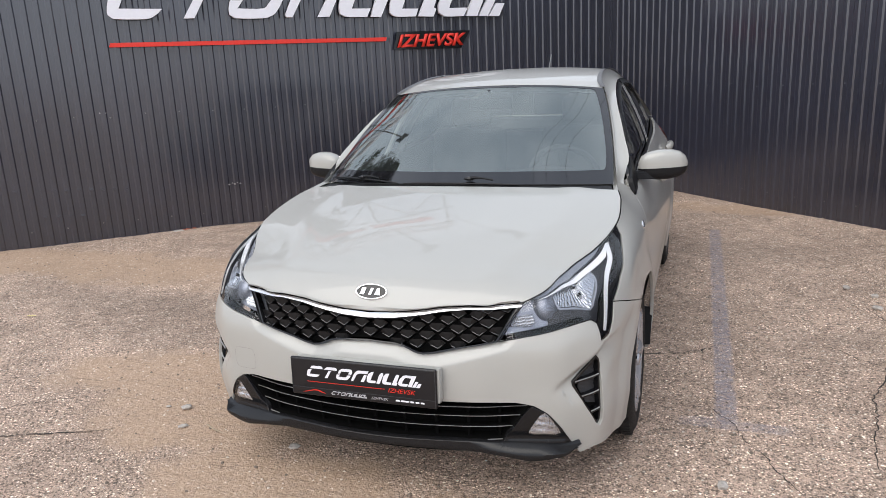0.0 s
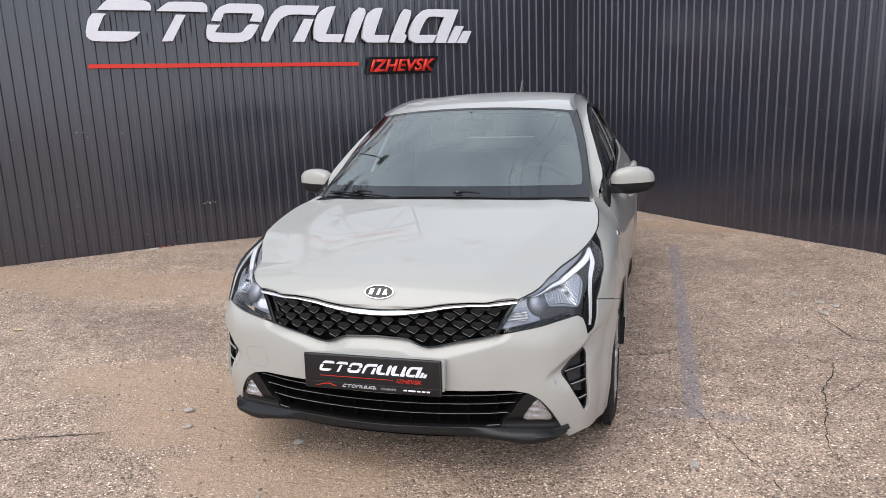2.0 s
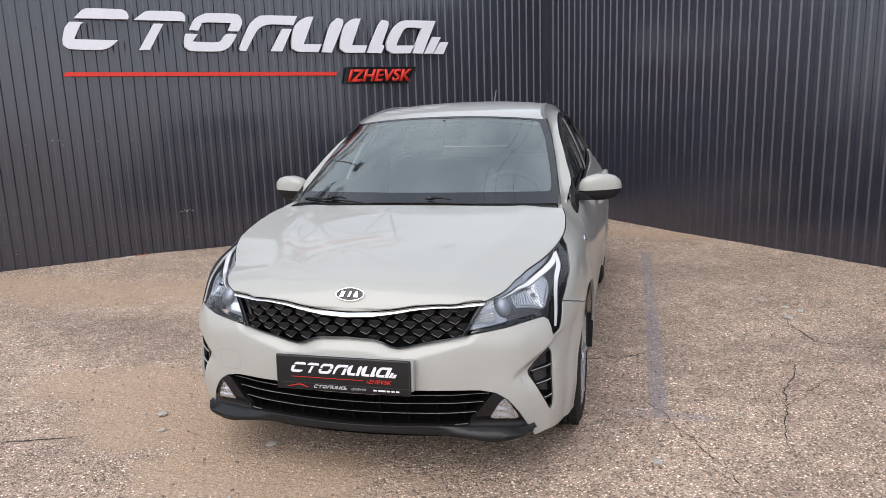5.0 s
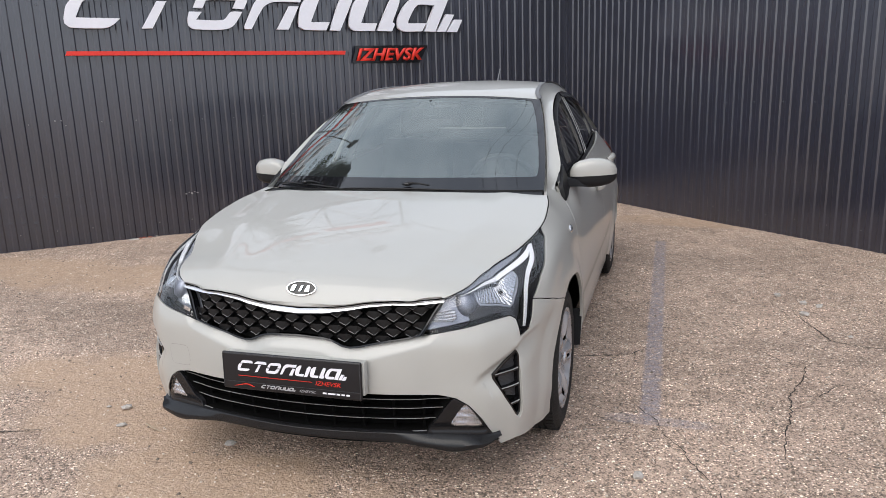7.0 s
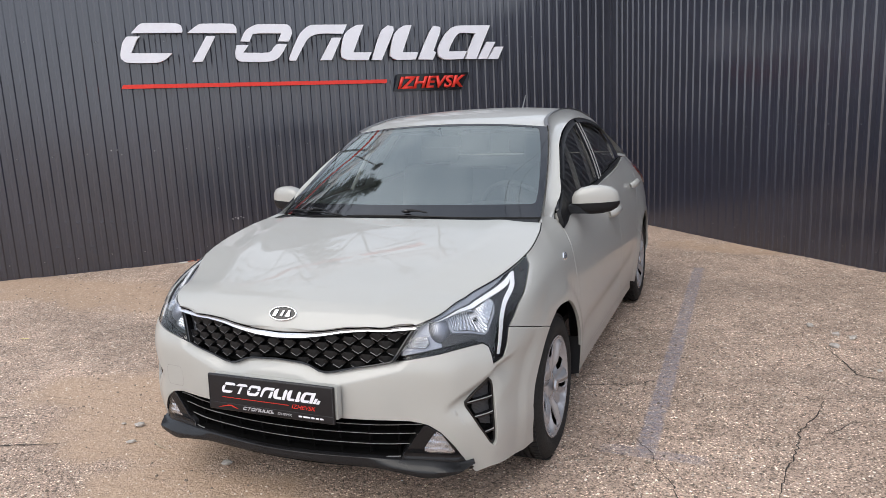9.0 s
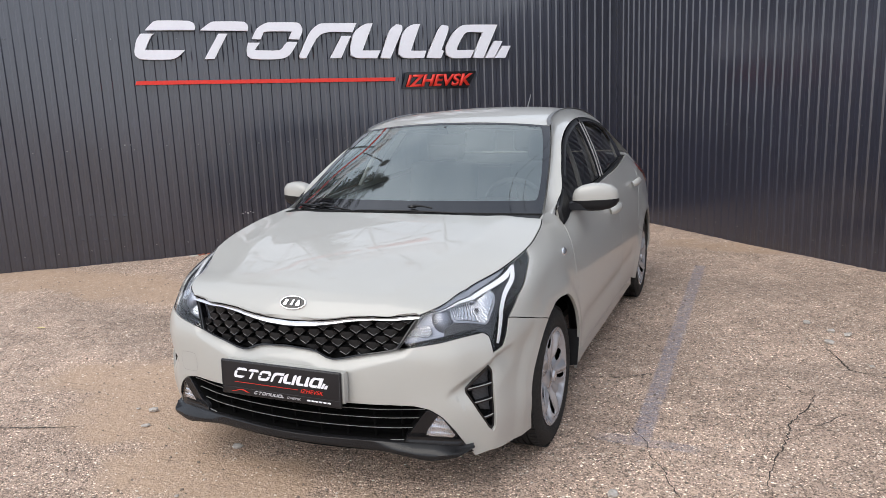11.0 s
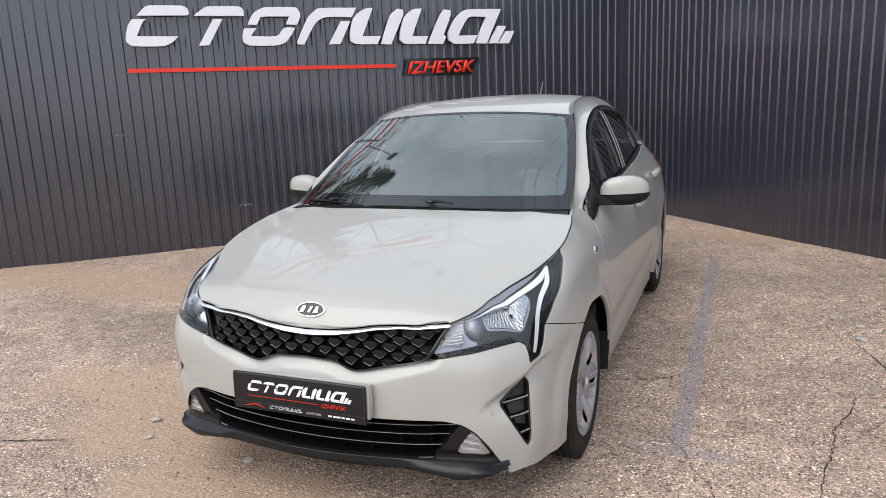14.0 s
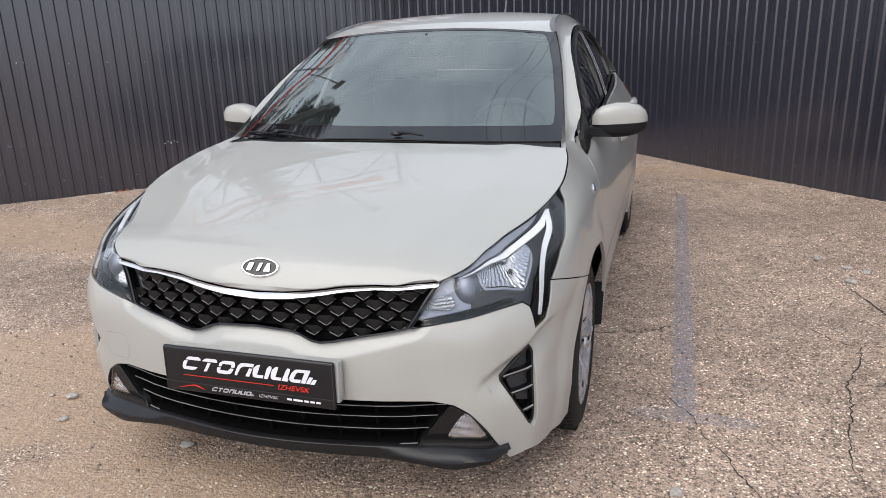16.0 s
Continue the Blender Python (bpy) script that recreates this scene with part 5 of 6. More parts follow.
for side in (1, -1):
    turn = (lambda lp: lp) if side > 0 else flip_x
    lamp = sheet("headlamp", turn(LAMP), sunk(0.062), lamp_dark, car, scale=V, step=0.05, edge=0.02, gap=-0.004, depth=0.0, label="clear headlamp with white light guide")
    sheet("inner_shell", turn(curve(SHELL, per=3)), sunk(0.050), lamp_chrome, lamp, scale=V, step=0.02, edge=0.012, gap=0.0, depth=0.014, label="bright inner lamp lining")
    sheet("brow", turn(curve(BROW, per=2)), sunk(0.020), lamp_grey, lamp, scale=V, step=0.03, edge=0.012, gap=0.0, depth=0.012, label="grey strip over the light guide")
    sheet("lamp_floor", turn(FLOOR), sunk(0.034), trim_grey, lamp, scale=V, step=0.03, edge=0.012, gap=0.0, depth=0.012, label="dark grey lower trim")
    outer, inner = ring(turn(LAMP), 0.0045)
    sheet("lamp_rim", outer, sunk(0.003), gloss_black, lamp, [inner], scale=V, step=0.05, edge=0.010, gap=0.0015, depth=0.055)
    sheet("light_guide", turn(GUIDE), sunk(0.009), lamp_white, lamp, scale=V, step=0.012, edge=0.006, gap=0.0, depth=0.006, label="milky white light guide")
    sheet("main_reflector", turn(curve(BOWL, per=2)), bowl_face, reflector, lamp, scale=V, step=0.0035, edge=0.005, gap=0.0, depth=0.01)
    o, i_ = ring(turn(curve(BOWL, per=2)), -0.006), ring(turn(curve(BOWL, per=2)), -0.001)
    sheet("bowl_frame", o[1], sunk(0.030), lamp_grey, lamp, [i_[1]], scale=V, step=0.05, edge=0.008, gap=0.0, depth=0.014, label="grey frame round the reflector")
    sheet("indicator_reflector", turn(BLINK), wavy(0.038, 0.006, 0.008, 1.0), reflector, lamp, scale=V, step=0.0035, edge=0.005, gap=0.0, depth=0.008)
    m = spot(sunk(0.052), 0.645 * side, 4.86)
    bm = bmesh.new()
    bmesh.ops.create_uvsphere(bm, u_segments=32, v_segments=20, radius=0.043, matrix=m @ Matrix.Diagonal((0.85, 0.62, 1.1, 1)))
    part("projector", bm, lamp_chrome, lamp, "smooth bright projector dome", smooth=True)
    m = spot(sunk(0.052), 0.806 * side, 5.24)
    bm = bmesh.new()
    grid_mesh(bm, [[tuple(m @ Vector((r_ * math.cos(k * math.pi / 12), y_, r_ * math.sin(k * math.pi / 12)))) for k in range(24)] for r_, y_ in ((0.0165, -0.01), (0.0165, 0.014), (0.0135, 0.016), (0.0115, 0.008), (0.0065, 0.006), (0.006, 0.016), (0.001, 0.018))], close=True)
    part("bulb", bm, chrome, lamp, smooth=True)
    m = spot(sunk(0.052), 0.812 * side, 4.83)
    bm = bmesh.new()
    tube(bm, [tuple(m @ Vector((0, -0.01, 0))), tuple(m @ Vector((0, 0.012, 0)))], 0.006, 12)
    part("screw_eye", bm, gloss_black, lamp, smooth=True)
    sheet("lamp_lens", turn(LAMP), skin, lamp_glass, lamp, scale=V, step=0.03, edge=0.012, gap=0.003, depth=0.0).visible_shadow = False

# ---- badge and number plate ----
m = spot(hood, 0.0, 0.111, 1.0)
badge = new("badge")
badge.parent = car
badge.matrix_basis = m
tagged(badge, "chrome-ringed oval badge")


def oval(rx, rz, n=48):
    return [(rx * math.cos(2 * math.pi * i / n), rz * math.sin(2 * math.pi * i / n)) for i in range(n)]


bm = bmesh.new()
grid_mesh(bm, [[(x * f, y, z * g) for x, z in oval(0.060, 0.030)] for f, g, y in ((1, 1, -0.006), (1, 1, 0.003), (0.965, 0.93, 0.006), (0.90, 0.84, 0.006), (0.88, 0.80, 0.003), (0.88, 0.80, -0.004))], close=True)
part("badge_ring", bm, chrome, badge, smooth=True)
bm = bmesh.new()
prism(bm, oval(0.054, 0.0245), -0.004, Matrix.Translation((0, 0.003, 0)))
part("badge_field", bm, gloss_black, badge)
# three slanted marks in the badge's field
for loop in ([(-0.041, -0.012), (-0.026, -0.012), (-0.020, 0.012), (-0.035, 0.012)], [(-0.008, -0.012), (0.001, -0.012), (0.007, 0.012), (-0.002, 0.012)], [(0.014, -0.012), (0.034, -0.012), (0.030, 0.012), (0.022, 0.012)]):
    bm = bmesh.new()
    prism(bm, loop, 0.003, Matrix.Translation((0, 0.0035, 0)))
    part("badge_bar", bm, chrome, badge)

plate = new("number_plate")
plate.parent = car
plate.matrix_basis = pose(0, -0.822, 0.478, -2.5)
tagged(plate, "black dealer plate with white emblem and red bar")
bm = bmesh.new()
box(bm, (0.536, 0.012, 0.136), Matrix.Translation((0, 0.002, 0)), 0.006, 3)
part("plate_holder", bm, plate_black, plate, smooth=True)
bm = bmesh.new()
box(bm, (0.530, 0.030, 0.118), Matrix.Translation((0.010, 0.024, 0.006)), 0.005, 2)
part("plate_bracket", bm, paint, plate, "painted bracket behind the plate", smooth=True)
bm = bmesh.new()
for x0, x1, z0, z1 in ((-0.263, 0.263, 0.0615, 0.064), (-0.263, 0.263, -0.040, -0.0382), (-0.265, -0.263, -0.062, 0.064), (0.263, 0.265, -0.062, 0.064)):
    box(bm, (x1 - x0, 0.002, z1 - z0), Matrix.Translation(((x0 + x1) / 2, -0.0045, (z0 + z1) / 2)))
part("plate_rim", bm, trim_grey, plate)
for loop in STROKES:
    bm = bmesh.new()
    prism(bm, [(-0.205 + x * 0.1035, -0.000 + z * 0.040) for x, z in loop], 0.001, Matrix.Translation((0, -0.0056, 0)))
    part("plate_stroke", bm, white_face, plate)
    bm = bmesh.new()
    prism(bm, [(-0.115 + x * 0.033, -0.0565 + z * 0.0125) for x, z in loop], 0.001, Matrix.Translation((0, -0.0056, 0)))
    part("small_stroke", bm, plate_grey, plate)
bm = bmesh.new()
prism(bm, [(-0.205, -0.0165), (0.085, -0.0165), (0.085, -0.0148), (-0.205, -0.0148)], 0.001, Matrix.Translation((0, -0.0056, 0)))
part("plate_line", bm, red_face, plate)
words("plate_city", "IZHEVSK", 0.0150, Matrix.Translation((0.098, -0.0062, -0.0245)), red_face, plate, depth=0.0006, shear=0.3, width=0.098)
words("plate_city_small", "IZHEVSK", 0.0090, Matrix.Translation((0.036, -0.0062, -0.0555)), plate_grey, plate, depth=0.0005, shear=0.3, width=0.062)
bm = bmesh.new()
prism(bm, curve([(-0.225, -0.0565), (-0.200, -0.0495), (-0.180, -0.0445), (-0.165, -0.0445), (-0.150, -0.0500), (-0.137, -0.0555), (-0.152, -0.0525), (-0.168, -0.0475), (-0.182, -0.0480), (-0.203, -0.0530)], per=2), 0.001, Matrix.Translation((0, -0.0056, 0)))
part("plate_swoosh", bm, red_face, plate)
for i, w in enumerate((0.014, 0.028, 0.013, 0.013, 0.013)):
    x = 0.124 + (0, 0.019, 0.052, 0.070, 0.088)[i]
    bm = bmesh.new()
    box(bm, (w, 0.001, 0.0055), Matrix.Translation((x + w / 2, -0.0056, -0.0510)))
    part("plate_bar", bm, white_face, plate)


# ---- side windows, pillars and trims ----
SILL = spline([0.40, 0.87, 1.4, 1.85, 2.53], [0.925, 0.984, 1.014, 1.040, 1.068])
door_top = spline([p[0] for p in DOOR_TOP[:-1]], [p[1] for p in DOOR_TOP[:-1]])


def side_of(surface, side, out=0.0):
    """The glass side, moved out by some metres, for one side of the car."""
    if side > 0:
        return lambda y, z: surface(y, z) + np.array((out, 0, out * 0.4))
    return lambda y, z: (surface(-np.asarray(y), z) + np.array((out, 0, out * 0.4))) * np.array((-1, 1, 1))


def sided(side, loop):
    return loop if side > 0 else [(-a, b) for a, b in loop]


top_line = [(y, float(door_top(y))) for y in np.linspace(0.46, 2.40, 44)]
opening = [(y, float(SILL(y))) for y in np.linspace(2.50, 0.44, 30)] + top_line + [(2.46, 1.18), (2.49, 1.11)]
for side in (1, -1):
    wind = [(y, z - 0.022) for y, z in top_line if 0.56 < y < 1.54]
    front = [(0.585, float(SILL(0.585)) + 0.02)] + wind + [(1.38, float(SILL(1.38)) + 0.018), (1.0, float(SILL(1.0)) + 0.018)]
    sheet("front_side_window", sided(side, front), side_of(flank, side, -0.014), side_glass if side > 0 else far_glass, car, step=0.1, edge=0.05, gap=0.0, depth=0.0, label="dark tinted side window").visible_shadow = False
    rear_top = [(y, z - 0.022) for y, z in top_line if 1.68 < y < 2.30]
    rear = [(1.50, float(SILL(1.50)) + 0.018)] + rear_top + [(2.31, 1.20), (2.28, float(SILL(2.28)) + 0.018), (1.9, float(SILL(1.9)) + 0.018)]
    sheet("rear_side_window", sided(side, rear), side_of(flank, side, -0.014), side_glass if side > 0 else far_glass, car, step=0.1, edge=0.05, gap=0.0, depth=0.0, label="dark tinted side window").visible_shadow = False
    frame_hole = [[(y, z) for y, z in front], [(y, z) for y, z in rear]]
    sheet("window_frame", sided(side, opening), side_of(flank, side, -0.006), gloss_black, car, [sided(side, h) for h in frame_hole], step=0.06, edge=0.03, gap=0.0, depth=0.012, label="black window frame and pillar cover")
    for b0, t0, wide, material in ((1.388, 1.548, 0.040, paint), (1.462, 1.622, 0.034, paint)):
        zs = np.linspace(0, 1, 14)
        low, high = float(SILL(b0)) + 0.012, float(door_top(t0)) - 0.024
        a = [flank(b0 + (t0 - b0) * q, low + (high - low) * q) + np.array((0.001, 0, 0)) for q in zs]
        b = [flank(b0 + wide + (t0 - b0) * q, low + (high - low) * q) + np.array((0.001, 0, 0)) for q in zs]
        a, b = [p * np.array((side, 1, 1)) for p in a], [p * np.array((side, 1, 1)) for p in b]
        loft("door_frame_strip", *((a, b) if side < 0 else (b, a)), material, car, bulge=0.002, across=4, label="painted door frame beside the window")
    strip_a = [flank(y, float(SILL(y)) - 0.006) + np.array((0.008, 0, 0)) for y in np.linspace(0.50, 2.50, 40)]
    strip_b = [flank(y, float(SILL(y)) + 0.016) + np.array((0.004, 0, 0)) for y in np.linspace(0.50, 2.50, 40)]
    fl = lambda ps: [p * np.array((side, 1, 1)) for p in ps]
    a, b = fl(strip_a), fl(strip_b)
    loft("sill_strip", *((b, a) if side > 0 else (a, b)), matt_black, car, bulge=0.005, across=4)
    # wind deflectors over the window tops
    for y0, y1 in ((0.66, 1.50), (1.56, 2.30)):
        ys = np.linspace(y0, y1, 24)
        a = [flank(y, float(door_top(y)) - 0.004) + np.array((0.006, 0, 0.002)) for y in ys]
        b = [flank(y, float(door_top(y)) - 0.030) + np.array((0.010, 0, 0.004)) for y in ys]
        a, b = fl(a), fl(b)
        loft("wind_deflector", *((a, b) if side > 0 else (b, a)), matt_black, car, bulge=0.003, across=4, label="dark plastic wind deflector")

# ---- door handles, side lamp, mudflap, aerial, tow cover ----
for side in (1, -1):
    for u0, v0 in ((2.77, 4.76), (3.63, 4.98)):
        m = spot(skin, u0 * side, v0)
        handle = new("door_handle")
        handle.parent, handle.matrix_basis = car, m
        bm = bmesh.new()
        pts = [(-0.095, 0.006, 0.0), (-0.080, 0.022, 0.001), (-0.04, 0.034, 0.002), (0.02, 0.036, 0.002), (0.07, 0.030, 0.0), (0.092, 0.010, -0.002)]
        tube(bm, [tuple(p) for p in pts], [0.012, 0.015, 0.016, 0.016, 0.016, 0.012], 10)
        bmesh.ops.scale(bm, vec=(1.1, 1.0, 1.45), verts=bm.verts)
        part("grip", bm, paint, handle, smooth=True)
        bm = bmesh.new()
        box(bm, (0.030, 0.010, 0.016), Matrix.Translation((0.035, 0.040, 0.004)), 0.003)
        part("lock_cap", bm, matt_black, handle)
    m = spot(skin, 1.580 * side, 4.86)
    bm = bmesh.new()
    bmesh.ops.create_uvsphere(bm, u_segments=16, v_segments=10, radius=1.0, matrix=m @ Matrix.Diagonal((0.037, 0.007, 0.017, 1)))
    part("side_indicator", bm, fog_bright, car, "small clear side indicator lamp", smooth=True)
    for y0 in (0.335,):
        bm = bmesh.new()
        prism(bm, [(-0.10, 0.02), (0.068, 0.02), (0.062, -0.15), (-0.085, -0.17)], 0.008, Matrix.Translation((0.80 * side, y0 + 0.02, 0.385)) @ Matrix.Rotation(radians(-10), 4, "X"))
        part("mudflap", bm, matt_black, car, "black rubber mudflap")
bm = bmesh.new()
tube(bm, [(0.0, 2.44, 1.395), (0.0, 2.45, 1.425), (0.0, 2.56, 1.54)], [0.012, 0.006, 0.004], 8)
part("aerial", bm, steel, car, "thin black roof aerial", smooth=True)
# the cover's seam is a thin grey ring laid on the skin
cap = curve([(-0.595, 2.30), (-0.50, 2.36), (-0.498, 1.62), (-0.59, 1.55)], per=6)
outer, inner = ring(cap, 0.0011)
sheet("tow_cover_gap", outer, skin, trim_seam, car, [inner], scale=V, step=0.05, edge=0.008, gap=0.0, depth=0.0, push=0.0006)

# ---- windscreen wipers and cowl ----
bm = bmesh.new()
grid_mesh(bm, [[tuple(screen(a, 0.005) + np.array((0, -0.002, -0.006))) for a in np.linspace(-0.98, 0.98, 40)], [tuple(hood(a * 0.99, 0.992) + np.array((0, 0.0, -0.016))) for a in np.linspace(-0.98, 0.98, 40)]])
part("cowl", bm, matt_black, car, "black cowl under the windscreen", smooth=True)


def wiper(pivot, blade_mid, half):
    """A parked wiper: arm from a capped pivot, slim blade lying on the glass."""
    w = new("wiper")
    w.parent = car
    on = lambda a, b, lift: Vector((screen(np.float64(a), np.float64(b)) + np.array((0, -0.55 * lift, 0.84 * lift))).tolist())
    bm = bmesh.new()
    a, b = on(*pivot, 0.018), on(*blade_mid, 0.024)
    tube(bm, [a, a.lerp(b, 0.25) + Vector((0, -0.004, 0.006)), a.lerp(b, 0.6) + Vector((0, -0.004, 0.006)), b], [0.010, 0.007, 0.004, 0.004], 8)
    part("wiper_arm", bm, matt_black, w, smooth=True)
    bm = bmesh.new()
    bmesh.ops.create_uvsphere(bm, u_segments=14, v_segments=8, radius=1.0, matrix=Matrix.Translation(a) @ Matrix.Diagonal((0.026, 0.012, 0.010, 1)))
    part("pivot_cap", bm, gloss_black, w, smooth=True)
    bm = bmesh.new()
    (a0, b0), (a1, b1) = half
    tube(bm, [on(a0 + (a1 - a0) * t, b0 + (b1 - b0) * t, 0.007 + 0.005 * math.sin(math.pi * t)) for t in np.linspace(0, 1, 14)], [0.002] + [0.0045] * 12 + [0.002], 6)
    part("wiper_blade", bm, matt_black, w, smooth=True)
    return w


wiper((0.10, 0.024), (0.26, 0.004), ((-0.36, -0.006), (0.43, -0.012)))
wiper((-0.685, 0.030), (-0.55, 0.014), ((-0.95, 0.042), (-0.40, -0.004)))

# ---- door mirrors ----
for side in (1, -1):
    mir = new("door_mirror")
    mir.parent = car
    tagged(mir, "painted door mirror on a black foot")
    stations = [(q - 0.025, h, d) for q, h, d in ((0.800, 0.030, 0.030), (0.812, 0.048, 0.045), (0.840, 0.062, 0.058), (0.890, 0.070, 0.064), (0.940, 0.068, 0.062), (0.980, 0.058, 0.052), (1.005, 0.040, 0.036), (1.016, 0.018, 0.016))]

    def shell(th0, th1, n, grow, close=False):
        rows = []
        for x, h, d in stations:
            zc, yc = 0.988 + 0.03 * (x - 0.8), 0.655 + 0.22 * (x - 0.80)
            row = []
            for th in np.linspace(th0, th1, n):
                c, s = math.cos(radians(th)), math.sin(radians(th))
                f = 0.5
                row.append((side * x, yc - (d + grow) * math.copysign(abs(c) ** f, c) * (0.9 if c > 0 else 0.55), zc + (h + grow) * (1.16 * s ** 0.55 if s > 0 else -0.80 * abs(s) ** 0.6)))
            rows.append(row)
        return rows
    bm = bmesh.new()
    rows = shell(0, 180, 26, 0.0)
    vs = grid_mesh(bm, rows)
    bm.faces.new(vs[0])
    bm.faces.new(vs[-1][::-1])
    part("mirror_cap", bm, paint, mir, "painted mirror cap", smooth=True)
    bm = bmesh.new()
    vs = grid_mesh(bm, shell(-180, 0, 20, 0.002))
    bm.faces.new(vs[0])
    bm.faces.new(vs[-1][::-1])
    part("mirror_base", bm, matt_black, mir, "black mirror underside", smooth=True)
    bm = bmesh.new()
    rows = [[(side * (x0 + dx), y + dy, z + dz) for dy, dz in ((-w, -h), (w, -h * 0.8), (w * 0.8, h), (-w * 0.7, h))] for x0, dx, y, z, w, h in ((0.725, 0, 0.53, 0.960, 0.036, 0.022), (0.775, 0, 0.60, 0.964, 0.036, 0.019), (0.84, 0, 0.650, 0.956, 0.040, 0.017), (0.93, 0, 0.68, 0.953, 0.034, 0.012))]
    vs = grid_mesh(bm, rows, close=True)
    bm.faces.new(vs[0])
    bm.faces.new(vs[-1][::-1])
    bmesh.ops.bevel(bm, geom=bm.edges[:], offset=0.005, segments=2, affect="EDGES")
    part("mirror_arm", bm, matt_black, mir, smooth=True)
    bm = bmesh.new()
    bmesh.ops.create_uvsphere(bm, u_segments=24, v_segments=12, radius=1.0, matrix=Matrix.Translation((side * 0.875, 0.710, 1.006)) @ Matrix.Diagonal((0.085, 0.006, 0.052, 1)))
    part("mirror_glass", bm, chrome, mir, smooth=True)
    sail = [(0.425, 0.90), (0.50, 0.915), (0.60, 0.955), (0.585, 1.05), (0.545, 1.035), (0.43, 0.965)]
    sheet("mirror_sail", sided(side, sail), side_of(flank, side, 0.006), matt_black, mir, step=0.03, edge=0.02, gap=0.0, depth=0.02)

# ---- wheels ----


def wheel_meshes():
    """A tyre with grooved tread and a fluted plastic wheel cover, round the x axis, outer face at x = 0."""
    R, W = 0.305, 0.185
    prof = [(-0.012, 0.198), (-0.008, 0.208), (-0.004, 0.215), (0.004, 0.232), (0.006, 0.252), (0.002, 0.272), (-0.008, 0.290), (-0.020, 0.300), (-0.034, 0.3035)]
    for gx in (0.052, 0.080, 0.108, 0.136):
        prof += [(-gx + 0.006, R), (-gx + 0.005, R - 0.008), (-gx - 0.003, R - 0.008), (-gx - 0.004, R)]
    prof += [(-0.152, 0.3035), (-0.166, 0.300), (-0.178, 0.288), (-0.186, 0.26), (-0.184, 0.22), (-0.178, 0.20), (-0.15, 0.196)]
    bm = bmesh.new()
    n = 72
    grid_mesh(bm, [[(x, r * math.cos(2 * math.pi * k / n), r * math.sin(2 * math.pi * k / n)) for k in range(n)] for x, r in prof], close=True)
    # shoulder blocks
    for k in range(n):
        a = 2 * math.pi * (k + 0.5) / n
        for x in (-0.027, -0.159):
            box(bm, (0.030, 0.016, 0.006), Matrix.Rotation(a, 4, "X") @ Matrix.Translation((x, 0, 0.3025)))
    tyre = bm

    def dish(a, r):
        """The cover's face by angle and radius."""
        r = np.asarray(r)
        x = -0.006 - 0.020 * np.clip((0.205 - r) / 0.14, 0, 1) ** 1.4 + 0.014 * np.exp(-(r / 0.045) ** 2) + 0.008 * np.exp(-((r - 0.209) / 0.007) ** 2)
        sp = np.cos(5 * np.asarray(a) + 0.9 * np.clip((r - 0.05) / 0.14, 0, 1)) * 0.5 + 0.5
        x = x + (0.032 * (sp ** 1.6 - 0.45) - 0.007 * np.abs(np.sin(10 * np.asarray(a) + 0.7)) ** 3) * np.clip((r - 0.05) / 0.05, 0, 1) * np.clip((0.200 - r) / 0.02, 0, 1)
        return np.stack((x, r * np.cos(a), r * np.sin(a)), -1)
    return tyre, dish


tyre_bm, dish = wheel_meshes()


def polar(f):
    """A surface by y and z from one by angle and radius."""
    return lambda y, z: f(np.arctan2(z, y), np.hypot(y, z))


slots = []
for k in range(10):
    a0 = 2 * math.pi * (k + 0.5) / 10
    long_one = k % 2
    run_of = [(0.070, -0.02), (0.100, -0.10), (0.128, -0.13), (0.152, -0.10), (0.163, 0.02), (0.152, 0.10), (0.128, 0.06), (0.098, 0.03)] if long_one else [(0.108, -0.06), (0.128, -0.13), (0.156, -0.15), (0.171, -0.04), (0.165, 0.11), (0.146, 0.13), (0.122, 0.06)]
    slots.append(curve([(r * 1.10 * math.cos(a0 + t * 0.85), r * 1.10 * math.sin(a0 + t * 0.85)) for r, t in run_of], per=3))
wheel = new("wheel")
wheel.parent = car
tagged(wheel, "silver plastic wheel cover in a black tyre")
part("tyre", tyre_bm, rubber, wheel, "black rubber tyre", smooth=True)
cover = sheet("wheel_cover", [(0.213 * math.cos(2 * math.pi * i / 72), 0.213 * math.sin(2 * math.pi * i / 72)) for i in range(72)], polar(dish), silver, wheel, slots, step=0.007, edge=0.008, gap=0.0, depth=0.006, label="silver plastic wheel cover")
bm = bmesh.new()
bmesh.ops.create_cone(bm, cap_ends=True, segments=40, radius1=0.205, radius2=0.205, depth=0.02, matrix=Matrix.Translation((-0.075, 0, 0)) @ Matrix.Rotation(radians(90), 4, "Y"))
bmesh.ops.create_cone(bm, cap_ends=True, segments=24, radius1=0.12, radius2=0.12, depth=0.02, matrix=Matrix.Translation((-0.05, 0, 0)) @ Matrix.Rotation(radians(90), 4, "Y"))
part("steel_rim", bm, deep_black, wheel)
bm = bmesh.new()
bmesh.ops.create_cone(bm, cap_ends=True, segments=24, radius1=0.026, radius2=0.022, depth=0.008, matrix=Matrix.Translation((0.000, 0, 0)) @ Matrix.Rotation(radians(90), 4, "Y"))
part("centre_cap", bm, silver, wheel, smooth=True)
wheel.matrix_basis = pose(0.838, 0, 0.300)
for x, y, turned, spin in ((0.838, 2.6, 0, 37), (-0.838, 0, 180, 11), (-0.838, 2.6, 180, 62)):
    copy_thing(wheel, pose(x, y, 0.300, 0, 0, turned) @ pose(0, 0, 0, spin))

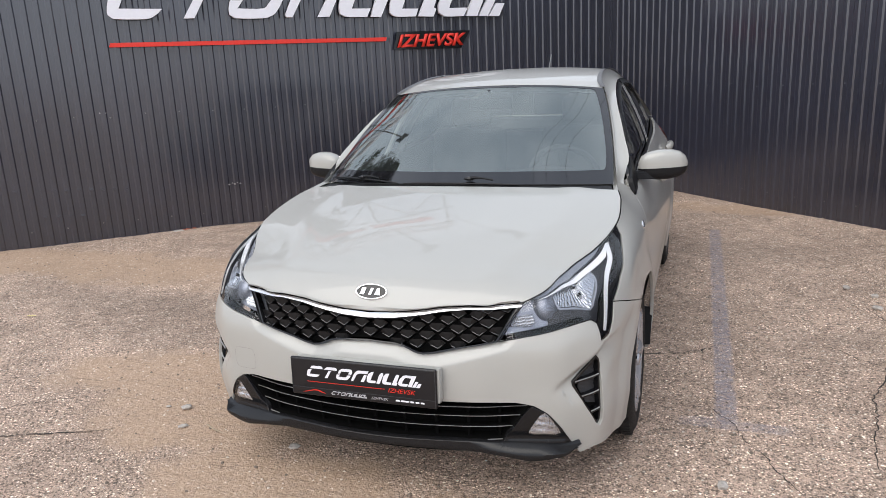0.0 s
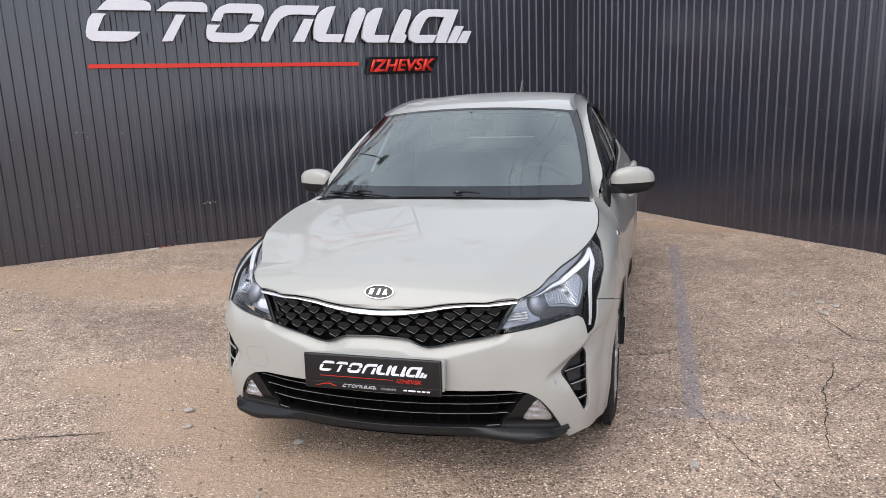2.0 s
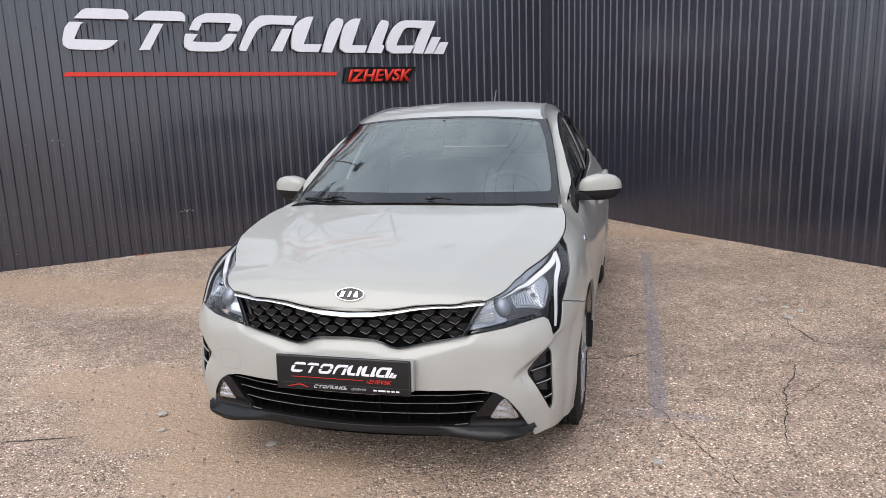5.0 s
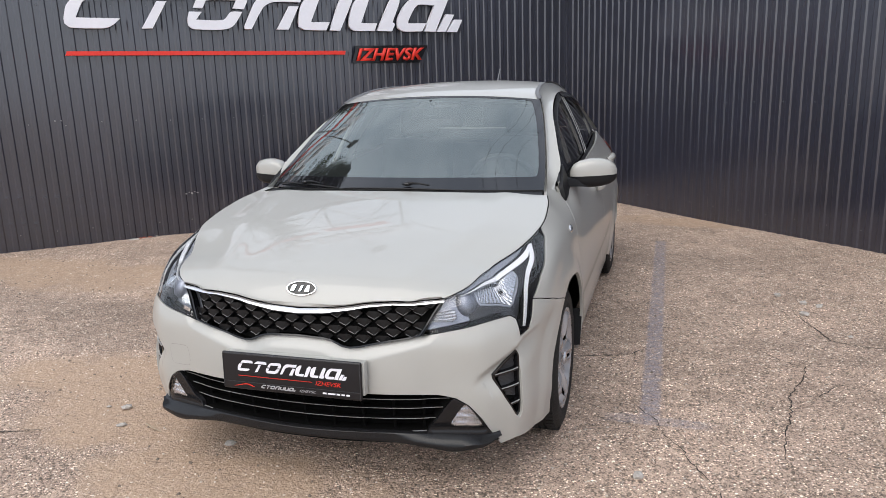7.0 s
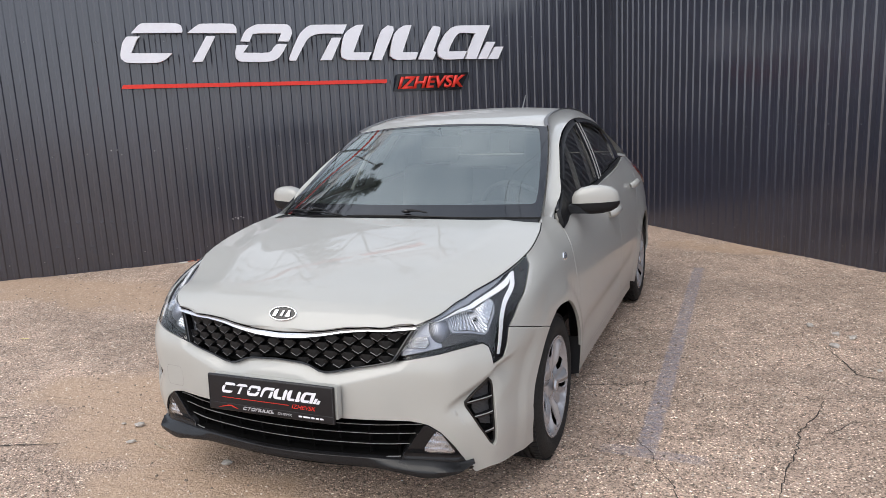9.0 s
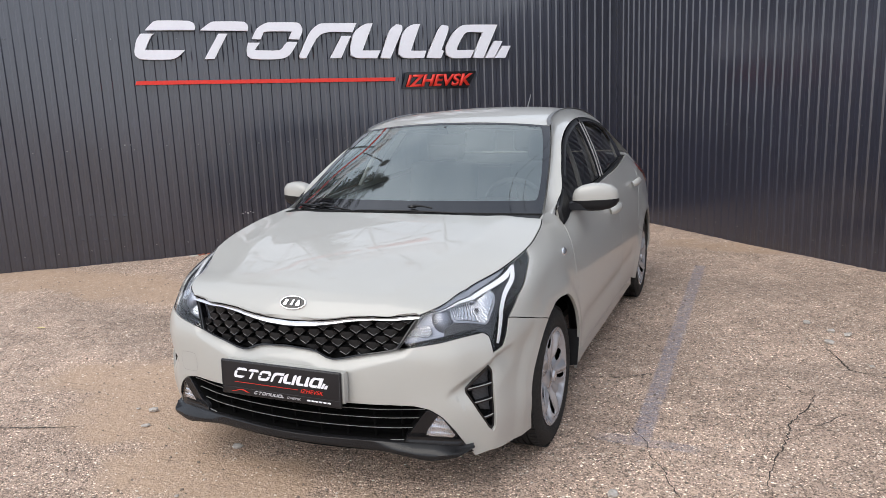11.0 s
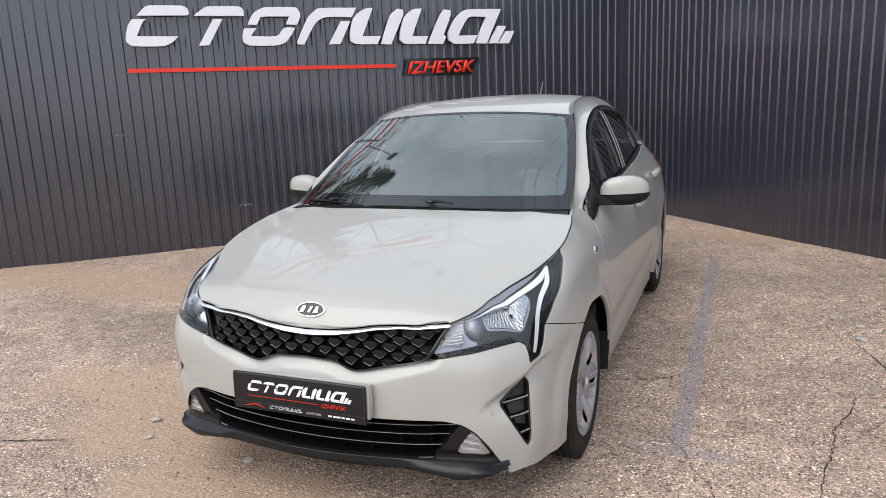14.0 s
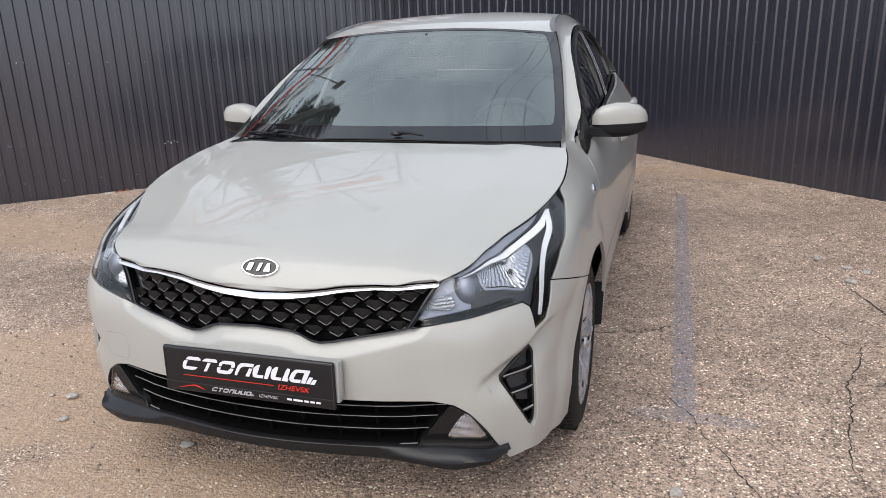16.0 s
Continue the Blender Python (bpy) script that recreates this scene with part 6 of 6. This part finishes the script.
# wheel housings, engine bay and floor: dark inner shells
for y0 in (0.0, 2.6):
    for side in (1, -1):
        bm = bmesh.new()
        rows = [[(side * x, y0 + 0.372 * math.cos(a), 0.30 + 0.372 * math.sin(a)) for a in np.linspace(-0.35, math.pi + 0.35, 28)] for x in (0.775, 0.60)]
        vs = grid_mesh(bm, rows)
        bm.faces.new(vs[1])
        part("wheel_housing", bm, deep_black, car, smooth=True)
bm = bmesh.new()
box(bm, (1.16, 3.6, 0.04), Matrix.Translation((0, 1.35, 0.21)))
box(bm, (1.10, 0.55, 0.34), Matrix.Translation((0, -0.32, 0.42)))
box(bm, (1.15, 0.06, 0.55), Matrix.Translation((0, 0.42, 0.62)))
part("underbody", bm, deep_black, car)
bm = bmesh.new()
nose_us = np.linspace(-0.73, 0.73, 41)
grid_mesh(bm, [[tuple(body(u, 0.16) - out_of(u, np.float64(0.018))) for u in nose_us], [(0.62 * u / 0.73, -0.30, 0.205) for u in nose_us], [(0.60 * u / 0.73, -0.27, 0.34) for u in nose_us]])
part("splash_shield", bm, deep_black, car)

# ---- cabin ----
bm = bmesh.new()
rows = []
for y, z, w in ((0.36, 0.88, 0.60), (0.45, 0.925, 0.66), (0.62, 0.945, 0.68), (0.80, 0.94, 0.69), (0.90, 0.90, 0.69), (0.93, 0.78, 0.68), (0.88, 0.55, 0.66)):
    rows.append([(x * w, y - 0.06 * (1 - x * x), z + 0.018 * (1 - x * x) + (0.03 * math.exp(-((x - 0.5) / 0.22) ** 2) if 0.6 < y < 0.92 and z > 0.85 else 0)) for x in np.linspace(-1, 1, 25)])
grid_mesh(bm, rows)
part("dashboard", bm, dash_black, car, "dark moulded dashboard", smooth=True)
wheel_m = Matrix.Translation((0.36, 1.02, 0.885)) @ Matrix.Rotation(radians(-68), 4, "X")
steer = new("steering_wheel")
steer.parent, steer.matrix_basis = car, wheel_m
bm = bmesh.new()
tube(bm, [(0.182 * math.cos(a), 0.182 * math.sin(a), 0) for a in np.linspace(0, 2 * math.pi, 40)[:-1]], 0.016, 10, closed=True)
part("steering_rim", bm, dash_black, steer, smooth=True)
bm = bmesh.new()
box(bm, (0.13, 0.11, 0.05), Matrix.Translation((0, -0.01, -0.02)), 0.02, 3)
for a in (20, 160, 270):
    box(bm, (0.13, 0.035, 0.02), Matrix.Rotation(radians(a), 4, "Z") @ Matrix.Translation((0.11, 0, -0.01)), 0.006)
part("steering_hub", bm, dash_black, steer, smooth=True)


def seat(x, y, wide, name="front_seat"):
    s = new(name)
    s.parent, s.matrix_basis = car, pose(x, y, 0.30)
    bm = bmesh.new()
    box(bm, (wide, 0.52, 0.17), Matrix.Translation((0, 0, 0.16)), 0.05, 4)
    part("seat_cushion", bm, seat_cloth, s, smooth=True)
    bm = bmesh.new()
    box(bm, (wide * 0.96, 0.13, 0.62), Matrix.Translation((0, 0.30, 0.50)) @ Matrix.Rotation(radians(-14), 4, "X"), 0.055, 4)
    part("seat_back", bm, seat_cloth, s, smooth=True)
    for hx in ((0,) if wide < 0.8 else (-0.42, 0, 0.42)):
        bm = bmesh.new()
        box(bm, (0.26, 0.10, 0.17), Matrix.Translation((hx, 0.41, 0.90)) @ Matrix.Rotation(radians(-10), 4, "X"), 0.045, 4)
        part("headrest", bm, seat_cloth, s, smooth=True)
    return s


seat(0.36, 1.30, 0.50)
seat(-0.36, 1.30, 0.50)
seat(0.0, 2.12, 1.24, "rear_seat")
bm = bmesh.new()
grid_mesh(bm, [[tuple(roof(np.float64(a), np.float64(b)) + np.array((0, 0, -0.035))) for a in np.linspace(-0.97, 0.97, 15)] for b in np.linspace(0.02, 0.98, 12)])
part("headliner", bm, pale_trim, car, smooth=True)
for side in (1, -1):
    rows = [[tuple(flank(y + dy, z) * np.array((side, 1, 1)) + np.array((-side * 0.035, 0, 0))) for dy in (-0.055, 0.0, 0.055)] for y, z in ((1.36, 1.0), (1.42, 1.15), (1.49, 1.28), (1.53, 1.35))]
    bm = bmesh.new()
    grid_mesh(bm, rows)
    part("pillar_trim", bm, pale_trim, car, "pale inner pillar trim", smooth=True)
    bm = bmesh.new()
    tube(bm, [tuple(flank(y, z) * np.array((side, 1, 1)) + np.array((-side * 0.06, 0, 0))) for y, z in ((1.10, 1.0), (1.15, 1.12), (1.19, 1.22), (1.24, 1.31))], 0.014, 6)
    part("grab_rail", bm, pale_trim, car, smooth=True)
    bm = bmesh.new()
    pin = [np.array(p) for p in pillar_in[2:20]]
    grid_mesh(bm, [[((p[0] - 0.020) * side, p[1] + 0.02, p[2] - 0.022), ((p[0] + 0.025) * side, p[1] + 0.085, p[2] - 0.035)] for p in pin])
    part("pillar_trim", bm, pale_trim, car, "pale inner pillar trim", smooth=True)
    bm = bmesh.new()
    grid_mesh(bm, [[(side * 0.80, y, 0.30), (side * 0.775, y, 0.62), (side * 0.735, y, float(SILL(y)) - 0.03)] for y in np.linspace(0.46, 2.5, 12)])
    part("door_card", bm, dash_black, car, smooth=True)
    bm = bmesh.new()
    box(bm, (0.36, 0.13, 0.016), Matrix.Translation((side * 0.30, 1.06, 1.352)) @ Matrix.Rotation(radians(18), 4, "X"), 0.007, 3)
    part("sun_visor", bm, seat_cloth, car, "grey folded sun visor", smooth=True)
bm = bmesh.new()
box(bm, (0.235, 0.03, 0.065), Matrix.Translation((0, 0.88, 1.29)) @ Matrix.Rotation(radians(-12), 4, "X"), 0.014, 3)
tube(bm, [(0, 0.885, 1.30), (0, 0.86, 1.36)], 0.008, 8)
part("rear_view_mirror", bm, matt_black, car, smooth=True)
bm = bmesh.new()
box(bm, (1.2, 0.5, 0.02), Matrix.Translation((0, 2.62, 1.02)), 0.005)
part("parcel_shelf", bm, dash_black, car)


# ---- trees behind the wall and wires overhead ----
bark = shader("spruce_bark", (0.075, 0.055, 0.042), 0.9, 0, 0.3, 20, bump=0.6, bump_size=60)
needles = shader("dark_spruce_needles", (0.030, 0.050, 0.026), 0.8, 0, 0.35, 6, 0.3, 1.0)


def spruce(x, y, high, spread, seed):
    """A spruce: tapered trunk, drooping whorled limbs set with many small sprays of needles."""
    r = random.Random(seed)
    tree = new("spruce_tree")
    tree.matrix_world = Matrix.Translation((x, y, 0))
    tagged(tree, "dark green spruce standing behind the steel wall", "tree")
    bm = bmesh.new()
    tube(bm, [(0, 0, -0.1), (0.03, 0, high * 0.4), (0, 0.03, high * 0.8), (0, 0, high)], [0.17, 0.12, 0.05, 0.01], 8)
    part("trunk", bm, bark, tree, smooth=True)
    limbs = bmesh.new()
    verts, faces = [], []
    z = high * 0.16
    while z < high * 0.985:
        reach = spread * (1 - z / high) ** 0.85 + 0.12
        for k in range(7):
            a = r.uniform(0, 2 * math.pi)
            ln = reach * r.uniform(0.7, 1.1)
            tip = Vector((math.cos(a) * ln, math.sin(a) * ln, z - 0.22 * ln + 0.05))
            root = Vector((0, 0, z))
            mid = root.lerp(tip, 0.5) + Vector((0, 0, 0.05 * ln))
            tube(limbs, [root, mid, tip], [0.022, 0.012, 0.004], 4)
            n = max(5, int(ln * 9))
            for i in range(n):
                f = (i + 0.6) / n
                c = root.lerp(mid, f * 2) if f < 0.5 else mid.lerp(tip, f * 2 - 1)
                for s in (-1, 1):
                    d = Vector((-math.sin(a) * s + math.cos(a) * 0.7, math.cos(a) * s + math.sin(a) * 0.7, r.uniform(-0.5, 0.1))).normalized()
                    q = r.uniform(0.16, 0.34) * (1.1 - 0.5 * f)
                    w = d.cross(Vector((r.uniform(-1, 1), r.uniform(-1, 1), 1))).normalized() * q * 0.16
                    i0 = len(verts)
                    verts += [tuple(c), tuple(c + d * q * 0.5 + w), tuple(c + d * q), tuple(c + d * q * 0.5 - w)]
                    faces.append((i0, i0 + 1, i0 + 2, i0 + 3))
        z += high * 0.028
    part("limbs", limbs, bark, tree)
    me = bpy.data.meshes.new("crown")
    me.from_pydata(verts, [], faces)
    link("crown", me, needles, tree, "dense drooping green needles")
    return tree


spruce(-7.4, 4.0, 12.5, 2.7, 3)
spruce(-5.8, 7.0, 7.2, 1.9, 8)
wire_black = shader("black_cable", (0.012, 0.012, 0.012), 0.7)
for off in (-0.28, 0.0, 0.42):
    bm = bmesh.new()
    tube(bm, [(0.17 + off - 0.286 * 26, 1.63 - 0.958 * 26, 7.6), (0.17 + off - 0.286 * 13, 1.63 - 0.958 * 13, 7.15), (0.17 + off, 1.63, 7.0), (0.17 + off + 0.286 * 13, 1.63 + 0.958 * 13, 7.15), (0.17 + off + 0.286 * 26, 1.63 + 0.958 * 26, 7.6)], 0.005, 5)
    w = part("overhead_cable", bm, wire_black, None, "black overhead cable across the yard", category="cable", kind="structure")


# ---- grit, stones and litter on the ground ----
pebble_pale = shader("pale_pebbles", (0.58, 0.50, 0.42), 0.9, 0, 0.3, 60)
pebble_brown = shader("brown_pebbles", (0.16, 0.125, 0.10), 0.9, 0, 0.3, 60)


def stone_on(bm, x, y, size, r):
    """An uneven little stone resting on the ground."""
    m = Matrix.Translation((x, y, swell(x, y) + size * 0.22)) @ Matrix.Rotation(r.uniform(0, 6.28), 4, "Z") @ Matrix.Rotation(r.uniform(-0.3, 0.3), 4, "X") @ Matrix.Diagonal((size * r.uniform(0.7, 1.2), size * r.uniform(0.5, 0.9), size * r.uniform(0.3, 0.6), 1))
    vs = bmesh.ops.create_icosphere(bm, subdivisions=1, radius=0.6, matrix=m)["verts"]
    for v in vs:
        v.co += Vector((r.uniform(-1, 1), r.uniform(-1, 1), r.uniform(-0.4, 0.4))) * size * 0.10


r = random.Random(21)
for name, material, count, lo, hi, label in (("pale_grit", pebble_pale, 14000, 0.003, 0.0085, "pale grit strewn over the asphalt"), ("brown_grit", pebble_brown, 7000, 0.003, 0.012, "brown grit strewn over the asphalt")):
    verts, faces = [], []
    for _ in range(count):
        x, y = r.uniform(-4.6, 3.8), r.uniform(-1.7, 5.0)
        if abs(x) < 0.7 and -0.6 < y < 3.3:
            continue
        if r.random() > 0.62 - 0.5 * math.exp(-(((x + 0.95) + 1.2 * (y + 0.42)) / 0.9) ** 2 - (((y + 0.42) - 0.7 * (x + 0.95)) / 0.4) ** 2):
            continue
        q, a = r.uniform(lo, hi), r.uniform(0, 6.28)
        i0 = len(verts)
        z = swell(x, y)
        ring_ = [(x + q * r.uniform(0.6, 1) * math.cos(a + k * 1.2566), y + q * r.uniform(0.5, 0.9) * math.sin(a + k * 1.2566), z - 0.001) for k in range(5)]
        top = [(x + (px - x) * 0.6, y + (py - y) * 0.6, z + q * r.uniform(0.30, 0.6)) for px, py, _ in ring_]
        verts += ring_ + top
        faces += [(i0 + k, i0 + (k + 1) % 5, i0 + 5 + (k + 1) % 5, i0 + 5 + k) for k in range(5)] + [tuple(i0 + 5 + k for k in range(5))]
    me = bpy.data.meshes.new(name)
    me.from_pydata(verts, [], faces)
    tagged(link(name, me, material, None, label, "grit"), kind="stuff")
stone_pale = shader("pale_stone", (0.40, 0.37, 0.34), 0.9, 0, 0.3, 50)
for x, y, size in ((1.95, 2.13, 0.05), (2.08, 1.98, 0.05), (2.05, 1.75, 0.062), (2.17, 1.94, 0.05), (1.16, -0.39, 0.05), (2.23, 1.39, 0.03), (-1.17, -0.335, 0.052), (-1.07, -0.49, 0.036), (-0.482, -0.53, 0.045), (-0.44, -0.955, 0.02), (-1.27, -0.34, 0.024), (-0.57, -1.02, 0.018)):
    bm = bmesh.new()
    stone_on(bm, 0, 0, size, r)
    bmesh.ops.translate(bm, vec=(0, 0, -swell(0, 0)), verts=bm.verts)
    st = part("stone", bm, stone_pale, None, "small pale broken stone lying on asphalt", category="stone")
    st.matrix_world = Matrix.Translation((x, y, swell(x, y)))
    tagged(st, group="loose stones on the yard")
bm = bmesh.new()
tube(bm, [(-0.97, -0.45, swell(-0.97, -0.45) + 0.006), (-0.91, -0.485, swell(-0.91, -0.485) + 0.009), (-0.85, -0.50, swell(-0.85, -0.5) + 0.005)], [0.003, 0.004, 0.002], 6)
part("twig", bm, shader("dry_twig", (0.36, 0.29, 0.21), 0.9, 0, 0.2, 60), None, "dry pale twig lying on sandy asphalt", category="twig")

# ---- scuffs on the steel wall ----
scuff_pale = shader("scratched_primer", (0.22, 0.22, 0.23), 0.6, 0, 0.3, 80)
along = lambda s, o, z: SIGN_M @ Vector((s, -o, z))
for s0, z0, n, wide, material in ((0.90, 0.425, 3, 0.024, scuff_pale), (0.93, 0.44, 2, 0.014, scuff_pale), (-0.2, 1.22, 2, 0.012, scuff_pale)):
    bm = bmesh.new()
    for k in range(n):
        q = math.floor((s0 + 0.03 * k * 2.2 + 20) / PITCH) * PITCH - 20 + r.uniform(0.0, 0.1)
        h = r.uniform(0.008, 0.02)
        c = [along(s0 + 0.055 * k + dx * wide, 0.0125 + 0.004, z0 + dz * h + r.uniform(-0.004, 0.004)) for dx, dz in ((-0.5, 0), (0.1, 0.5), (0.5, 0.1), (0.2, -0.5))]
        bm.faces.new([bm.verts.new(p) for p in c])
    part("wall_scuff", bm, material, wall_a, "small scuffs in the wall's paint")

# two rows of small dents where something knocked the ribs
for s, z in ((6.568, 0.546), (6.246, 0.523), (6.144, 0.516), (6.037, 0.508), (5.927, 0.501), (5.826, 0.493), (5.720, 0.486), (5.613, 0.478), (6.356, 0.283), (6.248, 0.274), (6.143, 0.265), (6.037, 0.257)):
    bm = bmesh.new()
    wide, deep = r.uniform(0.036, 0.046), r.uniform(0.0025, 0.0045)
    rows = [[CORNER + A_WAY * (s + wide * x) + A_OUT * (0.0005 + deep * f * (1 - 4 * x * x)) + Vector((0, 0, z + dz + 0.010 * x)) for x in np.linspace(-0.5, 0.5, 9)] for dz, f in ((0.016, 0.0), (0.007, 0.55), (0.001, 1.0), (-0.003, 0.5), (-0.008, -0.15), (-0.014, 0.0))]
    grid_mesh(bm, rows)
    part("wall_dent", bm, sheet_grey, wall_a, "small dent in the wall's rib", smooth=True)

# ---- chips of plaster and brick at the wall's foot ----
chip_red, chip_pale = shader("broken_brick", (0.30, 0.10, 0.065), 0.9, 0, 0.3, 60), shader("broken_plaster", (0.52, 0.49, 0.45), 0.9, 0, 0.3, 60)
for x, y, wide, material, label in ((-3.90, 3.00, 0.09, chip_pale, "flat pale plaster chip by the wall's foot"), (-3.855, 3.09, 0.035, chip_red, "small red brick chip by the wall's foot"), (-3.81, 3.13, 0.03, chip_red, "small red brick chip by the wall's foot"), (-3.87, 3.05, 0.028, chip_red, "small red brick chip by the wall's foot"), (-3.77, 3.18, 0.024, chip_pale, "flat pale plaster chip by the wall's foot")):
    bm = bmesh.new()
    box(bm, (wide, wide * 0.45, 0.016 if material is chip_red else 0.009), Matrix.Translation((0, 0, 0.006)), 0.003, 1)
    for v in bm.verts:
        v.co += Vector((r.uniform(-1, 1), r.uniform(-1, 1), 0)) * wide * 0.07
    chip = part("rubble_chip", bm, material, None, label, category="rubble")
    chip.matrix_world = Matrix.Translation((x, y, swell(x, y))) @ Matrix.Rotation(math.atan2(A_WAY.y, A_WAY.x) + r.uniform(-0.3, 0.3), 4, "Z")
    tagged(chip, group="rubble by the wall")

# ---- fallen leaves ----
def leaf(x, y, turn, colour, label):
    """A small curled leaf lying on the ground."""
    bm = bmesh.new()
    grid_mesh(bm, [[(q, w * k, 0.006 + 0.004 * abs(k) + 0.10 * q * q) for k in (-1, -0.5, 0, 0.5, 1)] for q, w in ((-0.032, 0.001), (-0.02, 0.011), (-0.004, 0.016), (0.014, 0.012), (0.030, 0.001))])
    ob = part("leaf", bm, shader("dry_leaf", colour, 0.7, 0, 0.2, 60), None, label, True, "leaf")
    ob.matrix_world = Matrix.Translation((x, y, swell(x, y))) @ Matrix.Rotation(radians(turn), 4, "Z")


leaf(-3.13, 0.56, 15, (0.62, 0.52, 0.24), "small yellowed leaf lying on the asphalt")
leaf(-0.785, -1.205, 35, (0.80, 0.60, 0.02), "small bright yellow leaf lying on the asphalt")
